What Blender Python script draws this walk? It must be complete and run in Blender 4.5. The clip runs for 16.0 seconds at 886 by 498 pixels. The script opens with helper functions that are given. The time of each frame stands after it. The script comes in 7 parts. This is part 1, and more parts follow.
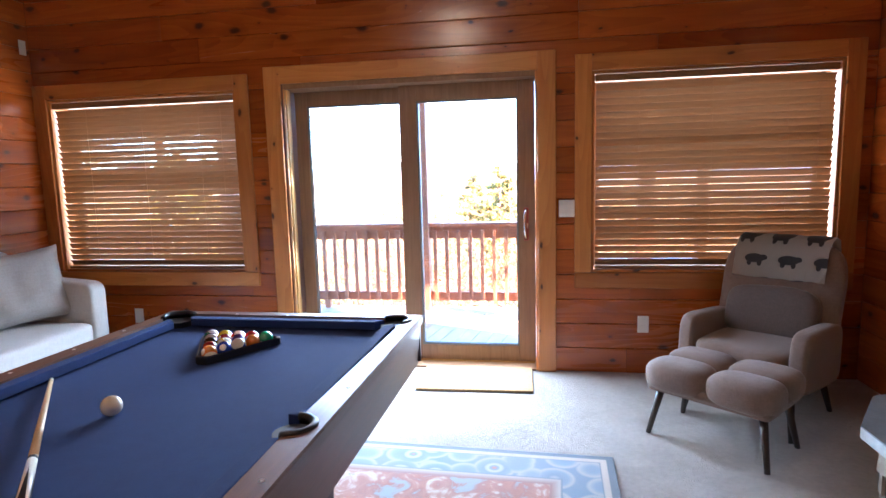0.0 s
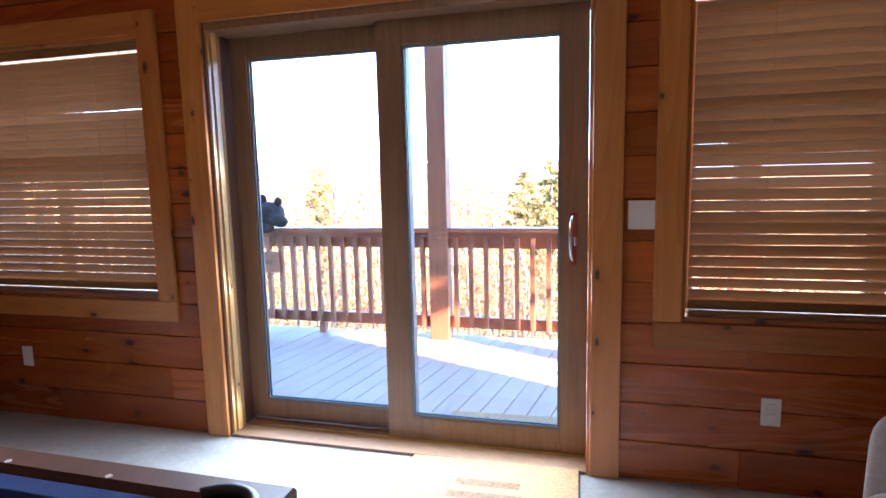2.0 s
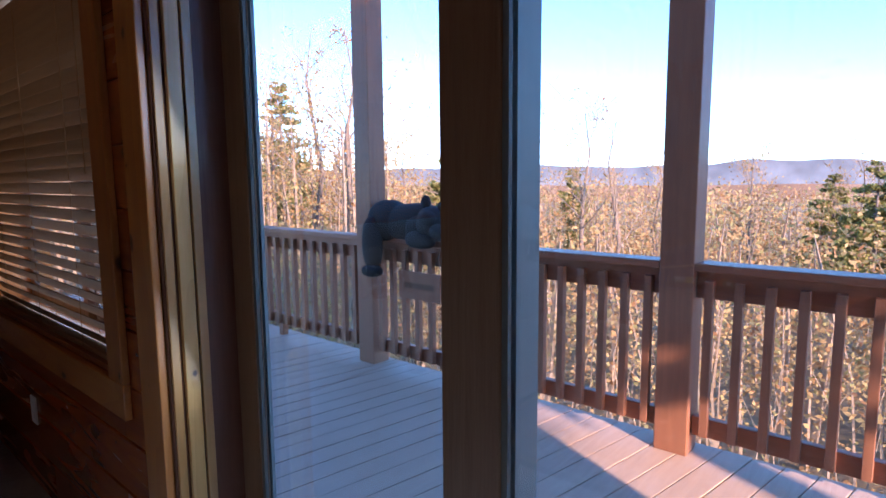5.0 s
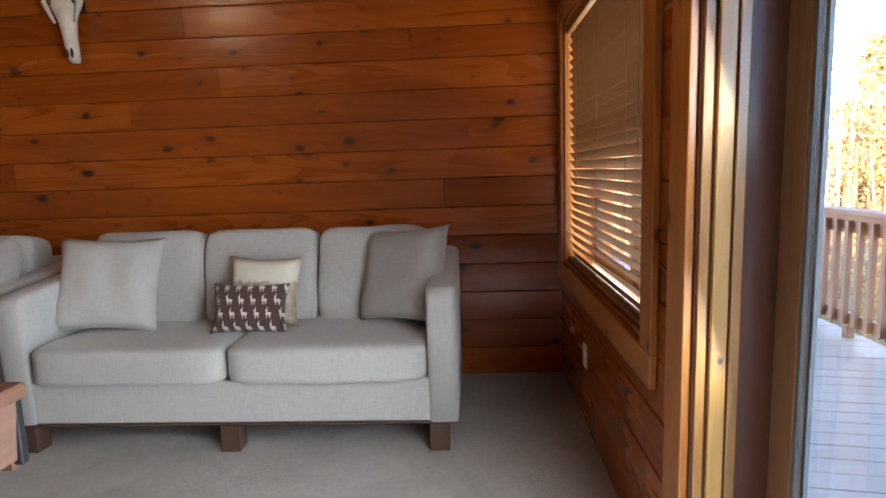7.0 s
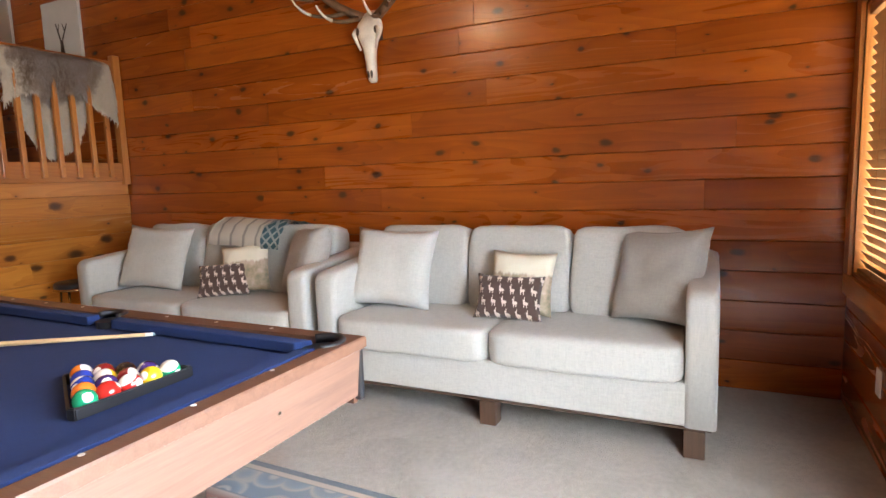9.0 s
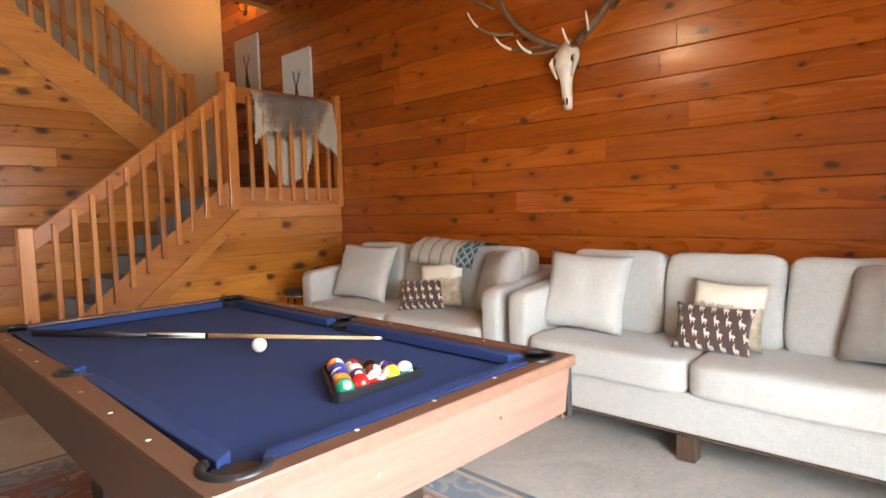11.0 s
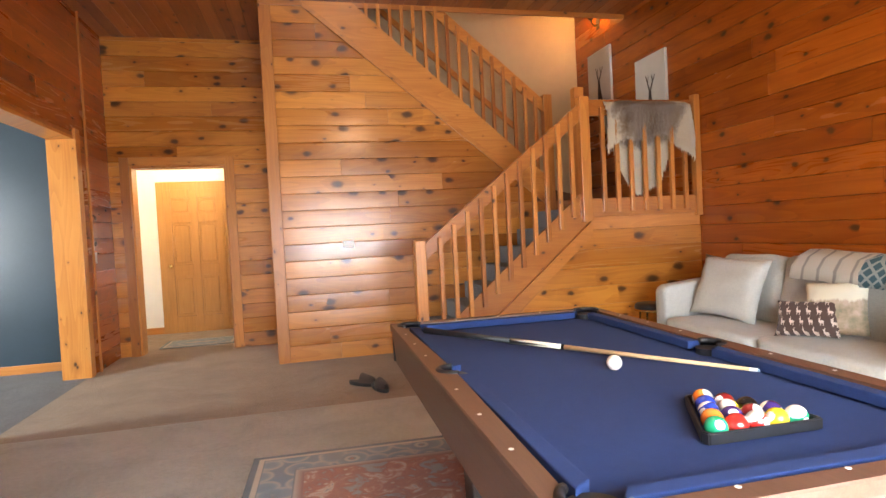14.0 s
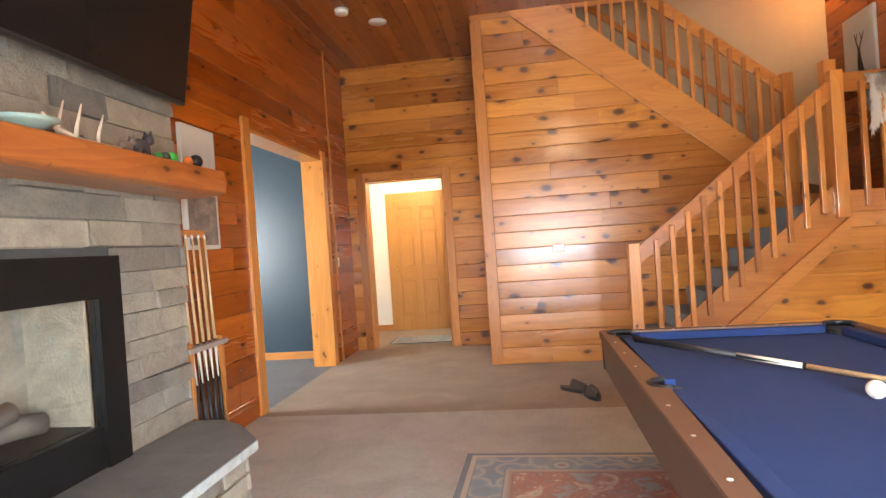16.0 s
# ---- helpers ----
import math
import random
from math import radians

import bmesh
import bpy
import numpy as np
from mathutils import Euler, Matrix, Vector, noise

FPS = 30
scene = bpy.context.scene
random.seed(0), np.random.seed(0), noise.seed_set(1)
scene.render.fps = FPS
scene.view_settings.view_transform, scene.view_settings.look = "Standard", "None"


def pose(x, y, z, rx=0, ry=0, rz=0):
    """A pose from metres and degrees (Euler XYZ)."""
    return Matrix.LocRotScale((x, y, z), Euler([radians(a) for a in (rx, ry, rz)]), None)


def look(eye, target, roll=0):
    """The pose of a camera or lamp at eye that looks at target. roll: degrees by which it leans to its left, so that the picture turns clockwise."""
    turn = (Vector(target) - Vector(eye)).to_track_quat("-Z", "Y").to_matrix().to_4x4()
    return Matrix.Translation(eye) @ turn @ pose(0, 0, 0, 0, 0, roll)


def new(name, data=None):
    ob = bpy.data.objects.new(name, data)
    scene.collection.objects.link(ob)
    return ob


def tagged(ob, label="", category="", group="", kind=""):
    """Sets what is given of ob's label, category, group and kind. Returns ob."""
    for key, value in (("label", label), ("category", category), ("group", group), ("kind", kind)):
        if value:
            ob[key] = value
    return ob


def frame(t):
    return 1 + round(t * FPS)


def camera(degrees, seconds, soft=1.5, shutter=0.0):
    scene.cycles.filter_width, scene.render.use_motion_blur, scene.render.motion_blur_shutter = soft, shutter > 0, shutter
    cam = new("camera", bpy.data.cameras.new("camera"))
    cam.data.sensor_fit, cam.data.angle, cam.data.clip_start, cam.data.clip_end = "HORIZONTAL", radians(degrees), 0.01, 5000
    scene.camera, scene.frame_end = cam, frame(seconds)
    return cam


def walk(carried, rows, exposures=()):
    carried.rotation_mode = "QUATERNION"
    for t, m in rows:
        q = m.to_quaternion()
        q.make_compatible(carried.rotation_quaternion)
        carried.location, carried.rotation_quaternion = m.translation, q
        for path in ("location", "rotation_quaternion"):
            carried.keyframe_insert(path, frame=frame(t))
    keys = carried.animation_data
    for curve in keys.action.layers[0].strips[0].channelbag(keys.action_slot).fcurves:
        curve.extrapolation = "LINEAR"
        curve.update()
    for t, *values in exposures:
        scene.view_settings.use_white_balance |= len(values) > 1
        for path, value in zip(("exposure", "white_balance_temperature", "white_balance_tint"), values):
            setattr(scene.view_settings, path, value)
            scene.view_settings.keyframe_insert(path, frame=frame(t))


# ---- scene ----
cam = camera(75.8, 16.0)
PATH = [
    (0, (3.901, -4.015, 1.404), (3.574, -2.058, 1.152), -1.5),
    (0.5, (3.876, -3.659, 1.399), (3.552, -1.699, 1.162), -1.4),
    (1, (3.916, -3.308, 1.366), (3.526, -1.364, 1.105), -1.0),
    (1.5, (3.942, -2.905, 1.347), (3.448, -0.985, 1.082), -0.7),
    (2, (3.905, -2.484, 1.348), (3.399, -0.566, 1.089), -1.3),
    (2.5, (3.925, -2.073, 1.345), (3.346, -0.176, 1.085), -0.9),
    (3, (3.847, -1.71, 1.343), (3.264, 0.187, 1.095), -1.6),
    (3.2, (3.786, -1.586, 1.34), (3.225, 0.32, 1.106), -1.7),
    (5.3, (3.516, -0.553, 1.294), (2.015, 0.745, 1.05), -0.9),
    (5.5, (3.484, -0.53, 1.29), (1.851, 0.597, 1.041), -1.3),
    (6, (3.452, -0.504, 1.289), (1.586, 0.164, 1.022), -1.4),
    (6.5, (3.443, -0.499, 1.283), (1.476, -0.262, 1.009), -1.8),
    (7, (3.464, -0.535, 1.283), (1.486, -0.643, 1.008), -1.9),
    (7.5, (3.486, -0.588, 1.281), (1.537, -0.952, 1.017), -1.9),
    (8, (3.524, -0.626, 1.283), (1.619, -1.178, 1.024), -1.9),
    (8.5, (3.579, -0.647, 1.282), (1.726, -1.356, 1.03), -1.9),
    (9, (3.646, -0.66, 1.286), (1.854, -1.515, 1.041), -1.9),
    (9.5, (3.689, -0.673, 1.285), (1.973, -1.673, 1.056), -1.9),
    (9.7, (3.703, -0.7, 1.272), (2.013, -1.747, 1.058), -1.7),
    (11.8, (3.847, -0.718, 1.309), (2.565, -2.25, 1.199), -2.0),
    (12, (3.846, -0.754, 1.296), (2.617, -2.329, 1.197), -2.1),
    (12.5, (3.844, -0.771, 1.292), (2.766, -2.453, 1.205), -2.3),
    (13, (3.832, -0.789, 1.298), (2.936, -2.576, 1.219), -2.5),
    (13.5, (3.811, -0.803, 1.304), (3.124, -2.68, 1.232), -2.7),
    (14, (3.785, -0.811, 1.304), (3.323, -2.756, 1.239), -2.9),
    (14.5, (3.775, -0.815, 1.305), (3.528, -2.799, 1.247), -3.2),
    (15, (3.764, -0.808, 1.306), (3.711, -2.807, 1.259), -3.4),
    (15.5, (3.751, -0.811, 1.309), (3.871, -2.807, 1.277), -3.7),
    (16, (3.747, -0.814, 1.309), (4.02, -2.796, 1.299), -3.9),
]
SKY_STRENGTH = 0.075
SUN_STRENGTH = 2.0
BOWL_POWER = 0.022
BOWL_GLOW = 1.0
SCONCE_POWER = 0.08
HALL_POWER = 0.16
BLUE_ROOM_POWER = 3.2
WINDOW_POWER = 0.8
DOOR_POWER = 2.6
EXPOSURES = [(0.0, 6.0, 5300, 10), (1.5, 5.5, 5300, 10), (3.2, 4.8, 5300, 10), (5.3, 3.3, 4800, 10), (5.9, 3.5, 5000, 10), (6.5, 4.3, 5700, 10), (7.0, 5.1, 6500, 10), (8.0, 5.8, 6700, 10), (11.8, 6.35, 7100, 10), (16.0, 6.8, 6900, 10)]
walk(cam, [(t, look(eye, target, roll)) for t, eye, target, roll in PATH], EXPOSURES)

# ---- world and lights ----
SUN_FROM = Vector((0.917, -0.398, 0)).normalized()
SUN_ELEV = radians(19)
world = bpy.data.worlds.new("world")
scene.world = world
world.use_nodes = True
wn = world.node_tree
sky = wn.nodes.new("ShaderNodeTexSky")
sky.sky_type = "NISHITA"
sky.sun_disc = False
sky.sun_elevation = SUN_ELEV
sky.sun_rotation = math.atan2(SUN_FROM.x, SUN_FROM.y)
sky.altitude = 800
sky.air_density = 0.7
sky.dust_density = 0.0
sky.ozone_density = 2.0
wn.links.new(sky.outputs["Color"], wn.nodes["Background"].inputs["Color"])
wn.nodes["Background"].inputs["Strength"].default_value = SKY_STRENGTH
sun_data = bpy.data.lights.new("sun", "SUN")
sun_data.energy = SUN_STRENGTH
sun_data.angle = radians(0.6)
sun_data.color = (1.0, 0.56, 0.34)
sun = new("sun", sun_data)
sun_dir = Vector((SUN_FROM.x * math.cos(SUN_ELEV), SUN_FROM.y * math.cos(SUN_ELEV), math.sin(SUN_ELEV)))
sun.matrix_world = look(Vector((8, -3, 6)), Vector((8, -3, 6)) - sun_dir)


# the sky's light in the two window openings, behind the blinds
for wx in (0.905, 5.03):
    wd = bpy.data.lights.new("window_daylight", "AREA")
    wd.shape = "RECTANGLE"
    wd.size, wd.size_y = 1.50, 1.28
    wd.energy = WINDOW_POWER
    wd.color = (1.0, 0.93, 0.80)
    new("window_daylight", wd).matrix_world = look((wx, 0.155, 1.40), (wx, -1.0, 1.40))

# and in the sliding door's opening: three bands, tipped down as the sky's light falls
for wz in (0.40, 1.03, 1.66):
    dd = bpy.data.lights.new("door_daylight", "AREA")
    dd.shape = "RECTANGLE"
    dd.size, dd.size_y = 1.72, 0.61
    dd.energy = DOOR_POWER / 3
    dd.spread = radians(160)
    dd.color = (0.88, 0.94, 1.0)
    new("door_daylight", dd).matrix_world = look((2.985, 0.005, wz), (2.985, -0.995, wz - 0.34))


# ---- materials ----
def material(name):
    m = bpy.data.materials.new(name)
    m.use_nodes = True
    nt = m.node_tree
    return m, nt, nt.nodes["Principled BSDF"]


def node(nt, kind, **values):
    n = nt.nodes.new(kind)
    for key, value in values.items():
        if key in ("operation", "data_type", "blend_type", "feature", "noise_dimensions", "voronoi_dimensions", "wave_type", "bands_direction"):
            if key == "operation":
                n.operation = value
            elif key == "data_type":
                n.data_type = value
            elif key == "blend_type":
                n.blend_type = value
            elif key == "feature":
                n.feature = value
            elif key == "noise_dimensions":
                n.noise_dimensions = value
            elif key == "voronoi_dimensions":
                n.voronoi_dimensions = value
        else:
            n.inputs[key.replace("_", " ")].default_value = value
    return n


def ramp(nt, source, stops):
    r = nt.nodes.new("ShaderNodeValToRGB")
    while len(r.color_ramp.elements) < len(stops):
        r.color_ramp.elements.new(0.5)
    for e, (p, c) in zip(r.color_ramp.elements, stops):
        e.position = p
        e.color = (*c, 1) if len(c) == 3 else c
    nt.links.new(source, r.inputs["Fac"])
    return r.outputs["Color"]


def mixc(nt, fac, a, b, mode="MIX"):
    n = nt.nodes.new("ShaderNodeMix")
    n.data_type = "RGBA"
    n.blend_type = mode
    for sock, v in ((n.inputs[0], fac), (n.inputs[6], a), (n.inputs[7], b)):
        if isinstance(v, (int, float)):
            sock.default_value = v
        elif isinstance(v, tuple):
            sock.default_value = (*v, 1)
        else:
            nt.links.new(v, sock)
    return n.outputs[2]


def calc(nt, op, a, b=0.0, c=0.0):
    n = nt.nodes.new("ShaderNodeMath")
    n.operation = op
    for sock, v in zip(n.inputs, (a, b, c)):
        if isinstance(v, (int, float)):
            sock.default_value = v
        else:
            nt.links.new(v, sock)
    return n.outputs[0]


def bump(nt, bsdf, height, strength=0.3, distance=0.01):
    b = nt.nodes.new("ShaderNodeBump")
    b.inputs["Strength"].default_value = strength
    b.inputs["Distance"].default_value = distance
    nt.links.new(height, b.inputs["Height"])
    nt.links.new(b.outputs["Normal"], bsdf.inputs["Normal"])


def combine(nt, x, y, z):
    n = nt.nodes.new("ShaderNodeCombineXYZ")
    for sock, v in zip(n.inputs, (x, y, z)):
        if isinstance(v, (int, float)):
            sock.default_value = v
        else:
            nt.links.new(v, sock)
    return n.outputs[0]


def world_xyz(nt):
    g = nt.nodes.new("ShaderNodeNewGeometry")
    s = nt.nodes.new("ShaderNodeSeparateXYZ")
    nt.links.new(g.outputs["Position"], s.inputs[0])
    return s.outputs


def object_xyz(nt):
    g = nt.nodes.new("ShaderNodeTexCoord")
    s = nt.nodes.new("ShaderNodeSeparateXYZ")
    nt.links.new(g.outputs["Object"], s.inputs[0])
    return s.outputs


def noise_of(nt, vector, scale=5.0, detail=3.0, rough=0.5, distort=0.0):
    n = nt.nodes.new("ShaderNodeTexNoise")
    n.inputs["Scale"].default_value = scale
    n.inputs["Detail"].default_value = detail
    n.inputs["Roughness"].default_value = rough
    n.inputs["Distortion"].default_value = distort
    if vector is not None:
        nt.links.new(vector, n.inputs["Vector"])
    return n.outputs["Fac"]


def pine(name, light, mid, dark, knot=(0.05, 0.018, 0.008), rough=0.27, along="wall", knots=1.0, island=False, coat=0.4):
    """Knotty pine: long grain, board-to-board tone, dark knots with a ring."""
    m, nt, bsdf = material(name)
    dark = tuple(0.85 * a + 0.15 * b for a, b in zip(dark, mid))
    light = tuple(0.8 * a + 0.2 * b for a, b in zip(light, mid))
    x, y, z = world_xyz(nt)
    if along == "wall":
        u, v = calc(nt, "ADD", x, y), z
    elif along == "x":
        u, v = x, calc(nt, "ADD", y, z)
    elif along == "y":
        u, v = y, calc(nt, "ADD", x, z)
    else:
        u, v = z, calc(nt, "ADD", x, y)
    if island:
        rnd = nt.nodes.new("ShaderNodeNewGeometry").outputs["Random Per Island"]
    else:
        rnd = nt.nodes.new("ShaderNodeObjectInfo").outputs["Random"]
    shift = calc(nt, "MULTIPLY", rnd, 37.0)
    us = calc(nt, "ADD", u, shift)
    # knots
    kv = combine(nt, calc(nt, "MULTIPLY", us, 3.6), calc(nt, "MULTIPLY", calc(nt, "ADD", v, shift), 6.2), shift)
    vor = nt.nodes.new("ShaderNodeTexVoronoi")
    vor.voronoi_dimensions = "2D"
    vor.inputs["Scale"].default_value = 1.0
    vor.inputs["Randomness"].default_value = 1.0
    warp = nt.nodes.new("ShaderNodeVectorMath")
    nn = nt.nodes.new("ShaderNodeTexNoise")
    nn.inputs["Scale"].default_value = 3.0
    nt.links.new(kv, nn.inputs["Vector"])
    sc = nt.nodes.new("ShaderNodeVectorMath")
    sc.operation = "SCALE"
    sc.inputs["Scale"].default_value = 0.16
    nt.links.new(nn.outputs["Color"], sc.inputs[0])
    nt.links.new(kv, warp.inputs[0])
    nt.links.new(sc.outputs[0], warp.inputs[1])
    nt.links.new(warp.outputs[0], vor.inputs["Vector"])
    sep = nt.nodes.new("ShaderNodeSeparateColor")
    nt.links.new(vor.outputs["Color"], sep.inputs[0])
    grade = calc(nt, "MAXIMUM", calc(nt, "SUBTRACT", sep.outputs[0], 0.42), 0.0)
    size = calc(nt, "MULTIPLY", calc(nt, "POWER", grade, 1.5), 0.46 * knots)
    d = calc(nt, "DIVIDE", vor.outputs["Distance"], calc(nt, "MAXIMUM", size, 0.004))
    core = ramp(nt, d, [(0.0, (1, 1, 1)), (0.5, (0.85, 0.85, 0.85)), (0.95, (0.0, 0.0, 0.0))])
    ring = ramp(nt, calc(nt, "MULTIPLY", d, 0.25), [(0.0, (1, 1, 1)), (0.35, (0.5, 0.5, 0.5)), (0.9, (0, 0, 0))])
    # grain bends round the knots
    bend = calc(nt, "MULTIPLY", ring, 0.02)
    gv = combine(nt, calc(nt, "MULTIPLY", us, 0.9), calc(nt, "MULTIPLY", calc(nt, "ADD", v, bend), 10.0), shift)
    g1 = noise_of(nt, gv, 1.4, 4.0, 0.55, 0.5)
    gv2 = combine(nt, calc(nt, "MULTIPLY", us, 4.0), calc(nt, "MULTIPLY", v, 130.0), shift)
    g2 = noise_of(nt, gv2, 1.0, 3.0, 0.6)
    # broad growth rings drawn out along the board
    fig = noise_of(nt, combine(nt, calc(nt, "MULTIPLY", us, 0.5), calc(nt, "MULTIPLY", calc(nt, "ADD", v, bend), 5.0), shift), 1.0, 1.0, 0.4)
    bands = calc(nt, "FRACT", calc(nt, "MULTIPLY", fig, 14.0))
    g1 = calc(nt, "ADD", calc(nt, "MULTIPLY", g1, 0.78), calc(nt, "MULTIPLY", bands, 0.22))
    tone = ramp(nt, g1, [(0.2, dark), (0.5, mid), (0.8, light)])
    board = ramp(nt, rnd, [(0.0, (0.66, 0.56, 0.50)), (0.3, (0.92, 0.88, 0.85)), (0.55, (1.18, 1.2, 1.15)), (0.8, (1.0, 0.98, 0.95)), (1.0, (0.78, 0.68, 0.62))])
    col = mixc(nt, 1.0, tone, board, "MULTIPLY")
    fine = ramp(nt, g2, [(0.3, (0.96, 0.95, 0.94)), (0.7, (1.02, 1.02, 1.02))])
    col = mixc(nt, 1.0, col, fine, "MULTIPLY")
    big = noise_of(nt, combine(nt, u, v, 0.0), 0.9, 2.0)
    col = mixc(nt, 0.6, col, ramp(nt, big, [(0.3, (0.84, 0.8, 0.76)), (0.7, (1.1, 1.1, 1.08))]), "MULTIPLY")
    col = mixc(nt, calc(nt, "MULTIPLY", ring, 0.55), col, (dark[0] * 0.6, dark[1] * 0.5, dark[2] * 0.5))
    col = mixc(nt, core, col, knot)
    nt.links.new(col, bsdf.inputs["Base Color"])
    rr = calc(nt, "ADD", calc(nt, "MULTIPLY", g1, 0.06), calc(nt, "MULTIPLY_ADD", rnd, 0.10, rough - 0.07))
    nt.links.new(rr, bsdf.inputs["Roughness"])
    bsdf.inputs["Coat Weight"].default_value = coat
    bsdf.inputs["Coat Roughness"].default_value = 0.17
    bump(nt, bsdf, calc(nt, "SUBTRACT", 1.0, core), 0.08, 0.002)
    return m


def cloth(name, a, b, scale=350.0, rough=0.92, streak=0.25, sheen=0.3):
    m, nt, bsdf = material(name)
    x, y, z = object_xyz(nt)
    co = combine(nt, x, y, z)
    w = noise_of(nt, combine(nt, calc(nt, "MULTIPLY", x, 1.0), calc(nt, "MULTIPLY", y, 1.0), calc(nt, "MULTIPLY", z, 6.0)), 26.0, 4.0, 0.65)
    w2 = noise_of(nt, combine(nt, calc(nt, "MULTIPLY", x, 7.0), calc(nt, "MULTIPLY", y, 7.0), z), 22.0, 3.0, 0.65)
    fine = noise_of(nt, co, scale, 2.0)
    soft = noise_of(nt, co, 3.0, 3.0)
    f = calc(nt, "ADD", calc(nt, "MULTIPLY", calc(nt, "ADD", w, w2), 0.5), calc(nt, "MULTIPLY", calc(nt, "SUBTRACT", fine, 0.5), 0.5))
    f = calc(nt, "ADD", f, calc(nt, "MULTIPLY", calc(nt, "SUBTRACT", soft, 0.5), streak))
    nt.links.new(ramp(nt, f, [(0.3, b), (0.7, a)]), bsdf.inputs["Base Color"])
    bsdf.inputs["Roughness"].default_value = rough
    bsdf.inputs["Sheen Weight"].default_value = sheen
    bsdf.inputs["Sheen Roughness"].default_value = 0.5
    bump(nt, bsdf, calc(nt, "ADD", fine, calc(nt, "MULTIPLY", soft, 1.5)), 0.35, 0.004)
    return m


def plain(name, col, rough=0.5, metal=0.0, vary=0.12, scale=9.0, bumpy=0.1, coat=0.0, detail=4.0):
    m, nt, bsdf = material(name)
    x, y, z = object_xyz(nt)
    co = combine(nt, x, y, z)
    n1 = noise_of(nt, co, scale, detail)
    n2 = noise_of(nt, co, scale * 14, 2.0)
    f = calc(nt, "ADD", calc(nt, "MULTIPLY", n1, 0.7), calc(nt, "MULTIPLY", n2, 0.3))
    lo = tuple(c * (1 - vary) for c in col)
    hi = tuple(min(1.0, c * (1 + vary)) for c in col)
    nt.links.new(ramp(nt, f, [(0.3, lo), (0.7, hi)]), bsdf.inputs["Base Color"])
    nt.links.new(calc(nt, "ADD", calc(nt, "MULTIPLY", n1, 0.15), rough - 0.07), bsdf.inputs["Roughness"])
    bsdf.inputs["Metallic"].default_value = metal
    bsdf.inputs["Coat Weight"].default_value = coat
    if bumpy:
        bump(nt, bsdf, f, bumpy, 0.003)
    return m


def glow(name, col, strength):
    m, nt, bsdf = material(name)
    bsdf.inputs["Base Color"].default_value = (*col, 1)
    bsdf.inputs["Emission Color"].default_value = (*col, 1)
    bsdf.inputs["Emission Strength"].default_value = strength
    return m


def carpet(name, a, b):
    m, nt, bsdf = material(name)
    x, y, z = world_xyz(nt)
    co = combine(nt, x, y, z)
    fine = noise_of(nt, co, 420.0, 2.0)
    mid = noise_of(nt, co, 34.0, 4.0, 0.65)
    tracks = noise_of(nt, combine(nt, calc(nt, "MULTIPLY", x, 1.0), calc(nt, "MULTIPLY", y, 1.0), 0.0), 2.4, 5.0, 0.62, 0.6)
    f = calc(nt, "ADD", calc(nt, "MULTIPLY", tracks, 0.45), calc(nt, "ADD", calc(nt, "MULTIPLY", mid, 0.3), calc(nt, "MULTIPLY", fine, 0.3)))
    nt.links.new(ramp(nt, f, [(0.42, b), (0.61, a)]), bsdf.inputs["Base Color"])
    bsdf.inputs["Roughness"].default_value = 0.95
    bsdf.inputs["Sheen Weight"].default_value = 0.25
    bump(nt, bsdf, calc(nt, "ADD", fine, calc(nt, "ADD", calc(nt, "MULTIPLY", mid, 1.6), calc(nt, "MULTIPLY", tracks, 4.0))), 0.9, 0.02)
    return m


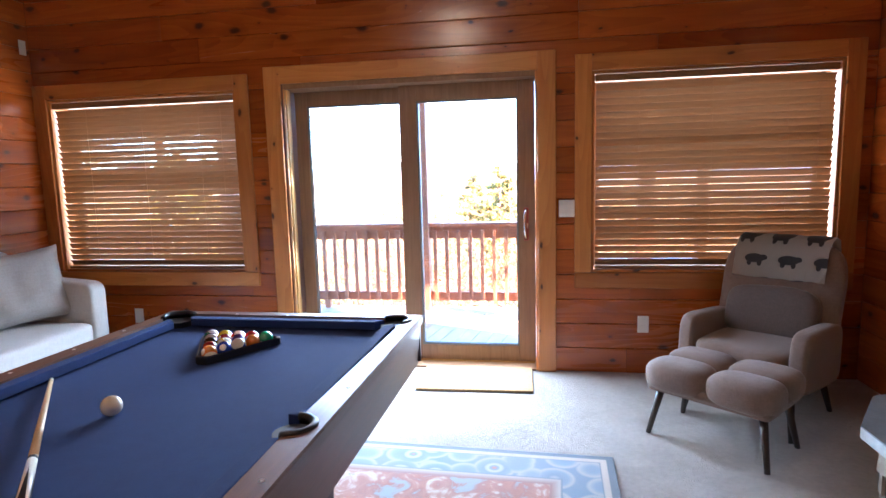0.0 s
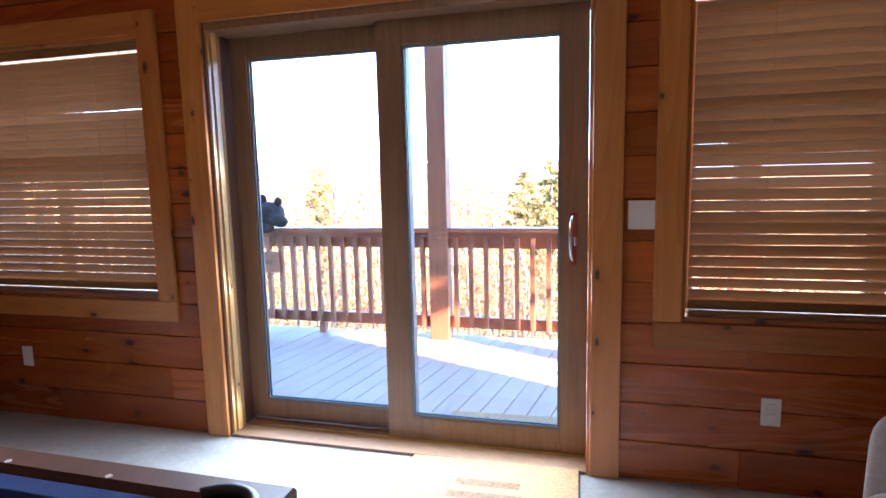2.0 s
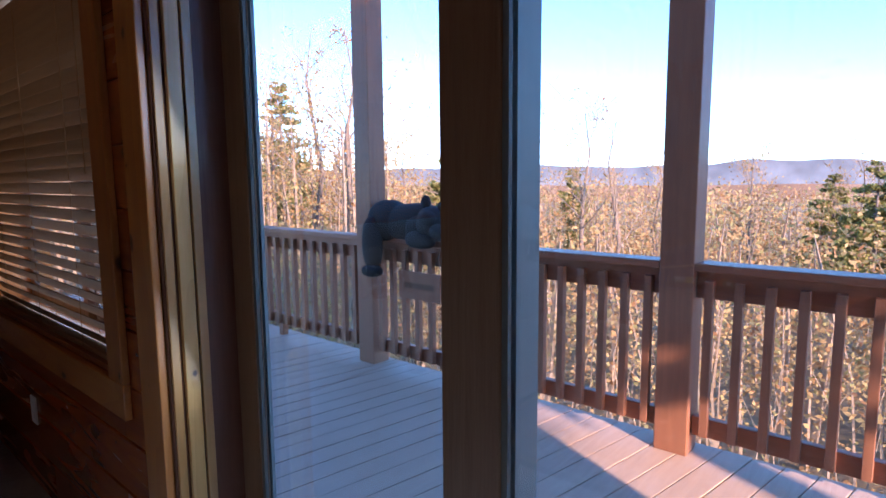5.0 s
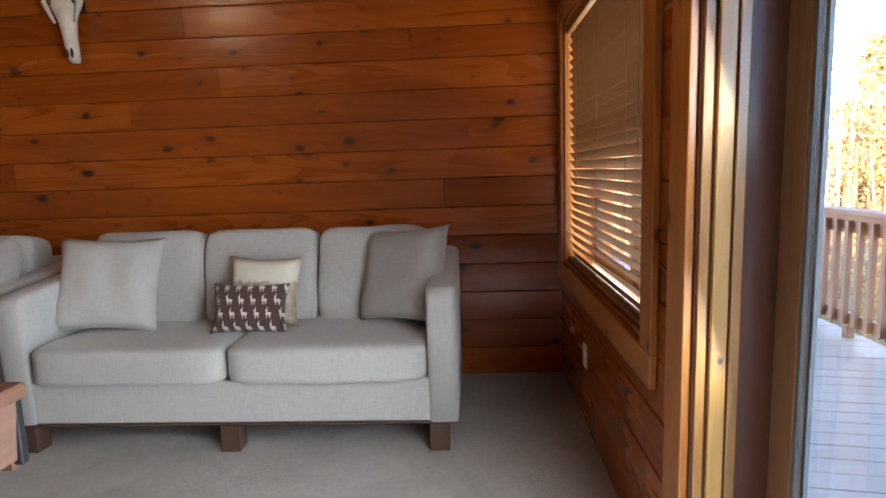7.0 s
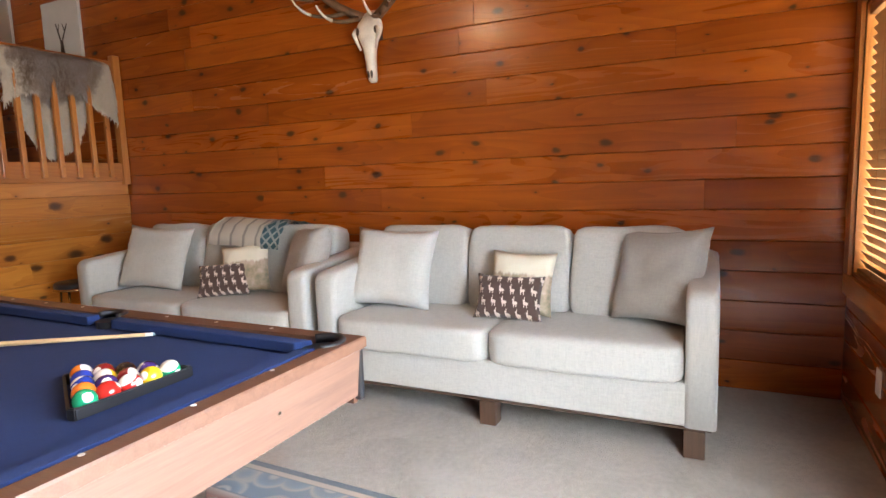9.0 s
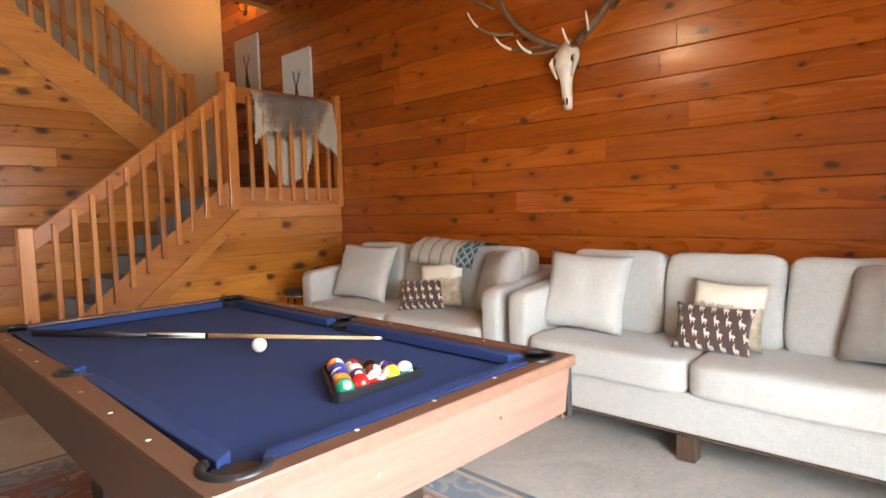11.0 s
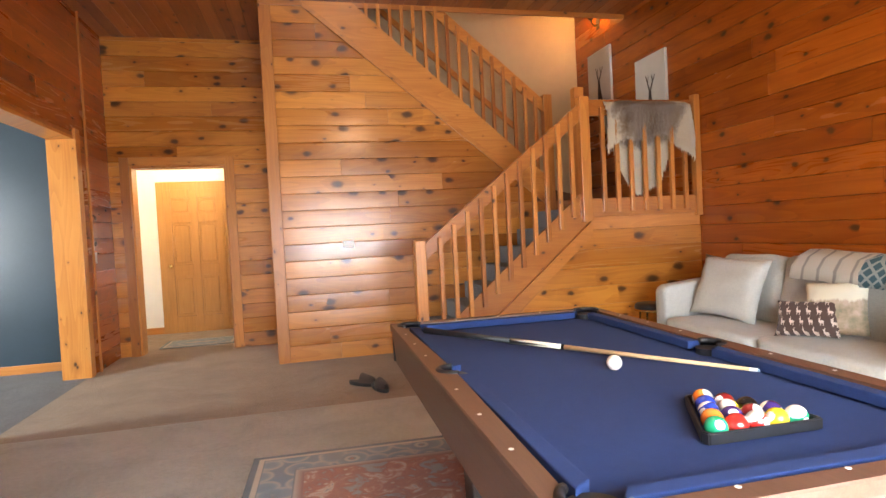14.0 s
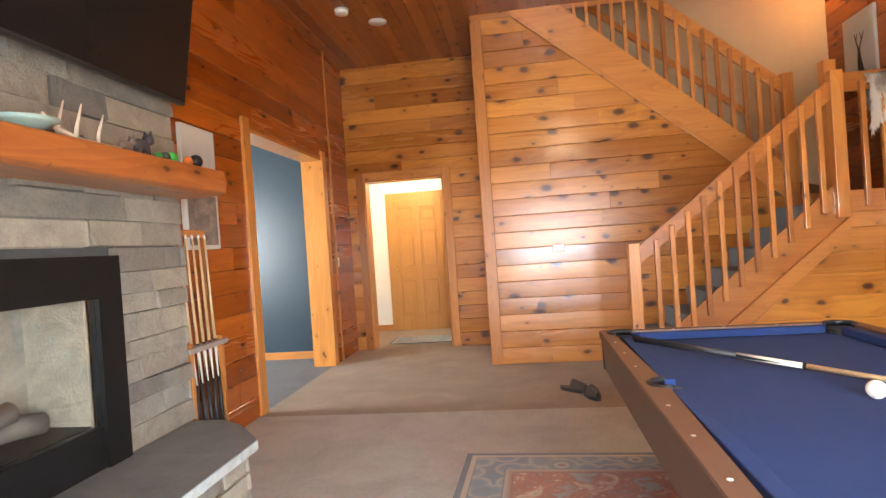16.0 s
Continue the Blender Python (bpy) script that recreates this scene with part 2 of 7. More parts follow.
def rug_material(name, hx, hy):
    """A worn Persian rug: blue border with pale figures, red field with a medallion."""
    m, nt, bsdf = material(name)
    x, y, z = object_xyz(nt)
    ax = calc(nt, "SUBTRACT", hx, calc(nt, "ABSOLUTE", x))
    ay = calc(nt, "SUBTRACT", hy, calc(nt, "ABSOLUTE", y))
    edge = calc(nt, "MINIMUM", ax, ay)
    co = combine(nt, calc(nt, "ABSOLUTE", x), calc(nt, "ABSOLUTE", y), z)
    vor = nt.nodes.new("ShaderNodeTexVoronoi")
    vor.inputs["Scale"].default_value = 6.5
    vor.inputs["Randomness"].default_value = 0.75
    nt.links.new(co, vor.inputs["Vector"])
    vor2 = nt.nodes.new("ShaderNodeTexVoronoi")
    vor2.inputs["Scale"].default_value = 13.0
    vor2.inputs["Randomness"].default_value = 0.9
    nt.links.new(co, vor2.inputs["Vector"])
    n = noise_of(nt, co, 7.0, 4.0, 0.6, 1.2)
    field = ramp(nt, n, [(0.36, (0.30, 0.34, 0.36)), (0.45, (0.36, 0.12, 0.08)), (0.56, (0.44, 0.17, 0.11)), (0.64, (0.62, 0.5, 0.4)), (0.72, (0.13, 0.19, 0.27))])
    field = mixc(nt, ramp(nt, vor2.outputs["Distance"], [(0.1, (1, 1, 1)), (0.2, (0, 0, 0))]), field, (0.58, 0.45, 0.36))
    border = ramp(nt, vor.outputs["Distance"], [(0.06, (0.40, 0.17, 0.13)), (0.12, (0.14, 0.21, 0.29)), (0.2, (0.46, 0.46, 0.44)), (0.27, (0.38, 0.39, 0.39)), (0.33, (0.16, 0.24, 0.32)), (0.5, (0.2, 0.29, 0.37)), (0.62, (0.42, 0.4, 0.38)), (0.7, (0.17, 0.25, 0.33))])
    col = mixc(nt, ramp(nt, calc(nt, "MULTIPLY", edge, 2.0), [(0.59, (1, 1, 1)), (0.61, (0, 0, 0))]), field, border)
    line = ramp(nt, calc(nt, "MULTIPLY", edge, 2.0), [(0.0, (0.1, 0.15, 0.2)), (0.07, (0.1, 0.15, 0.2)), (0.08, (0.55, 0.46, 0.38)), (0.13, (0.55, 0.46, 0.38)), (0.14, (0.12, 0.18, 0.25)), (0.5, (0.12, 0.18, 0.25)), (0.52, (0.5, 0.42, 0.36)), (0.6, (0.3, 0.12, 0.09))])
    mask = ramp(nt, calc(nt, "MULTIPLY", edge, 2.0), [(0.0, (1, 1, 1)), (0.14, (1, 1, 1)), (0.15, (0, 0, 0)), (0.49, (0, 0, 0)), (0.5, (1, 1, 1)), (0.6, (1, 1, 1)), (0.61, (0, 0, 0))])
    col = mixc(nt, mask, col, line)
    wear = noise_of(nt, co, 2.2, 4.0, 0.7)
    col = mixc(nt, ramp(nt, wear, [(0.3, (0.2, 0.2, 0.2)), (0.75, (0.55, 0.55, 0.55))]), col, (0.30, 0.285, 0.28))
    nt.links.new(col, bsdf.inputs["Base Color"])
    bsdf.inputs["Roughness"].default_value = 0.95
    bump(nt, bsdf, noise_of(nt, co, 300.0, 2.0), 0.4, 0.004)
    return m


def print_material(name, ground, figure, cell=(16.0, 11.0), shape="deer"):
    """Cloth with rows of small figures, set out on the cushion's own width (x) and height (z)."""
    m, nt, bsdf = material(name)
    x, y, z = object_xyz(nt)
    row = calc(nt, "FLOOR", calc(nt, "MULTIPLY", z, cell[1]))
    xs = calc(nt, "ADD", calc(nt, "MULTIPLY", x, cell[0]), calc(nt, "MULTIPLY", row, 0.37))
    fx = calc(nt, "SUBTRACT", calc(nt, "FRACT", xs), 0.5)
    fz = calc(nt, "SUBTRACT", calc(nt, "FRACT", calc(nt, "MULTIPLY", z, cell[1])), 0.5)

    def blob(cx, cz, rx, rz):
        dx = calc(nt, "DIVIDE", calc(nt, "SUBTRACT", fx, cx), rx)
        dz = calc(nt, "DIVIDE", calc(nt, "SUBTRACT", fz, cz), rz)
        return calc(nt, "LESS_THAN", calc(nt, "ADD", calc(nt, "MULTIPLY", dx, dx), calc(nt, "MULTIPLY", dz, dz)), 1.0)

    if shape == "deer":
        shapes = [(0.03, -0.05, 0.24, 0.13), (-0.14, 0.12, 0.07, 0.14), (-0.16, 0.22, 0.1, 0.06), (0.16, -0.24, 0.04, 0.16), (-0.08, -0.24, 0.04, 0.16), (-0.1, 0.36, 0.03, 0.12)]
    else:
        shapes = [(0.0, 0.0, 0.3, 0.2), (0.26, 0.05, 0.12, 0.12), (-0.15, -0.2, 0.07, 0.14), (0.16, -0.2, 0.07, 0.14)]
    f = None
    for s in shapes:
        b = blob(*s)
        f = b if f is None else calc(nt, "MAXIMUM", f, b)
    co = combine(nt, x, y, z)
    fine = noise_of(nt, co, 300.0, 2.0)
    g = mixc(nt, calc(nt, "MULTIPLY", fine, 0.5), ground, tuple(c * 0.6 for c in ground))
    nt.links.new(mixc(nt, f, g, figure), bsdf.inputs["Base Color"])
    bsdf.inputs["Roughness"].default_value = 0.9
    bsdf.inputs["Sheen Weight"].default_value = 0.2
    bump(nt, bsdf, fine, 0.3, 0.003)
    return m


def stripe_material(name):
    m, nt, bsdf = material(name)
    x, y, z = object_xyz(nt)
    t = calc(nt, "FRACT", calc(nt, "MULTIPLY", y, 8.5))
    co = combine(nt, x, y, z)
    col = ramp(nt, t, [(0.0, (0.82, 0.78, 0.70)), (0.6, (0.84, 0.80, 0.72)), (0.66, (0.46, 0.44, 0.40)), (0.78, (0.50, 0.48, 0.43)), (0.84, (0.80, 0.76, 0.68))])
    fx = calc(nt, "SUBTRACT", calc(nt, "FRACT", calc(nt, "MULTIPLY", calc(nt, "ADD", y, z), 14.0)), 0.5)
    fz = calc(nt, "SUBTRACT", calc(nt, "FRACT", calc(nt, "MULTIPLY", calc(nt, "SUBTRACT", y, z), 14.0)), 0.5)
    dia = calc(nt, "GREATER_THAN", calc(nt, "MAXIMUM", calc(nt, "ABSOLUTE", fx), calc(nt, "ABSOLUTE", fz)), 0.36)
    teal = mixc(nt, dia, (0.1, 0.2, 0.24), (0.5, 0.56, 0.55))
    col = mixc(nt, calc(nt, "GREATER_THAN", y, 0.13), col, teal)
    nt.links.new(col, bsdf.inputs["Base Color"])
    bsdf.inputs["Roughness"].default_value = 0.95
    bump(nt, bsdf, noise_of(nt, co, 160.0, 3.0), 0.6, 0.006)
    return m


def stone_material(name, stops):
    m, nt, bsdf = material(name)
    x, y, z = world_xyz(nt)
    rnd = nt.nodes.new("ShaderNodeObjectInfo").outputs["Random"]
    co = combine(nt, x, calc(nt, "ADD", y, calc(nt, "MULTIPLY", rnd, 9.0)), z)
    n1 = noise_of(nt, co, 5.0, 5.0, 0.65, 0.8)
    n2 = noise_of(nt, co, 60.0, 4.0, 0.7)
    base = ramp(nt, rnd, stops)
    col = mixc(nt, 0.75, base, ramp(nt, n1, [(0.3, (0.6, 0.58, 0.57)), (0.7, (1.15, 1.12, 1.05))]), "MULTIPLY")
    col = mixc(nt, 0.5, col, ramp(nt, n2, [(0.3, (0.75, 0.75, 0.75)), (0.7, (1.15, 1.15, 1.15))]), "MULTIPLY")
    nt.links.new(col, bsdf.inputs["Base Color"])
    bsdf.inputs["Roughness"].default_value = 0.8
    bump(nt, bsdf, calc(nt, "ADD", n2, calc(nt, "MULTIPLY", n1, 2.0)), 0.8, 0.015)
    return m


def grainy(name, light, dark, along="y", rough=0.45, coat=0.1, stretch=26.0, spec=0.5):
    """Plain straight-grained board in the thing's own space."""
    m, nt, bsdf = material(name)
    x, y, z = object_xyz(nt)
    if along == "y":
        v = combine(nt, calc(nt, "MULTIPLY", x, stretch), calc(nt, "MULTIPLY", y, 1.3), calc(nt, "MULTIPLY", z, stretch))
    elif along == "x":
        v = combine(nt, calc(nt, "MULTIPLY", x, 1.3), calc(nt, "MULTIPLY", y, stretch), calc(nt, "MULTIPLY", z, stretch))
    else:
        v = combine(nt, calc(nt, "MULTIPLY", x, stretch), calc(nt, "MULTIPLY", y, stretch), calc(nt, "MULTIPLY", z, 1.3))
    n1 = noise_of(nt, v, 1.4, 6.0, 0.68, 0.5)
    n2 = noise_of(nt, v, 9.0, 3.0, 0.6)
    f = calc(nt, "ADD", calc(nt, "MULTIPLY", n1, 0.7), calc(nt, "MULTIPLY", n2, 0.3))
    nt.links.new(ramp(nt, f, [(0.32, dark), (0.66, light)]), bsdf.inputs["Base Color"])
    nt.links.new(calc(nt, "ADD", calc(nt, "MULTIPLY", n1, 0.15), rough - 0.07), bsdf.inputs["Roughness"])
    bsdf.inputs["Coat Weight"].default_value = coat
    bsdf.inputs["Specular IOR Level"].default_value = spec
    bump(nt, bsdf, f, 0.2, 0.003)
    return m


def glass_material(name, tint=(0.97, 0.985, 0.98)):
    m, nt, bsdf = material(name)
    bsdf.inputs["Base Color"].default_value = (*tint, 1)
    bsdf.inputs["Transmission Weight"].default_value = 1.0
    bsdf.inputs["Roughness"].default_value = 0.0
    bsdf.inputs["IOR"].default_value = 1.45
    return m


PINE = pine("knotty_pine", (0.48, 0.132, 0.015), (0.37, 0.088, 0.009), (0.25, 0.053, 0.006), coat=0.2)
PINE_LIGHT = pine("pale_knotty_pine", (0.63, 0.285, 0.055), (0.53, 0.205, 0.034), (0.37, 0.12, 0.019), coat=0.2, rough=0.29, knots=1.65)
PINE_TRIM = pine("pine_trim", (0.60, 0.27, 0.065), (0.52, 0.205, 0.045), (0.40, 0.14, 0.028), along="z", knots=0.6, rough=0.36)
PINE_TRIM_X = pine("pine_trim_level", (0.60, 0.27, 0.065), (0.52, 0.205, 0.045), (0.40, 0.14, 0.028), along="x", knots=0.6, rough=0.36)
PINE_STAIR = pine("stair_pine", (0.58, 0.25, 0.058), (0.49, 0.185, 0.04), (0.38, 0.125, 0.024), along="x", knots=0.7, rough=0.36)
PINE_POST = pine("stair_post_pine", (0.60, 0.26, 0.06), (0.51, 0.195, 0.042), (0.39, 0.13, 0.025), along="z", knots=0.5, rough=0.36)
PINE_CEIL = pine("ceiling_pine", (0.40, 0.14, 0.035), (0.32, 0.10, 0.022), (0.24, 0.068, 0.014), along="y", island=True, rough=0.4)
CORE = plain("wall_core", (0.16, 0.07, 0.03), 0.7)
BLIND = grainy("blind_wood", (0.30, 0.155, 0.055), (0.20, 0.095, 0.032), along="x", rough=0.5)
FRAME_WOOD = grainy("door_frame_wood", (0.30, 0.17, 0.09), (0.20, 0.105, 0.05), along="z", rough=0.45)
CARPET = carpet("pale_carpet", (0.72, 0.67, 0.60), (0.52, 0.48, 0.42))
CARPET_BROWN = carpet("brown_carpet", (0.52, 0.385, 0.275), (0.35, 0.25, 0.172))
CARPET_STAIR = carpet("stair_carpet", (0.20, 0.20, 0.21), (0.11, 0.11, 0.12))
CARPET_BLUE = carpet("blue_grey_carpet", (0.22, 0.22, 0.23), (0.14, 0.14, 0.15))
CREAM = plain("cream_paint", (0.50, 0.37, 0.23), 0.7, vary=0.04, bumpy=0.05)
WHITE_WALL = plain("white_paint", (0.80, 0.76, 0.68), 0.7, vary=0.03, bumpy=0.05)
NAVY = plain("navy_paint", (0.024, 0.042, 0.058), 0.38, vary=0.1, scale=3.0, bumpy=0.06)
GLASS = glass_material("clear_glass")
WHITE = plain("white_plastic", (0.78, 0.76, 0.72), 0.4, vary=0.04, bumpy=0.0)
VINYL = plain("pale_weatherstrip", (0.15, 0.16, 0.145), 0.5, vary=0.05, bumpy=0.0)
BLACK = plain("black_plastic", (0.015, 0.015, 0.017), 0.42, vary=0.2, bumpy=0.05)
BLACK_METAL = plain("black_metal", (0.012, 0.012, 0.012), 0.5, metal=0.2, vary=0.2, bumpy=0.05)
CHROME = plain("chrome", (0.8, 0.8, 0.8), 0.15, metal=1.0, vary=0.05, bumpy=0.0)
BRASS = plain("brass", (0.75, 0.55, 0.22), 0.2, metal=1.0, vary=0.1, bumpy=0.0)
FELT = cloth("blue_felt", (0.015, 0.042, 0.160), (0.011, 0.031, 0.125), 700.0, 0.95, 0.1, 0.0)
TABLE_RAIL = grainy("table_rail_wood", (0.175, 0.088, 0.056), (0.115, 0.056, 0.036), along="y", rough=0.44, coat=0.1)
# the light on the table's ends is put into this paler wood colour
TABLE_APRON_LIT = grainy("lit_table_apron_wood", (0.205, 0.112, 0.080), (0.135, 0.072, 0.051), along="x", rough=0.5)
FABRIC = cloth("grey_linen", (0.54, 0.53, 0.49), (0.41, 0.405, 0.38))
FABRIC_LIGHT = cloth("pale_linen", (0.56, 0.55, 0.51), (0.44, 0.435, 0.405))
FABRIC_DARK = cloth("dove_linen", (0.41, 0.385, 0.35), (0.31, 0.29, 0.265))
TAUPE = cloth("taupe_weave", (0.25, 0.175, 0.135), (0.17, 0.118, 0.09))
TAUPE_DARK = cloth("dark_taupe_weave", (0.15, 0.115, 0.10), (0.10, 0.078, 0.068))
DARK_LEG = grainy("dark_leg_wood", (0.045, 0.028, 0.02), (0.025, 0.016, 0.012), along="z", rough=0.45)
SOFA_LEG = grainy("sofa_leg_wood", (0.10, 0.055, 0.035), (0.06, 0.034, 0.022), along="z", rough=0.45)
COIR = plain("coir", (0.36, 0.23, 0.10), 0.95, vary=0.3, scale=70.0, bumpy=0.7)
DEER_PRINT = print_material("deer_print", (0.085, 0.05, 0.042), (0.66, 0.55, 0.47), (17.0, 15.0))
# yellow base carries the golden light thrown onto the left jamb
JAMB_PINE_LIT = pine("lit_door_jamb_pine", (0.78, 0.50, 0.17), (0.70, 0.42, 0.13), (0.58, 0.32, 0.09), along="z", knots=0.4, rough=0.36)
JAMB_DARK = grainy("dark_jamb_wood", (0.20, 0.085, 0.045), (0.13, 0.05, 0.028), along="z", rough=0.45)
BEAR_PRINT = print_material("bear_print", (0.60, 0.56, 0.49), (0.06, 0.06, 0.065), (5.0, 7.0), "bear")
STRIPES = stripe_material("striped_throw")
STONE = stone_material("ledge_stone", [(0.0, (0.22, 0.205, 0.18)), (0.3, (0.42, 0.375, 0.30)), (0.55, (0.29, 0.275, 0.245)), (0.8, (0.46, 0.40, 0.31)), (1.0, (0.15, 0.145, 0.14))])
SLATE = plain("slate", (0.17, 0.19, 0.20), 0.55, vary=0.22, scale=6.0, bumpy=0.3)
SLATE_EDGE = plain("slate_edge", (0.46, 0.49, 0.47), 0.75, vary=0.25, scale=18.0, bumpy=0.6)
MANTEL = pine("mantel_beam", (0.46, 0.17, 0.05), (0.36, 0.11, 0.03), (0.26, 0.07, 0.02), along="y", knots=0.9, rough=0.35)
SCREEN = plain("screen", (0.01, 0.01, 0.011), 0.2, vary=0.05, bumpy=0.0)
BONE = plain("bone", (0.80, 0.73, 0.60), 0.6, vary=0.2, scale=14.0, bumpy=0.3)
ANTLER = plain("antler", (0.16, 0.09, 0.045), 0.6, vary=0.4, scale=20.0, bumpy=0.5)
ANTLER_TIP = plain("antler_tip", (0.74, 0.66, 0.54), 0.5, vary=0.15, bumpy=0.1)
for dull in (SCREEN, BLACK_METAL):
    dull.node_tree.nodes["Principled BSDF"].inputs["Specular IOR Level"].default_value = 0.2
DECK = grainy("deck_board", (0.48, 0.35, 0.255), (0.38, 0.27, 0.195), along="y", rough=0.75)
RAIL_OUT = grainy("deck_rail_wood", (0.30, 0.125, 0.06), (0.2, 0.078, 0.038), along="x", rough=0.6)
POST_OUT = grainy("deck_post_wood", (0.27, 0.12, 0.06), (0.18, 0.075, 0.038), along="z", rough=0.6)
BEAR = plain("bear_resin", (0.016, 0.015, 0.016), 0.9, vary=0.4, scale=22.0, bumpy=0.6)
OAK_DOOR = grainy("oak_door", (0.52, 0.25, 0.065), (0.40, 0.175, 0.04), along="z", rough=0.4)


# ---- mesh helpers ----
def mesh_of(name, bm, mat, smooth=False):
    me = bpy.data.meshes.new(name)
    bmesh.ops.recalc_face_normals(bm, faces=bm.faces)
    bm.to_mesh(me)
    bm.free()
    for one in (mat if isinstance(mat, (list, tuple)) else [mat]):
        me.materials.append(one)
    if smooth:
        for p in me.polygons:
            p.use_smooth = True
    return me


def part(name, bm, mat, parent, label="", smooth=False, at=None):
    ob = new(name, mesh_of(name, bm, mat, smooth))
    if parent is not None:
        ob.parent = parent
    if at is not None:
        ob.matrix_basis = at
    if label:
        tagged(ob, label)
    return ob


def empty(name, m, label, category, group="", kind=""):
    ob = new(name)
    ob.matrix_basis = m
    ob.empty_display_size = 0.1
    return tagged(ob, label, category, group, kind)


def add_box(bm, x0, x1, y0, y1, z0, z1, bevel=0.0, seg=2):
    r = bmesh.ops.create_cube(bm, size=1.0)
    bmesh.ops.transform(bm, matrix=Matrix.Translation(((x0 + x1) / 2, (y0 + y1) / 2, (z0 + z1) / 2)) @ Matrix.Diagonal((abs(x1 - x0), abs(y1 - y0), abs(z1 - z0), 1)), verts=r["verts"])
    if bevel:
        edges = list({e for v in r["verts"] for e in v.link_edges})
        bmesh.ops.bevel(bm, geom=edges, offset=bevel, segments=seg, affect="EDGES", profile=0.5)
    return bm


def box(x0, x1, y0, y1, z0, z1, bevel=0.0, seg=2):
    return add_box(bmesh.new(), x0, x1, y0, y1, z0, z1, bevel, seg)


def prism(points, axis, a, b, bevel=0.0):
    """A flat outline carried from a to b along an axis. Outline in the other two axes, in order."""
    bm = bmesh.new()
    rings = []
    for d in (a, b):
        ring = []
        for p, q in points:
            co = {"x": (d, p, q), "y": (p, d, q), "z": (p, q, d)}[axis]
            ring.append(bm.verts.new(co))
        rings.append(ring)
    bm.faces.new(rings[0])
    bm.faces.new(rings[1])
    n = len(points)
    for i in range(n):
        bm.faces.new((rings[0][i], rings[0][(i + 1) % n], rings[1][(i + 1) % n], rings[1][i]))
    if bevel:
        bmesh.ops.bevel(bm, geom=bm.edges[:], offset=bevel, segments=2, affect="EDGES", profile=0.5)
    return bm


def tube(points, radii, sides=8, caps=True, bm=None):
    """A round, tapering tube through points."""
    bm = bm or bmesh.new()
    pts = [Vector(p) for p in points]
    rings = []
    up = Vector((0.31, 0.17, 0.93)).normalized()
    for i, p in enumerate(pts):
        d = (pts[min(i + 1, len(pts) - 1)] - pts[max(i - 1, 0)]).normalized()
        a = d.cross(up)
        if a.length < 1e-3:
            a = d.cross(Vector((1, 0, 0)))
        a.normalize()
        b = d.cross(a)
        rings.append([bm.verts.new(p + radii[i] * (math.cos(k * 2 * math.pi / sides) * a + math.sin(k * 2 * math.pi / sides) * b)) for k in range(sides)])
    for r, s in zip(rings, rings[1:]):
        for k in range(sides):
            bm.faces.new((r[k], r[(k + 1) % sides], s[(k + 1) % sides], s[k]))
    if caps:
        bm.faces.new(rings[0])
        bm.faces.new(rings[-1])
    return bm


def lathe(profile, sides=20, bm=None, centre=(0, 0, 0)):
    bm = bm or bmesh.new()
    rings = []
    for r, z in profile:
        rings.append([bm.verts.new((centre[0] + r * math.cos(k * 2 * math.pi / sides), centre[1] + r * math.sin(k * 2 * math.pi / sides), centre[2] + z)) for k in range(sides)])
    for a, b in zip(rings, rings[1:]):
        for k in range(sides):
            bm.faces.new((a[k], a[(k + 1) % sides], b[(k + 1) % sides], b[k]))
    bm.faces.new(rings[0])
    bm.faces.new(rings[-1])
    return bm


def ball(r, sides=16, bm=None, m=None):
    bm = bm or bmesh.new()
    bmesh.ops.create_uvsphere(bm, u_segments=sides, v_segments=max(6, sides // 2), radius=r, matrix=m or Matrix())
    return bm


def pad(sx, sy, sz, power=5.0, cuts=10, rumple=0.0, seed=0.0, bm=None, m=None):
    """A stuffed cushion: a box whose faces swell, centred on its own middle."""
    tmp = bmesh.new()
    bmesh.ops.create_cube(tmp, size=2.0)
    bmesh.ops.subdivide_edges(tmp, edges=tmp.edges[:], cuts=cuts, use_grid_fill=True)
    for v in tmp.verts:
        c = v.co
        k = (abs(c.x) ** power + abs(c.y) ** power + abs(c.z) ** power) ** (1.0 / power)
        c = c / k
        p = Vector((c.x * sx / 2, c.y * sy / 2, c.z * sz / 2))
        if rumple:
            p += rumple * noise.noise_vector(p * 4.0 + Vector((seed, seed * 2.1, 0)))
        v.co = m @ p if m else p
    if bm is None:
        return tmp
    me = bpy.data.meshes.new("pad")
    tmp.to_mesh(me)
    tmp.free()
    bm.from_mesh(me)
    bpy.data.meshes.remove(me)
    return bm


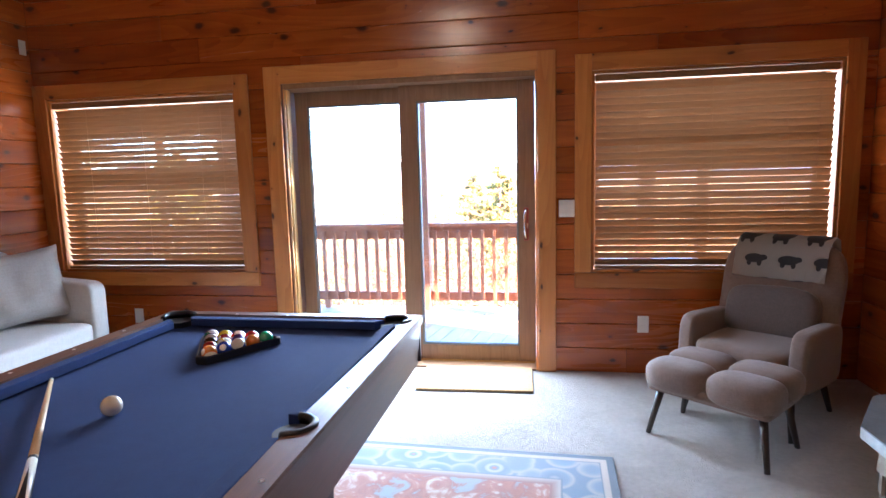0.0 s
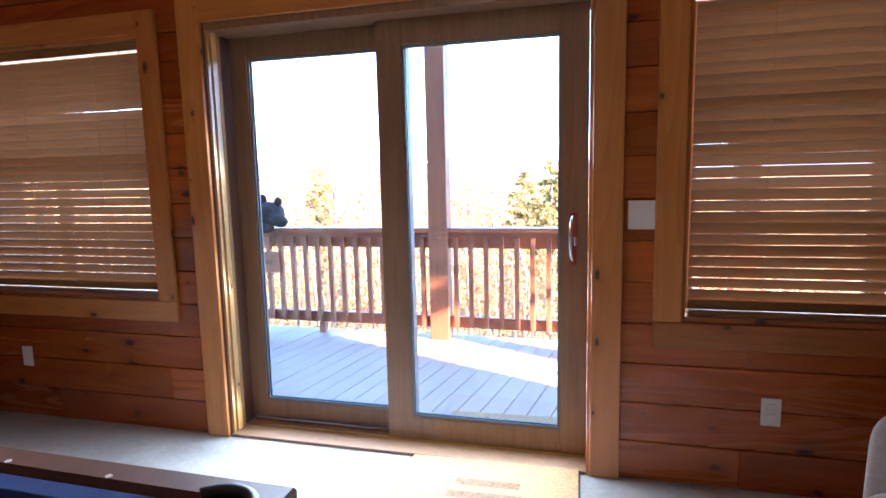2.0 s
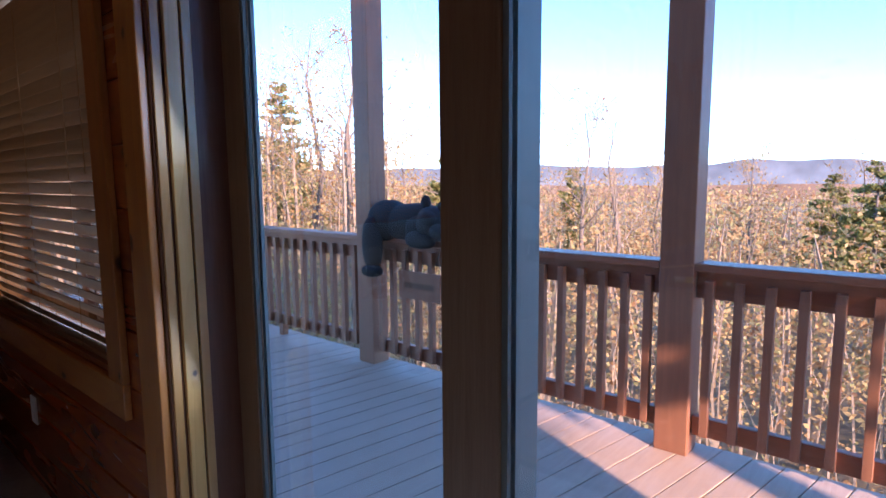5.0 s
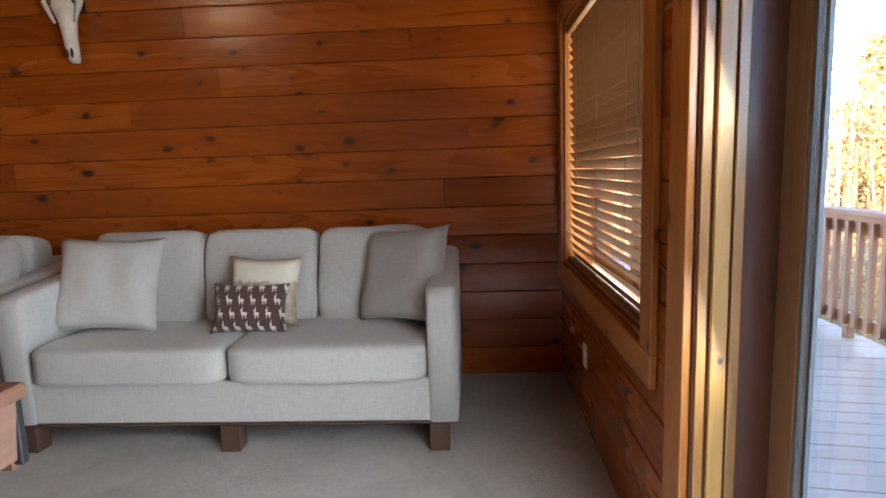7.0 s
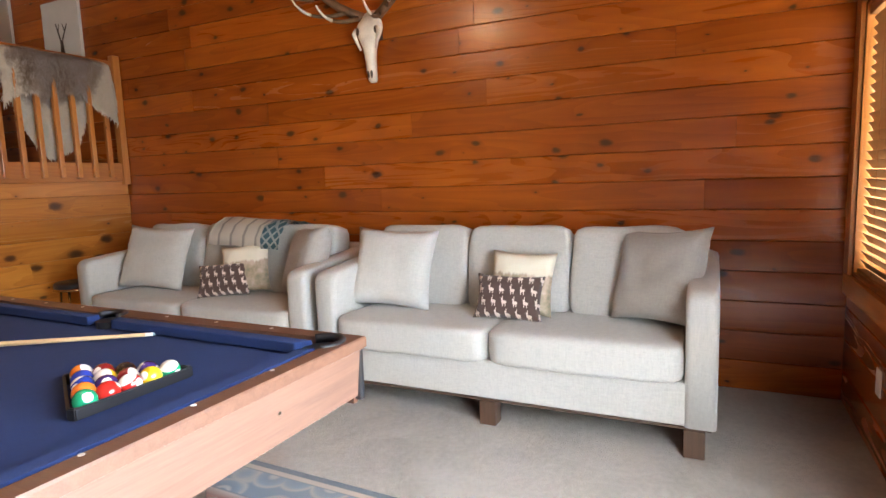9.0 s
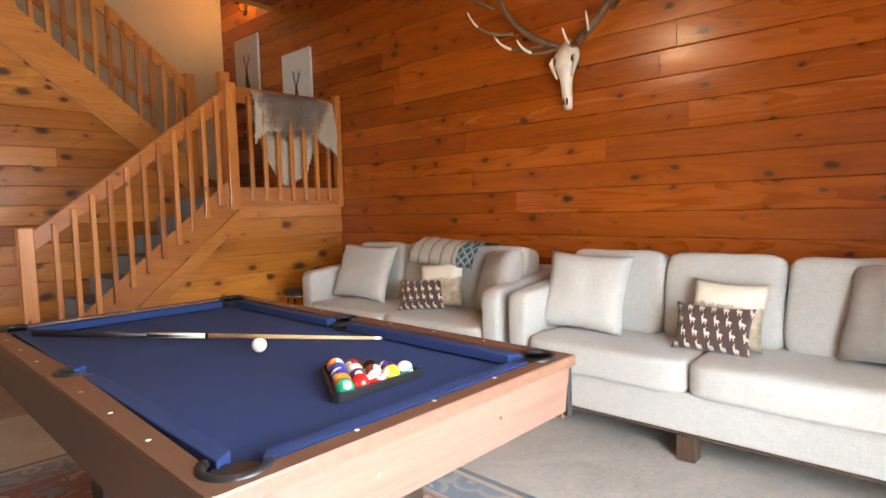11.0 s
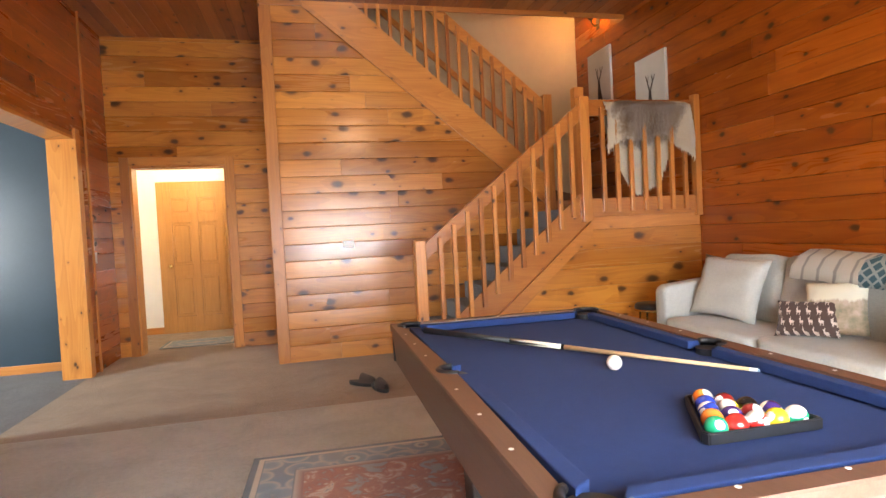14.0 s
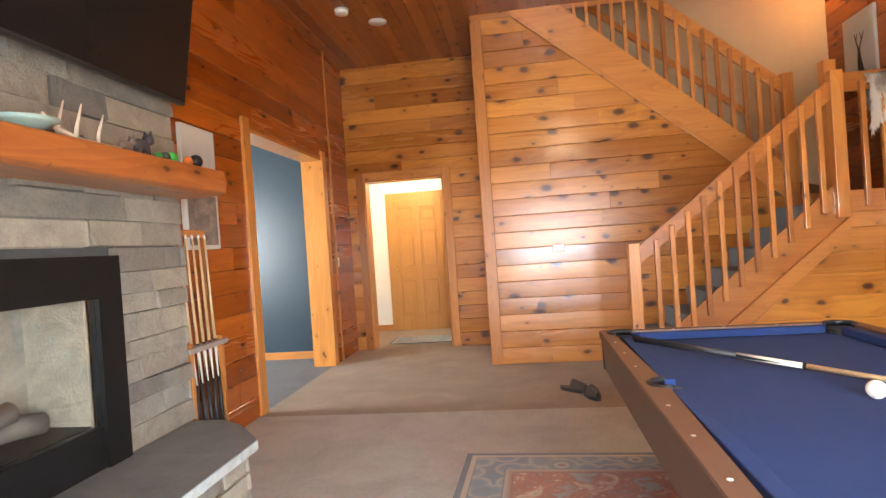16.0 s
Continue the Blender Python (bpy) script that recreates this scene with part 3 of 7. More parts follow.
def pillow(w, h, d, seed=0.0):
    """A throw pillow standing in x-z, pinched to sharp corners."""
    bm = bmesh.new()
    n = 14
    grid = {}
    for side in (0, 1):
        for i in range(n + 1):
            for j in range(n + 1):
                u, v = 2 * i / n - 1, 2 * j / n - 1
                edge = i in (0, n) or j in (0, n)
                if side and edge:
                    grid[side, i, j] = grid[0, i, j]
                    continue
                puff = (max(0.0, 1 - u**4) * max(0.0, 1 - v**4)) ** 0.55
                pull = 1 - 0.10 * (1 - (u * u) * 0.95) * (v * v)
                pullv = 1 - 0.10 * (1 - (v * v) * 0.95) * (u * u)
                wr = 0.018 * noise.noise(Vector((u * 2.5 + seed, v * 2.5, side))) + 0.008 * noise.noise(Vector((u * 6 + seed, v * 5, side)))
                y = (puff * d / 2 + wr * puff) * (1 if side else -1)
                grid[side, i, j] = bm.verts.new((u * w / 2 * pullv, y, v * h / 2 * pull))
    for side in (0, 1):
        for i in range(n):
            for j in range(n):
                f = [grid[side, i, j], grid[side, i + 1, j], grid[side, i + 1, j + 1], grid[side, i, j + 1]]
                bm.faces.new(f if side == 0 else f[::-1])
    return bm


# ---- the room's shell ----
ROOM_X, ROOM_S, TOP = 5.98, -8.15, 3.74
COURSE = 0.176
rng = random.Random(4)


def core_with_holes(name, axis, c0, c1, u0, u1, z0, z1, holes, mat, label, category="wall"):
    """A thick wall along an axis ('x' or 'y') with openings (u0, u1, z0, z1) through it."""
    bm = bmesh.new()
    us = sorted({u0, u1, *[h[0] for h in holes], *[h[1] for h in holes]})
    us = [u for u in us if u0 <= u <= u1]
    for a, b in zip(us, us[1:]):
        cuts = sorted((h[2], h[3]) for h in holes if h[0] <= a + 1e-6 and h[1] >= b - 1e-6)
        z = z0
        for lo, hi in cuts + [(z1, z1)]:
            if lo > z + 1e-6:
                if axis == "x":
                    add_box(bm, a, b, c0, c1, z, lo)
                else:
                    add_box(bm, c0, c1, a, b, z, lo)
            z = max(z, hi)
    ob = new(name, mesh_of(name, bm, mat))
    return tagged(ob, label, category, kind="structure")


def board_mesh(mat):
    face = [(0.0011 * (1 - (2 * t - 1) ** 2) - 0.0011, t) for t in (0.022, 0.15, 0.32, 0.5, 0.68, 0.85, 0.978)]
    prof = [(-0.018, 0.0), (-0.006, 0.0)] + face + [(-0.006, 1.0), (-0.018, 1.0)]
    return mesh_of("board", prism(prof, "x", 0.0, 1.0), mat)


BOARD, BOARD_PALE = board_mesh(PINE), board_mesh(PINE_LIGHT)


def boards(wall, normal, plane, u0, u1, z0, z1, holes, seed, cut=None, course=COURSE, mesh=None):
    """Level boards on a wall, cut round its openings. plane: where their faces lie. cut: a slanting upper edge (x -> z)."""
    r = random.Random(seed)
    n = Vector((*normal, 0))
    xax = Vector((n.y, -n.x, 0))
    horizontal = abs(n.y) > 0.5
    levels = []
    z = z0
    while z < z1 - 1e-4:
        levels.append(z)
        z += course
    for h in holes:
        for e in (h[2], h[3]):
            if z0 < e < z1 and min(abs(e - l) for l in levels) > 0.02:
                levels.append(e)
    levels = sorted(levels) + [z1]
    joints = {}
    for a, b in zip(levels, levels[1:]):
        k = int((a - z0 + 1e-4) / course)
        if k not in joints:
            js, u = [], u0 + r.uniform(0.6, 3.2)
            while u < u1 - 0.4:
                js.append(u)
                u += r.uniform(1.7, 3.9)
            joints[k] = js
        spans = [(u0, u1)]
        if cut:
            lim = cut(a)
            spans = [(max(u0, lim), u1)]
        for h in holes:
            if h[2] < b - 1e-3 and h[3] > a + 1e-3:
                spans = [q for s in spans for q in ((s[0], min(s[1], h[0])), (max(s[0], h[1]), s[1])) if q[1] - q[0] > 0.01]
        for s in spans:
            cuts = [s[0]] + [j for j in joints[k] if s[0] + 0.15 < j < s[1] - 0.15] + [s[1]]
            for p, q in zip(cuts, cuts[1:]):
                if q - p < 0.01:
                    continue
                ob = new("board", mesh or BOARD)
                ob.parent = wall
                start = p if (xax.x if horizontal else xax.y) > 0 else q
                pos = Vector((start, plane, a)) if horizontal else Vector((plane, start, a))
                tilt = Matrix.Rotation(radians(r.uniform(-0.7, 0.7)), 4, "X")
                basis = Matrix(((xax.x, n.x, 0, pos.x), (xax.y, n.y, 0, pos.y), (0, 0, 1, pos.z), (0, 0, 0, 1)))
                off = Matrix.Translation((0.0006, r.uniform(-0.002, 0.0015), 0.0008))
                ob.matrix_basis = basis @ off @ tilt @ Matrix.Diagonal((q - p - 0.0012, 1, b - a - 0.0016, 1))


DOOR = (2.06, 3.91, 0.0, 2.10)
WIN_L = (0.115, 1.70, 0.72, 2.075)
WIN_R = (4.265, 5.80, 0.72, 2.075)
HALL = (4.70, 5.76, 0.0, 2.235)
BLUE = (-7.17, -5.36, 0.0, 2.42)

floor = tagged(new("floor", mesh_of("floor", box(-0.2, 6.2, -5.26, 0.05, -0.15, 0.0), CARPET)), "pale beige cut-pile carpet with tread marks", "carpet", kind="structure")
floor_back = tagged(new("floor_back", mesh_of("floor_back", box(-0.2, 9.2, -10.2, -5.26, -0.15, 0.003), CARPET_BROWN)), "brown cut-pile carpet beyond the seam", "carpet", kind="structure")

wall_north = core_with_holes("wall_north", "x", 0.018, 0.27, -0.2, 6.2, -0.1, TOP, [DOOR, WIN_L, WIN_R], CORE, "honey-brown knotty pine board wall with door and windows")
wall_west = core_with_holes("wall_west", "y", -0.2, -0.018, -8.35, 0.018, -0.1, 5.3, [], CORE, "tall honey-brown knotty pine board wall")
wall_east = core_with_holes("wall_east", "y", 5.998, 6.2, -8.35, 0.018, -0.1, TOP, [BLUE, (-3.30, -1.90, 0.40, 1.32)], CORE, "knotty pine board wall with wide opening")
wall_south = core_with_holes("wall_south", "x", -8.35, -8.168, 4.05, 6.2, -0.1, TOP, [HALL], CORE, "knotty pine board wall with a doorway")
wall_stairwell = tagged(new("wall_stairwell", mesh_of("wall_stairwell", box(-0.2, 4.05, -8.35, -8.15, 0.0, 5.3), CREAM)), "cream painted stairwell wall", "wall", kind="structure")
ceiling_bm = bmesh.new()
x = -0.02
while x < 6.0:
    y0 = -6.9 if x < 4.12 else -8.17
    cutj = [y0]
    while cutj[-1] < -0.4:
        cutj.append(min(0.02, cutj[-1] + rng.uniform(1.6, 3.6)))
    if cutj[-1] < 0.02:
        cutj.append(0.02)
    for a, b in zip(cutj, cutj[1:]):
        add_box(ceiling_bm, x, x + 0.137, a, b - 0.002, TOP, TOP + 0.02, 0.004, 1)
    x += 0.14
add_box(ceiling_bm, -0.2, 6.2, -6.88, 0.27, TOP + 0.021, TOP + 0.2)
add_box(ceiling_bm, 4.12, 6.2, -8.35, -6.88, TOP + 0.021, TOP + 0.2)
ceiling = tagged(new("ceiling", mesh_of("ceiling", ceiling_bm, PINE_CEIL)), "dark reddish pine plank ceiling", "ceiling", kind="structure")
upper = bmesh.new()
add_box(upper, -0.2, 4.3, -8.35, -6.7, 5.3, 5.5)
add_box(upper, -0.02, 4.12, -6.9, -6.75, TOP + 0.2, 5.3)
add_box(upper, 4.12, 4.3, -8.35, -6.75, TOP + 0.2, 5.3)
tagged(new("ceiling_stairwell", mesh_of("ceiling_stairwell", upper, CREAM)), "cream painted ceiling over the stairwell", "ceiling", kind="structure")
tagged(new("trim_ceiling_edge", mesh_of("trim_ceiling_edge", box(0.0, 4.12, -6.93, -6.9, TOP - 0.05, TOP + 0.12, 0.004), PINE_TRIM_X)), "pine fascia at the stairwell edge", "trim", kind="structure")

# hallway beyond the doorway, and the blue room beside it
hall = bmesh.new()
add_box(hall, 4.55, 4.65, -9.95, -8.35, 0.0, 2.6)
add_box(hall, 6.12, 6.3, -9.95, -8.35, 0.0, 2.6)
add_box(hall, 4.55, 6.3, -9.95, -9.8, 0.0, 2.6)
tagged(new("wall_hall", mesh_of("wall_hall", hall, WHITE_WALL)), "off-white painted hallway walls", "wall", kind="structure")
tagged(new("ceiling_hall", mesh_of("ceiling_hall", box(4.5, 6.3, -10.0, -8.35, 2.6, 2.7), WHITE_WALL)), "white hallway ceiling", "ceiling", kind="structure")
blue = bmesh.new()
add_box(blue, 6.2, 9.2, -7.9, -7.7, 0.0, 3.1)
add_box(blue, 9.0, 9.2, -7.7, -3.2, 0.0, 3.1)
add_box(blue, 6.2, 9.2, -3.4, -3.2, 0.0, 3.1)
tagged(new("wall_blue_room", mesh_of("wall_blue_room", blue, NAVY)), "satin navy blue painted wall", "wall", kind="structure")
tagged(new("ceiling_blue_room", mesh_of("ceiling_blue_room", box(6.2, 9.2, -7.9, -3.2, 3.1, 3.25), WHITE_WALL)), "white ceiling of the blue room", "ceiling", kind="structure")
tagged(new("floor_blue_room", mesh_of("floor_blue_room", box(6.0, 9.0, -7.7, -3.4, -0.1, 0.006), CARPET_BLUE)), "grey-blue carpet in the blue room", "carpet", kind="structure")
tagged(new("baseboard_blue_room", mesh_of("baseboard_blue_room", box(6.2, 9.0, -7.7, -7.685, 0.006, 0.10, 0.004), PINE_TRIM_X)), "pine baseboard under the navy wall", "baseboard", kind="structure")

# wall under the upper flight, with its slanting head
under_core = prism([(0.02, 0.0), (4.10, 0.0), (4.10, TOP), (3.66, TOP), (1.30, 1.80), (0.02, 1.46)], "y", -7.05, -6.94)
wall_stairs = tagged(new("wall_under_stairs", mesh_of("wall_under_stairs", under_core, CORE)), "glossy knotty pine board wall under the stairs", "wall", kind="structure")
tagged(new("wall_stairs_end", mesh_of("wall_stairs_end", box(4.0, 4.10, -8.17, -7.05, 0.0, TOP), PINE)), "pine end wall of the stair enclosure", "wall", kind="structure")


def casing(name, n, plane, u0, u1, z0, z1, w, label, sill=False, threshold=True):
    """Flat trim round an opening: two uprights and a head (and a foot under a window)."""
    th = 0.022
    grp = empty(name, Matrix(), label, "trim", kind="structure")
    if n in ("N", "S"):
        s = -1 if n == "N" else 1
        a, b = sorted((plane, plane + s * th))
        part("casing_upright", box(u0 - w, u0, a, b, z0, z1 + w, 0.004), PINE_TRIM, grp)
        part("casing_upright", box(u1, u1 + w, a, b, z0, z1 + w, 0.004), PINE_TRIM, grp)
        part("casing_head", box(u0, u1, a, b + (0.001 if s > 0 else 0), z1, z1 + w, 0.004), PINE_TRIM_X, grp)
        if sill:
            part("casing_foot", box(u0 - w, u1 + w, a, b, z0 - w, z0 - 0.001, 0.004), PINE_TRIM_X, grp)
    else:
        a, b = sorted((plane, plane - th))
        part("casing_upright", box(a, b, u0 - w, u0, z0, z1 + w, 0.004), PINE_TRIM, grp)
        part("casing_upright", box(a, b, u1, u1 + w, z0, z1 + w, 0.004), PINE_TRIM, grp)
        part("casing_head", box(a, b, u0, u1, z1, z1 + w, 0.004), PINE_TRIM, grp)
    return grp


casing("trim_sliding_door", "N", -0.001, 2.065, 3.905, 0.0, 2.10, 0.125, "wide flat pine casing round the sliding door")
casing("trim_window_1", "N", -0.001, WIN_L[0], WIN_L[1], WIN_L[2], WIN_L[3], 0.11, "flat pine casing round the window", sill=True)
casing("trim_window_2", "N", -0.001, WIN_R[0], WIN_R[1], WIN_R[2], WIN_R[3], 0.11, "flat pine casing round the window", sill=True)
casing("trim_doorway", "S", -8.149, HALL[0], HALL[1], 0.0, HALL[3], 0.10, "flat pine casing round the hall doorway")
lin = empty("trim_doorway_lining", Matrix(), "pine lining of the hall doorway", "trim", kind="structure")
part("lining_side", box(4.70, 4.72, -8.36, -8.15, 0.003, 2.235), PINE_TRIM, lin)
part("lining_side", box(5.74, 5.76, -8.36, -8.15, 0.003, 2.235), PINE_TRIM, lin)
part("lining_head", box(4.72, 5.74, -8.36, -8.15, 2.215, 2.235), PINE_TRIM_X, lin)
ol = empty("trim_blue_opening", Matrix(), "pine lining and casing of the wide opening", "trim", kind="structure")
part("lining_far", box(5.955, 6.22, -7.27, -7.15, 0.006, 2.50, 0.004), PINE_TRIM, ol)
part("lining_near", box(5.955, 6.22, -5.38, -5.26, 0.006, 2.50, 0.004), PINE_TRIM, ol)
part("lining_head", box(5.975, 6.21, -7.15, -5.38, 2.39, 2.42), PINE_TRIM, ol)
pt = empty("trim_stair_partition", Matrix(), "pine corner trim at the stair partition", "trim", kind="structure")
part("corner_board", box(4.02, 4.14, -6.935, -6.91, 0.004, TOP - 0.001, 0.004), PINE_TRIM, pt)
part("corner_board", box(4.118, 4.142, -7.05, -6.935, 0.004, TOP - 0.001, 0.004), PINE_TRIM, pt)
part("pipe", tube([(5.955, -7.42, 0.0), (5.955, -7.42, TOP)], [0.014, 0.014], 8), PINE_TRIM, pt)


# ---- sliding door and windows ----
def glazed_panel(parent, name, x0, x1, y, z0, z1, stile_l, stile_r, rail_b, rail_t, depth=0.045):
    """A framed glass leaf; x0..x1 and z0..z1 are its outside."""
    leaf = part(name, box(x0, x0 + stile_l, y, y + depth, z0, z1, 0.004), FRAME_WOOD, parent)
    part("stile", box(x1 - stile_r, x1, y, y + depth, z0, z1, 0.004), FRAME_WOOD, leaf)
    part("rail_bottom", box(x0 + stile_l, x1 - stile_r, y, y + depth, z0, z0 + rail_b, 0.003), FRAME_WOOD, leaf)
    part("rail_top", box(x0 + stile_l, x1 - stile_r, y, y + depth, z1 - rail_t, z1, 0.003), FRAME_WOOD, leaf)
    gx0, gx1, gz0, gz1 = x0 + stile_l, x1 - stile_r, z0 + rail_b, z1 - rail_t
    beads = bmesh.new()
    for yb in (y + 0.004, y + depth - 0.014):
        add_box(beads, gx0, gx0 + 0.012, yb, yb + 0.01, gz0, gz1)
        add_box(beads, gx1 - 0.012, gx1, yb, yb + 0.01, gz0, gz1)
        add_box(beads, gx0 + 0.012, gx1 - 0.012, yb, yb + 0.01, gz0, gz0 + 0.012)
        add_box(beads, gx0 + 0.012, gx1 - 0.012, yb, yb + 0.01, gz1 - 0.012, gz1)
    part("glazing_bead", beads, VINYL, leaf, "pale weatherstrip round the glass")
    pane = part("pane", box(gx0, gx1, y + depth / 2 - 0.003, y + depth / 2 + 0.003, gz0, gz1), GLASS, leaf, "clear glass pane")
    pane.visible_shadow = False
    return leaf


door = empty("door_1", Matrix(), "closed two-leaf sliding glass door in brown wood", "door", kind="structure")
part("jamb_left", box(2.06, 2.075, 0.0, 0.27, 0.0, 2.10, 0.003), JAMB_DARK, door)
part("jamb_stop", box(2.075, 2.084, 0.004, 0.028, 0.0, 2.085, 0.003), JAMB_PINE_LIT, door)
part("jamb_stop", box(2.075, 2.09, 0.036, 0.075, 0.0, 2.085, 0.003), JAMB_PINE_LIT, door)
part("jamb_stop", box(2.075, 2.084, 0.083, 0.108, 0.0, 2.085, 0.002), JAMB_PINE_LIT, door)
part("jamb_right", box(3.89, 3.91, 0.0, 0.27, 0.0, 2.10, 0.003), PINE_TRIM, door)
part("head", box(2.075, 3.89, 0.0, 0.27, 2.065, 2.10, 0.003), FRAME_WOOD, door)
part("sill", box(2.075, 3.89, -0.01, 0.28, -0.02, 0.016, 0.003), FRAME_WOOD, door)
for yt in (0.11, 0.175, 0.24):
    part("sill_track", box(2.1, 3.88, yt, yt + 0.006, 0.016, 0.03), BRASS, door)
glazed_panel(door, "fixed_leaf", 2.08, 3.035, 0.19, 0.03, 2.065, 0.095, 0.12, 0.105, 0.105)
leaf2 = glazed_panel(door, "sliding_leaf", 2.91, 3.888, 0.12, 0.022, 2.065, 0.128, 0.12, 0.118, 0.115)
part("meeting_strip", box(3.0352, 3.041, 0.168, 0.236, 0.03, 2.06, 0.001), VINYL, door, "pale vinyl strip on the meeting stile")
hd = bmesh.new()
tube([(3.822, 0.12, 0.94), (3.822, 0.09, 0.95), (3.815, 0.065, 0.99), (3.812, 0.058, 1.05), (3.815, 0.065, 1.11), (3.822, 0.09, 1.15), (3.822, 0.12, 1.16)], [0.008] * 7, 8, bm=hd)
part("pull_handle", hd, CHROME, leaf2, "curved satin metal pull handle", smooth=True)
part("handle_plate", box(3.806, 3.842, 0.113, 0.12, 0.93, 1.17, 0.006), plain("red_plate", (0.30, 0.05, 0.03), 0.4), leaf2, "reddish handle backplate")
part("latch", box(3.827, 3.838, 0.102, 0.113, 1.02, 1.06, 0.003), CHROME, leaf2)


def window(name, w, label):
    x0, x1, z0, z1 = w
    win = empty(name, Matrix(), label, "window", kind="structure")
    part("lining_side", box(x0, x0 + 0.018, 0.0, 0.27, z0, z1), PINE_TRIM, win)
    part("lining_side", box(x1 - 0.018, x1, 0.0, 0.27, z0, z1), PINE_TRIM, win)
    part("lining_head", box(x0 + 0.018, x1 - 0.018, 0.0, 0.27, z1 - 0.018, z1), PINE_TRIM_X, win)
    part("window_sill", box(x0 + 0.018, x1 - 0.018, 0.0, 0.27, z0, z0 + 0.018), PINE_TRIM_X, win)
    mid = (x0 + x1) / 2
    for a, b in ((x0 + 0.018, mid + 0.03), (mid - 0.03, x1 - 0.018)):
        y = 0.17 if a < mid - 0.1 else 0.205
        fr = part("sash", box(a, a + 0.05, y, y + 0.03, z0 + 0.018, z1 - 0.018, 0.003), FRAME_WOOD, win)
        part("sash_stile", box(b - 0.05, b, y, y + 0.03, z0 + 0.018, z1 - 0.018, 0.003), FRAME_WOOD, fr)
        part("sash_rail", box(a + 0.05, b - 0.05, y, y + 0.03, z0 + 0.018, z0 + 0.07), FRAME_WOOD, fr)
        part("sash_rail", box(a + 0.05, b - 0.05, y, y + 0.03, z1 - 0.07, z1 - 0.018), FRAME_WOOD, fr)
        pane = part("pane", box(a + 0.05, b - 0.05, y + 0.012, y + 0.018, z0 + 0.07, z1 - 0.07), GLASS, fr)
        pane.visible_shadow = False
    return win


window("window_1", WIN_L, "two-sash wooden window behind slatted blinds")
window("window_2", WIN_R, "two-sash wooden window behind slatted blinds")


def blinds(x0, x1, z0, z1, label, seed, tilt):
    r = random.Random(seed)
    b = empty("window_blind", pose((x0 + x1) / 2, 0.038, z0), label, "blind", "slatted window blinds")
    hw, h = (x1 - x0) / 2, z1 - z0
    part("headrail", box(-hw, hw, -0.03, 0.03, h - 0.045, h, 0.004), BLIND, b)
    part("bottom_rail", box(-hw + 0.004, hw - 0.004, -0.026, 0.026, 0.0, 0.02, 0.005), BLIND, b)
    prof = []
    for k in range(7):
        u = -0.0255 + 0.051 * k / 6
        prof.append((u, 0.0016 + 0.002 * (1 - (u / 0.0255) ** 2)))
    for k in range(7):
        u = 0.0255 - 0.051 * k / 6
        prof.append((u, -0.0012 + 0.002 * (1 - (u / 0.0255) ** 2)))
    slat = mesh_of("slat", prism(prof, "x", -hw + 0.006, hw - 0.006), BLIND)
    n = int((h - 0.045) / 0.0455)
    for k in range(n):
        ob = new("slat", slat)
        ob.parent = b
        a = tilt + r.uniform(-2.0, 2.0) + (5 * math.sin(k * 0.55 + seed) if r.random() < 0.6 else 0)
        ob.matrix_basis = pose(0, 0, 0.045 + k * 0.0455, a, r.uniform(-0.12, 0.12), 0)
    for u in (-0.62, 0.0, 0.62):
        for y in (-0.027, 0.027):
            part("ladder_cord", tube([(u * hw, y, 0.01), (u * hw, y, h - 0.04)], [0.0011, 0.0011], 5), BLIND, b)
    part("pull_cord", tube([(hw * 0.86, -0.034, h - 0.04), (hw * 0.86, -0.036, h * 0.45)], [0.0014, 0.0014], 5), BLIND, b)
    return b


blinds(0.14, 1.675, 0.742, 2.052, "honey-brown wooden slatted blind, half tilted", 3, -57)
blinds(4.29, 5.775, 0.742, 2.052, "honey-brown wooden slatted blind, nearly shut", 8, -60)


def plate(name, m, w, h, label, category, rockers=0):
    p = empty(name, m, label, category)
    part("cover_plate", box(-w / 2, w / 2, 0.0, 0.006, -h / 2, h / 2, 0.002), WHITE, p)
    for k in range(rockers):
        cx = (k - (rockers - 1) / 2) * 0.046
        part("rocker", box(cx - 0.016, cx + 0.016, 0.006, 0.010, -0.033, 0.033, 0.001), WHITE, p)
    if not rockers:
        for cz in (-0.022, 0.022):
            part("socket", box(-0.017, 0.017, 0.006, 0.009, cz - 0.014, cz + 0.014, 0.001), WHITE, p)
    return p


plate("light_switch", pose(4.108, -0.001, 1.165, 0, 0, 180), 0.118, 0.12, "white double rocker switch plate on pine", "switch", 2)
plate("wall_outlet", pose(4.62, -0.001, 0.355, 0, 0, 180), 0.075, 0.118, "white outlet plate on the pine wall", "outlet")
plate("wall_outlet", pose(0.745, -0.001, 0.36, 0, 0, 180), 0.075, 0.118, "white outlet plate below the blind", "outlet")
plate("wall_outlet", pose(3.36, -6.919, 1.21), 0.118, 0.075, "white plate on the stair wall", "outlet", 2)
plate("light_switch", pose(5.979, -7.54, 1.2, 0, 0, 90), 0.075, 0.118, "white switch plate beside the hall", "switch", 1)
plate("alarm_sensor", pose(0.001, -0.06, 2.47, 0, 0, -90), 0.06, 0.11, "small white sensor high in the corner", "sensor", 1)

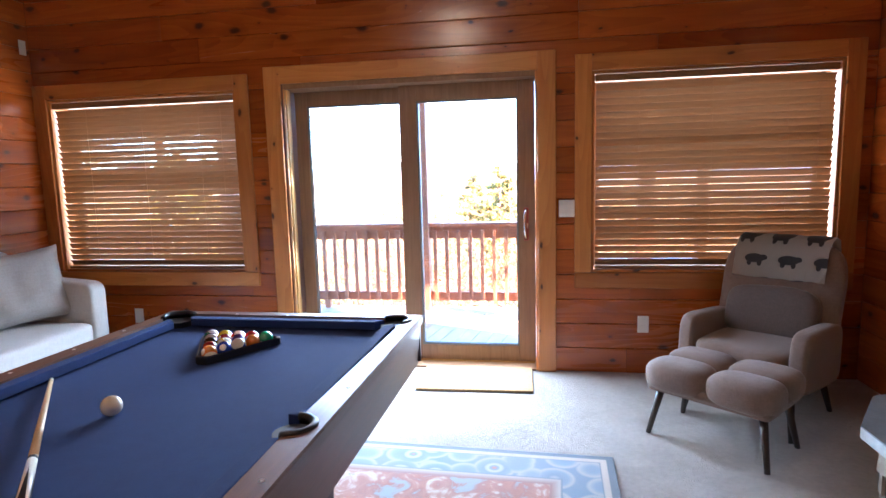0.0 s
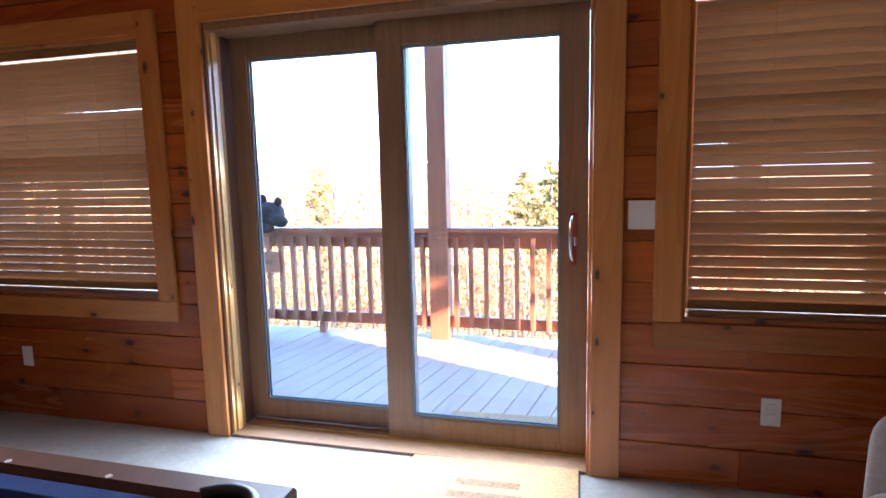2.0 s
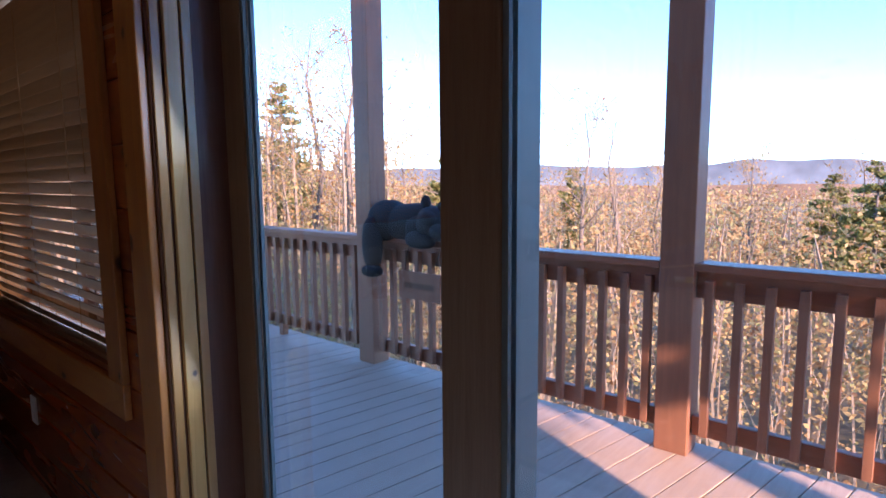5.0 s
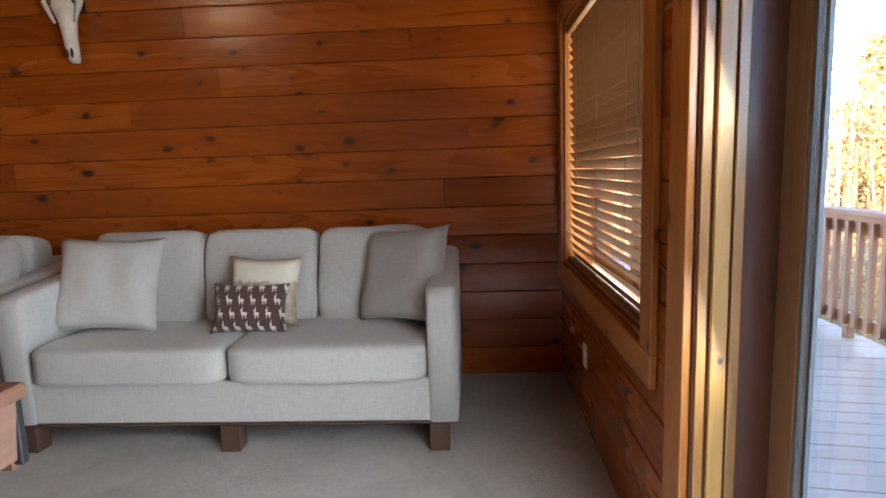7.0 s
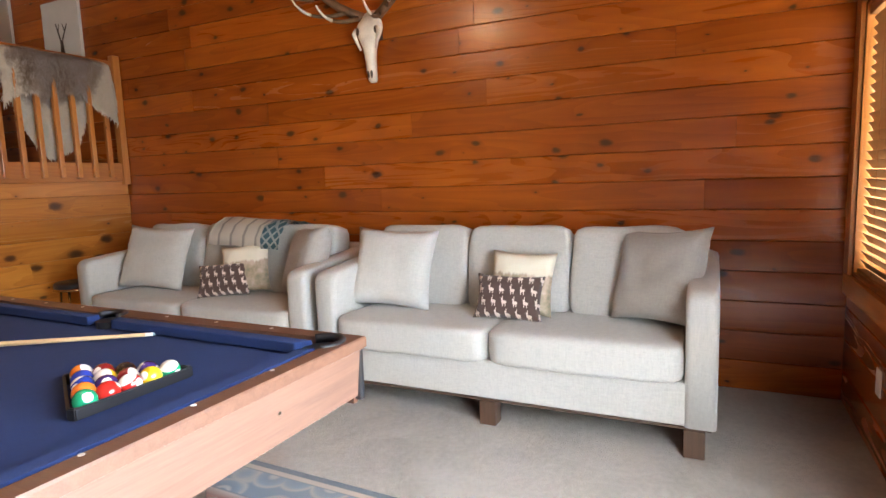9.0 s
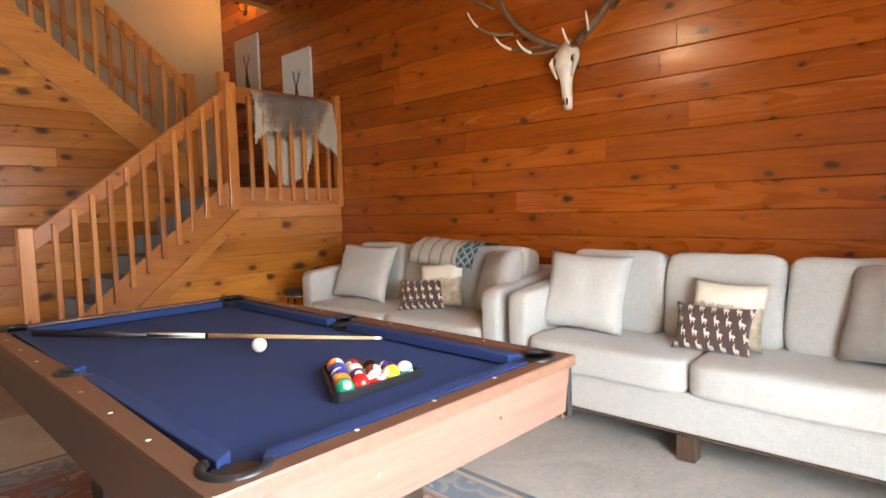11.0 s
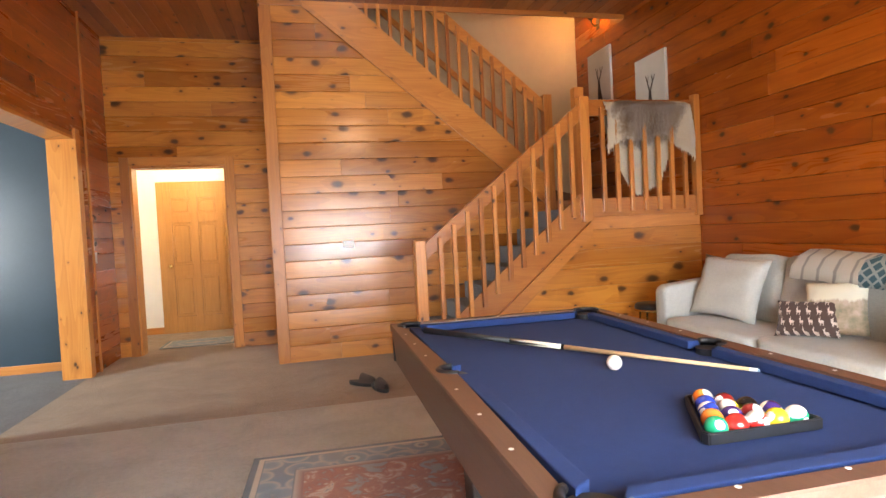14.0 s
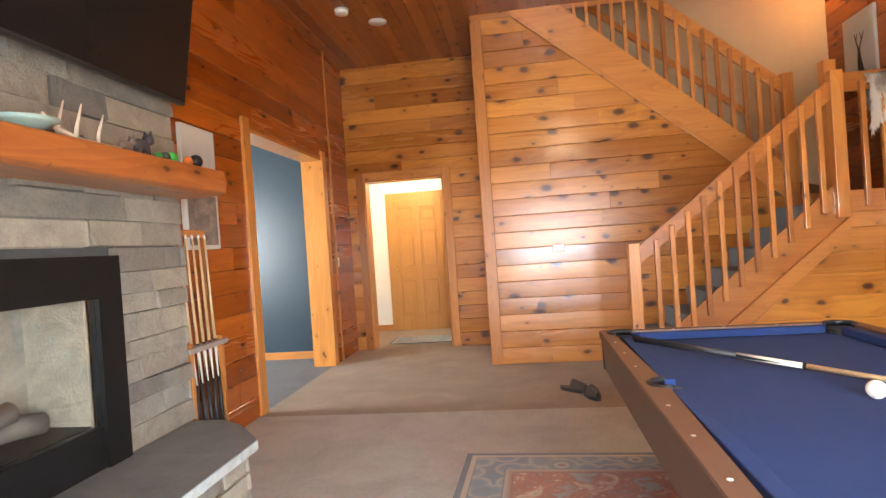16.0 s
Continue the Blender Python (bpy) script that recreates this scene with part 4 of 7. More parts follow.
# ---- hall door ----
hd = empty("door_2", pose(5.37, -9.797, 0.004), "closed honey-oak six-panel hall door", "door", kind="structure")
part("leaf", box(-0.40, 0.40, 0.0, 0.02, 0.0, 2.09), OAK_DOOR, hd)
for cx in (-0.18, 0.18):
    for z0, z1 in ((0.24, 0.83), (0.99, 1.60), (1.72, 1.96)):
        field = bmesh.new()
        add_box(field, cx - 0.105, cx + 0.105, 0.02, 0.034, z0 + 0.035, z1 - 0.035, 0.012, 1)
        part("panel", field, OAK_DOOR, hd, "raised panel" if z0 == 0.24 else "")
for a, b in ((-0.40, -0.31), (-0.05, 0.05), (0.31, 0.40)):
    part("stile", box(a, b, 0.02, 0.042, 0.0, 2.09, 0.004), OAK_DOOR, hd)
for a, b in ((0.0, 0.24), (0.83, 0.99), (1.60, 1.72), (1.96, 2.09)):
    for c, d in ((-0.31, -0.05), (0.05, 0.31)):
        part("cross_rail", box(c, d, 0.02, 0.041, a, b, 0.004), OAK_DOOR, hd)
part("door_casing", box(-0.50, -0.40, 0.0, 0.036, 0.0, 2.2, 0.004), OAK_DOOR, hd)
part("door_casing", box(0.40, 0.50, 0.0, 0.036, 0.0, 2.2, 0.004), OAK_DOOR, hd)
part("door_casing", box(-0.40, 0.40, 0.0, 0.036, 2.09, 2.2, 0.004), OAK_DOOR, hd)
part("knob", ball(0.028, 12, m=Matrix.Translation((0.35, 0.07, 0.98))), BRASS, hd, "brass knob", smooth=True)
bb = bmesh.new()
add_box(bb, 5.87, 6.12, -9.8, -9.786, 0.004, 0.1, 0.003)
add_box(bb, 6.106, 6.12, -9.78, -8.36, 0.004, 0.1, 0.003)
tagged(new("baseboard_hall", mesh_of("baseboard_hall", bb, PINE_TRIM_X)), "pine baseboard in the hallway", "baseboard", kind="structure")
hm = empty("hall_mat", pose(5.2, -8.75, 0.004), "worn dark patterned mat on the hall floor", "mat")
part("mat", box(-0.45, 0.45, -0.28, 0.28, 0.0, 0.012, 0.005), rug_material("hall_mat_weave", 0.45, 0.28), hm)


# ---- staircase ----
stair = empty("staircase", Matrix(), "honey pine staircase with landing and grey carpeted treads", "staircase")
RISE, RUN, LAND = 0.1825, 0.216, 1.46
for k in range(7):
    x1 = 2.755 - k * RUN
    part("step", box(1.24, x1, -6.935, -5.70, k * RISE + 0.003, (k + 1) * RISE, 0.008), CARPET_STAIR, stair, "grey carpeted step" if k == 0 else "")
part("landing", box(0.02, 1.25, -8.14, -5.70, LAND - 0.2, LAND, 0.006), CARPET_STAIR, stair, "grey carpeted landing")
for k in range(11):
    x0 = 1.25 + k * 0.222
    part("step", box(x0, x0 + 0.3, -8.14, -7.06, LAND + k * 0.19 - 0.1, LAND + (k + 1) * 0.19, 0.008), CARPET_STAIR, stair)
# carved skirt of the lower flight and its slanting lower board
sl = RISE / RUN


def slant(x):
    return LAND + (1.24 - x) * sl


part("skirt_board", prism([(2.82, 0.004), (2.82, slant(2.82) + 0.16), (1.24, slant(1.24) + 0.16), (1.24, slant(1.24) - 0.30), (2.5, 0.004)], "y", -5.70, -5.672), PINE_STAIR, stair)
part("skirt_cap", prism([(2.62, slant(2.62) - 0.31), (2.56, slant(2.56) - 0.17), (1.20, slant(1.20) - 0.17), (1.20, slant(1.20) - 0.31)], "y", -5.672, -5.635), PINE_STAIR, stair)
part("landing_fascia", box(0.02, 1.30, -5.70, -5.655, 1.36, 1.53, 0.004), PINE_STAIR, stair)
part("landing_trim", box(0.02, 1.25, -5.70, -5.672, 1.24, 1.36, 0.003), PINE_STAIR, stair)
nb = part("newel_post", box(2.79, 2.885, -5.73, -5.635, 0.004, 1.225, 0.006), PINE_POST, stair, "square pine newel post")
part("newel_post", box(1.195, 1.29, -5.715, -5.62, 1.32, 2.47, 0.006), PINE_POST, stair)
part("newel_post", box(1.19, 1.285, -5.81, -5.72, 1.46, 2.58, 0.006), PINE_POST, stair)
part("wall_post", box(0.012, 0.075, -5.70, -5.63, 1.33, 2.50, 0.004), PINE_POST, stair)


def rail_z(x):
    return 2.44 + (1.24 - x) * 0.80


part("handrail", prism([(2.80, rail_z(2.80) - 0.15), (2.80, rail_z(2.80)), (1.29, rail_z(1.29)), (1.29, rail_z(1.29) - 0.16)], "y", -5.70, -5.66, 0.004), PINE_STAIR, stair)
part("handrail", box(0.075, 1.19, -5.70, -5.66, 2.30, 2.45, 0.004), PINE_STAIR, stair)
bal = {}


def baluster(x, y, z0, z1):
    key = round(z1 - z0, 3)
    if key not in bal:
        h = z1 - z0
        bal[key] = mesh_of("baluster", prism([(-0.019, 0.0), (0.019, 0.0), (0.019, h), (-0.019, h)], "y", -0.019, 0.019, 0.004), PINE_POST)
    ob = new("baluster", bal[key])
    ob.parent = stair
    ob.location = (x, y, z0)


for k in range(11):
    x = 2.66 - k * 0.128
    baluster(x, -5.642, slant(x) + 0.02, slant(x) + 0.985)
for k in range(7):
    baluster(0.19 + k * 0.145, -5.642, 1.40, 2.37)


# upper flight: closed string, rail and balusters
def up_lo(x):
    return 0.70 + 0.817 * x


def up_hi(x):
    return 0.92 + 0.884 * x


part("stringer", prism([(1.07, up_lo(1.07)), (3.80, up_lo(3.80)), (3.30, up_hi(3.30)), (1.07, up_hi(1.07))], "y", -6.975, -6.893), PINE_STAIR, stair)
part("stringer_edge", prism([(1.07, up_lo(1.07) - 0.05), (3.70, up_lo(3.70) - 0.05), (3.70, up_lo(3.70) + 0.012), (1.07, up_lo(1.07) + 0.012)], "y", -6.90, -6.875), PINE_STAIR, stair)


def up_rail(x):
    return 2.72 + (x - 1.03) * 0.85


part("newel_post", box(0.97, 1.07, -7.0, -6.90, 1.46, 2.80, 0.006), PINE_POST, stair)
part("handrail", prism([(1.07, up_rail(1.07) - 0.15), (2.5, up_rail(2.5) - 0.15), (2.5, up_rail(2.5)), (1.07, up_rail(1.07))], "y", -6.97, -6.93, 0.004), PINE_STAIR, stair)
for k in range(17):
    x = 1.17 + k * 0.125
    baluster(x, -6.915, up_hi(x) - 0.03, min(up_rail(x) - 0.03, up_hi(x) + 0.82))
# the far side of the upper flight has a rail on the wall
part("wall_rail", prism([(1.0, 2.62), (3.3, 4.57), (3.3, 4.66), (1.0, 2.71)], "y", -8.10, -8.06, 0.004), PINE_STAIR, stair)
part("side_wall", prism([(0.02, 0.004), (2.5, 0.004), (1.24, 1.07), (1.24, 1.26), (0.02, 1.26)], "y", -5.72, -5.70), CORE, stair, "pine boards under the landing")

# boards under the landing
k = 0
z = 0.004
while z < 1.24:
    top = min(z + COURSE - 0.002, 1.24)
    xe = min(2.5, 1.24 + max(0.0, (1.15 - z) / sl))
    xe2 = min(2.5, 1.24 + max(0.0, (1.15 - top) / sl))
    part("board", prism([(0.005, z), (xe, z), (max(xe2, 1.24), top), (0.005, top)], "y", -5.70, -5.684 - 0.002 * (k % 2)), PINE_LIGHT, stair)
    z += COURSE
    k += 1


# ---- hide over the landing rail ----
def hide():
    bm = bmesh.new()
    n, m = 26, 22
    top = 2.462
    rows = []
    for j in range(m + 1):
        row = []
        v = j / m
        for i in range(n + 1):
            u = i / n
            wob = noise.noise(Vector((u * 3.1, 1.7, 0.3)))
            wf = 0.36 + 0.20 * abs(2 * u - 1) ** 2 + 0.10 * wob
            wb = 0.88 - 0.5 * abs(2 * u - 1) ** 3 + 0.10 * wob
            s = (v - 0.36) / 0.64
            if v < 0.36:
                d = (0.36 - v) / 0.36 * wf
                y, zz = -5.640 + (0.012 + 0.03 * min(1, d * 3)) * math.sin(u * 19 + 2 * d) + 0.05 * min(1, d * 12) + 0.03 * d * noise.noise(Vector((u * 5, d * 4, 9))), top - d
            else:
                d = s * wb
                y, zz = -5.705 - 0.02 * (d > 0.04) - 0.012 * math.sin(u * 15 + 1), top - d
            x = 0.145 + 0.90 * u + 0.03 * noise.noise(Vector((u * 2, v * 5, 4.4))) + (0.06 * (0.36 - v) * (2 * u - 1))
            if v >= 0.36 and s > 0.35:
                x = 0.60 + (x - 0.60) * (1 - 0.35 * (s - 0.35))
            row.append(bm.verts.new((x, y, zz)))
        rows.append(row)
    for a, b in zip(rows, rows[1:]):
        for i in range(n):
            bm.faces.new((a[i], a[i + 1], b[i + 1], b[i]))
    bmesh.ops.solidify(bm, geom=bm.faces[:], thickness=0.012)
    # coarse hair
    rr = random.Random(3)
    bm.normal_update()
    for f in bm.faces[:]:
        if f.calc_area() < 1e-4:
            continue
        vs = [v.co.copy() for v in f.verts]
        for k in range(7):
            a, b = rr.random(), rr.random()
            p = vs[0].lerp(vs[1], a).lerp(vs[3].lerp(vs[2], a), b) if len(vs) == 4 else vs[0]
            w = Vector((rr.uniform(0.004, 0.009), 0, 0))
            tip = p + f.normal * rr.uniform(0.004, 0.016) + Vector((rr.uniform(-0.015, 0.015), 0, -rr.uniform(0.025, 0.05)))
            bm.faces.new([bm.verts.new(q) for q in (p - w, p + w, tip)])
    return bm


def hide_material():
    m, nt, bsdf = material("reindeer_hide")
    x, y, z = world_xyz(nt)
    dx = calc(nt, "DIVIDE", calc(nt, "SUBTRACT", x, 0.60), 0.40)
    dz = calc(nt, "DIVIDE", calc(nt, "SUBTRACT", z, 2.32), 0.36)
    r = calc(nt, "ADD", calc(nt, "MULTIPLY", dx, dx), calc(nt, "MULTIPLY", dz, dz))
    co = combine(nt, x, y, z)
    n1 = noise_of(nt, co, 7.0, 5.0, 0.65)
    f = calc(nt, "ADD", r, calc(nt, "MULTIPLY", calc(nt, "SUBTRACT", n1, 0.5), 1.3))
    hair = noise_of(nt, combine(nt, calc(nt, "MULTIPLY", x, 8.0), y, z), 40.0, 4.0, 0.7)
    col = ramp(nt, f, [(0.3, (0.20, 0.115, 0.062)), (0.65, (0.36, 0.235, 0.14)), (0.95, (0.90, 0.77, 0.58))])
    col = mixc(nt, 0.5, col, ramp(nt, hair, [(0.3, (0.8, 0.8, 0.8)), (0.7, (1.08, 1.08, 1.08))]), "MULTIPLY")
    nt.links.new(col, bsdf.inputs["Base Color"])
    bsdf.inputs["Roughness"].default_value = 0.95
    bsdf.inputs["Sheen Weight"].default_value = 0.5
    bump(nt, bsdf, hair, 0.9, 0.02)
    return m


tagged(part("animal_hide", hide(), hide_material(), None, smooth=True), "grey-brown and cream reindeer hide draped over the rail", "hide")


# ---- pictures, sconce ----
def canvas(m, w, h, label, deer=True):
    c = empty("wall_picture", m, label, "picture", "pictures on the walls")
    part("canvas", box(-w / 2, w / 2, 0.0, 0.03, -h / 2, h / 2, 0.003), plain("canvas_white", (0.56, 0.52, 0.46), 0.8, vary=0.05), c)
    ink = plain("ink_brown", (0.10, 0.07, 0.055), 0.8, vary=0.3)
    fig = bmesh.new()
    if deer:
        add = [((-0.02, -0.28), (0.0, -0.12), 0.06), ((0.0, -0.14), (0.0, 0.0), 0.035), ((-0.015, 0.0), (-0.10, 0.14), 0.012), ((0.015, 0.0), (0.07, 0.16), 0.012), ((-0.06, 0.07), (-0.03, 0.15), 0.008), ((0.04, 0.07), (0.02, 0.15), 0.008)]
        for (xa, za), (xb, zb), r in add:
            d = Vector((xb - xa, 0, zb - za))
            q = Vector((d.z, 0, -d.x)).normalized() * r
            a, b = Vector((xa, 0.032, za)), Vector((xb, 0.032, zb))
            vs = [fig.verts.new(p) for p in (a - q, a + q, b + q * 0.6, b - q * 0.6)]
            fig.faces.new(vs)
        bmesh.ops.solidify(fig, geom=fig.faces[:], thickness=0.001)
        part("deer_drawing", fig, ink, c)
    else:
        add_box(fig, -w / 2 + 0.03, w / 2 - 0.03, 0.03, 0.032, -h / 2 + 0.03, -0.05)
        part("dark_print", fig, plain("fur_print", (0.20, 0.16, 0.13), 0.8, vary=0.6, scale=14.0), c)
    return c


canvas(pose(0.001, -6.40, 2.74, 0, 0, -90), 0.56, 0.74, "unframed white canvas with a deer drawing")
canvas(pose(0.001, -7.49, 3.13, 0, 0, -90), 0.56, 0.74, "unframed white canvas with a deer drawing above the stairs")
canvas(pose(5.979, -4.56, 1.83, 0, 0, 90), 0.42, 0.86, "tall pale print with a dark lower half beside the fireplace", False)

sc = empty("wall_sconce", pose(0.001, -7.50, 3.86), "lit dark metal wall sconce above the landing", "wall lamp")
part("backplate", box(0.0, 0.015, -0.04, 0.04, -0.08, 0.06, 0.005), BLACK_METAL, sc)
part("arm", tube([(0.01, 0, -0.03), (0.06, 0.01, -0.05), (0.11, 0.03, -0.02), (0.13, 0.04, 0.03)], [0.009] * 4, 8), BLACK_METAL, sc, smooth=True)
part("cup", lathe([(0.03, 0.02), (0.04, 0.05), (0.035, 0.055)], 14, centre=(0.13, 0.04, 0)), BLACK_METAL, sc, smooth=True)
part("bulb_shade", lathe([(0.03, 0.055), (0.055, 0.10), (0.06, 0.15), (0.05, 0.17)], 16, centre=(0.13, 0.04, 0)), glow("amber_shade", (1.0, 0.55, 0.18), 1.2), sc, "glowing amber glass shade", smooth=True)
lamp_data = bpy.data.lights.new("sconce_light", "POINT")
lamp_data.energy = SCONCE_POWER
lamp_data.color = (1.0, 0.40, 0.09)
lamp_data.shadow_soft_size = 0.06
new("sconce_light", lamp_data).location = (0.16, -7.44, 4.10)

fl = empty("ceiling_lamp", pose(2.95, -3.15, TOP), "warm glass bowl lamp hanging over the pool table", "ceiling lamp")
part("canopy", lathe([(0.07, -0.03), (0.075, -0.004)], 20), BLACK_METAL, fl, smooth=True)
part("stem", tube([(0, 0, -0.02), (0, 0, -0.62)], [0.011, 0.011], 10), BLACK_METAL, fl, smooth=True)
part("bowl", lathe([(0.03, -0.80), (0.10, -0.78), (0.15, -0.72), (0.165, -0.66), (0.16, -0.63)], 24), glow("warm_bowl", (1.0, 0.74, 0.46), BOWL_GLOW), fl, "glowing frosted bowl", smooth=True)
part("bowl_cap", lathe([(0.16, -0.629), (0.05, -0.60), (0.02, -0.58)], 24), BLACK_METAL, fl, smooth=True)
lamp_data = bpy.data.lights.new("bowl_light", "POINT")
lamp_data.energy = BOWL_POWER
lamp_data.color = (1.0, 0.74, 0.48)
lamp_data.shadow_soft_size = 0.17
new("bowl_light", lamp_data).location = (2.95, -3.15, TOP - 1.0)
for cx, cy, nm, lb in ((5.37, -6.35, "smoke_detector", "white round smoke detector on the plank ceiling"), (5.10, -6.75, "recessed_light", "white round recessed ceiling light")):
    c = empty(nm, pose(cx, cy, TOP), lb, "detector" if nm == "smoke_detector" else "ceiling light")
    if nm == "smoke_detector":
        part("housing", lathe([(0.045, -0.05), (0.065, -0.045), (0.072, -0.002)], 24), WHITE, c, smooth=True)
    else:
        part("trim_ring", lathe([(0.075, -0.012), (0.095, -0.010), (0.10, -0.002)], 28), WHITE, c, smooth=True)
        part("lens", lathe([(0.07, -0.016), (0.074, -0.0125)], 28), WHITE, c, smooth=True)
# lamp and fitting added to brighten the hall, both out of sight
hall_fill_light = bpy.data.lights.new("hall_fill_light", "POINT")
hall_fill_light.energy = HALL_POWER
hall_fill_light.color = (1.0, 0.85, 0.62)
hall_fill_light.shadow_soft_size = 0.12
new("hall_fill_light", hall_fill_light).location = (5.4, -9.0, 2.42)
hl = empty("ceiling_light", pose(5.4, -9.0, 2.6), "round warm hallway ceiling light, added out of sight", "ceiling light")
part("base_ring", lathe([(0.14, -0.03), (0.15, -0.004)], 24), BRASS, hl, smooth=True)
part("diffuser", lathe([(0.05, -0.09), (0.11, -0.07), (0.135, -0.03)], 24), glow("hall_diffuser", (1.0, 0.86, 0.65), 1.0), hl, smooth=True)


# ---- pool table ----
HW, HL = 0.605, 1.120
IX, IY = 0.52, 1.04
table = empty("pool_table", pose(2.785, -2.755, 0, 0, 0, -0.9), "walnut-toned pool table with dark blue felt on a rug", "pool table")


def arc(cx, cy, r, a0, a1, n):
    return [(cx + r * math.cos(radians(a0 + (a1 - a0) * k / n)), cy + r * math.sin(radians(a0 + (a1 - a0) * k / n))) for k in range(n + 1)]


def table_ring():
    """The wooden top rail: outside a rectangle, inside an outline that swells round six pockets."""
    inner, outer = [], []

    def nearest(p):
        x, y = p
        dx, dy = HW - abs(x), HL - abs(y)
        return (math.copysign(HW, x), y) if dx < dy else (x, math.copysign(HL, y))

    def add_arc(pts, corner=None):
        for k, p in enumerate(pts):
            inner.append(p)
            if corner and abs(k - (len(pts) - 1) / 2) < 0.6:
                outer.append(corner)
            elif corner:
                f = k / (len(pts) - 1)
                outer.append(nearest(p))
            else:
                outer.append(nearest(p))

    cr = 0.062
    add_arc(arc(IX + 0.0, 0, 0.052, -88, 88, 10))
    add_arc(arc(IX - 0.015, IY - 0.015, cr, -50, 140, 12), (HW, HL))
    add_arc(arc(-IX + 0.015, IY - 0.015, cr, 40, 230, 12), (-HW, HL))
    add_arc(arc(-IX, 0, 0.052, 92, 268, 10))
    add_arc(arc(-IX + 0.015, -IY + 0.015, cr, 130, 320, 12), (-HW, -HL))
    add_arc(arc(IX - 0.015, -IY + 0.015, cr, 220, 410, 12), (HW, -HL))
    bm = bmesh.new()
    n = len(inner)
    vs = [[bm.verts.new((*p, z)) for p in ring] for ring, z in ((outer, 0.776), (outer, 0.804), ([(x * 0.994, y * 0.997) for x, y in outer], 0.81), (inner, 0.81), (inner, 0.745))]
    for a, b in zip(vs, vs[1:] + vs[:1]):
        for k in range(n):
            try:
                bm.faces.new((a[k], a[(k + 1) % n], b[(k + 1) % n], b[k]))
            except ValueError:
                pass
    bmesh.ops.remove_doubles(bm, verts=bm.verts[:], dist=1e-5)
    return bm


part("top_rail", table_ring(), TABLE_RAIL, table, "brown wood-grain top rail")
bed = []
for cx, cy, a0, a1 in ((IX, IY, 280, 170), (-IX, IY, 370, 260), (-IX, -IY, 100, -10), (IX, -IY, 190, 80)):
    pts = arc(cx - math.copysign(0.012, cx), cy - math.copysign(0.012, cy), 0.056, a0, a1, 8)
    bed.append((cx, cy, pts))
outline = []
ne, nw, sw, se = [b[2] for b in bed]
outline += ne + nw + arc(-IX - 0.01, 0, 0.05, 80, -80, 8) + sw + se + arc(IX + 0.01, 0, 0.05, 260, 100, 8)
part("playing_bed", prism(outline, "z", 0.735, 0.765), FELT, table, "dark blue felt bed")


def cushion(points):
    return prism(points, "z", 0.772, 0.806, 0.004)


for s in (1, -1):
    part("cushion", cushion([(-IX + 0.062, s * (IY + 0.001)), (IX - 0.062, s * (IY + 0.001)), (IX - 0.095, s * (IY - 0.045)), (-IX + 0.095, s * (IY - 0.045))]), FELT, table, "blue felt cushion")
    for t in (1, -1):
        part("cushion", cushion([(s * (IX + 0.001), t * 0.056), (s * (IX + 0.001), t * (IY - 0.062)), (s * (IX - 0.045), t * (IY - 0.095)), (s * (IX - 0.045), t * 0.07)]), FELT, table)
for cx, cy, a0, a1, r in ((IX - 0.015, IY - 0.015, -55, 145, 0.062), (-IX + 0.015, IY - 0.015, 35, 235, 0.062), (-IX + 0.015, -IY + 0.015, 125, 325, 0.062), (IX - 0.015, -IY + 0.015, 215, 415, 0.062), (IX, 0, -95, 95, 0.052), (-IX, 0, 85, 275, 0.052)):
    p = part("pocket", lathe([(r - 0.006, 0.70), (r - 0.002, 0.79)], 20, centre=(cx, cy, 0)), BLACK, table, "black pocket with moulded liner")
    cup = bmesh.new()
    pts = arc(cx, cy, r + 0.003, a0, a1, 16)
    tube([(x, y, 0.808) for x, y in pts], [0.011] * len(pts), 8, bm=cup)
    part("pocket_liner", cup, BLACK, p, smooth=True)
    wallp = bmesh.new()
    pts2 = arc(cx, cy, r - 0.002, a0, a1, 16)
    lo = [wallp.verts.new((x, y, 0.735)) for x, y in pts2]
    hi = [wallp.verts.new((x, y, 0.808)) for x, y in pts2]
    for k in range(16):
        wallp.faces.new((lo[k], lo[k + 1], hi[k + 1], hi[k]))
    bmesh.ops.solidify(wallp, geom=wallp.faces[:], thickness=0.003)
    part("pocket_wall", wallp, BLACK, p, smooth=True)
sight = mesh_of("sight", lathe([(0.0065, 0.0), (0.006, 0.0012)], 14), WHITE)
for s in (1, -1):
    spots = [(s * (HW - 0.032), t * q) for t in (1, -1) for q in (0.255, 0.51, 0.765)] + [(q, s * (HL - 0.048)) for q in (-0.245, 0.0, 0.245)]
    for x, y in spots:
        ob = new("sight", sight)
        ob.parent = table
        ob.location = (x, y, 0.81)
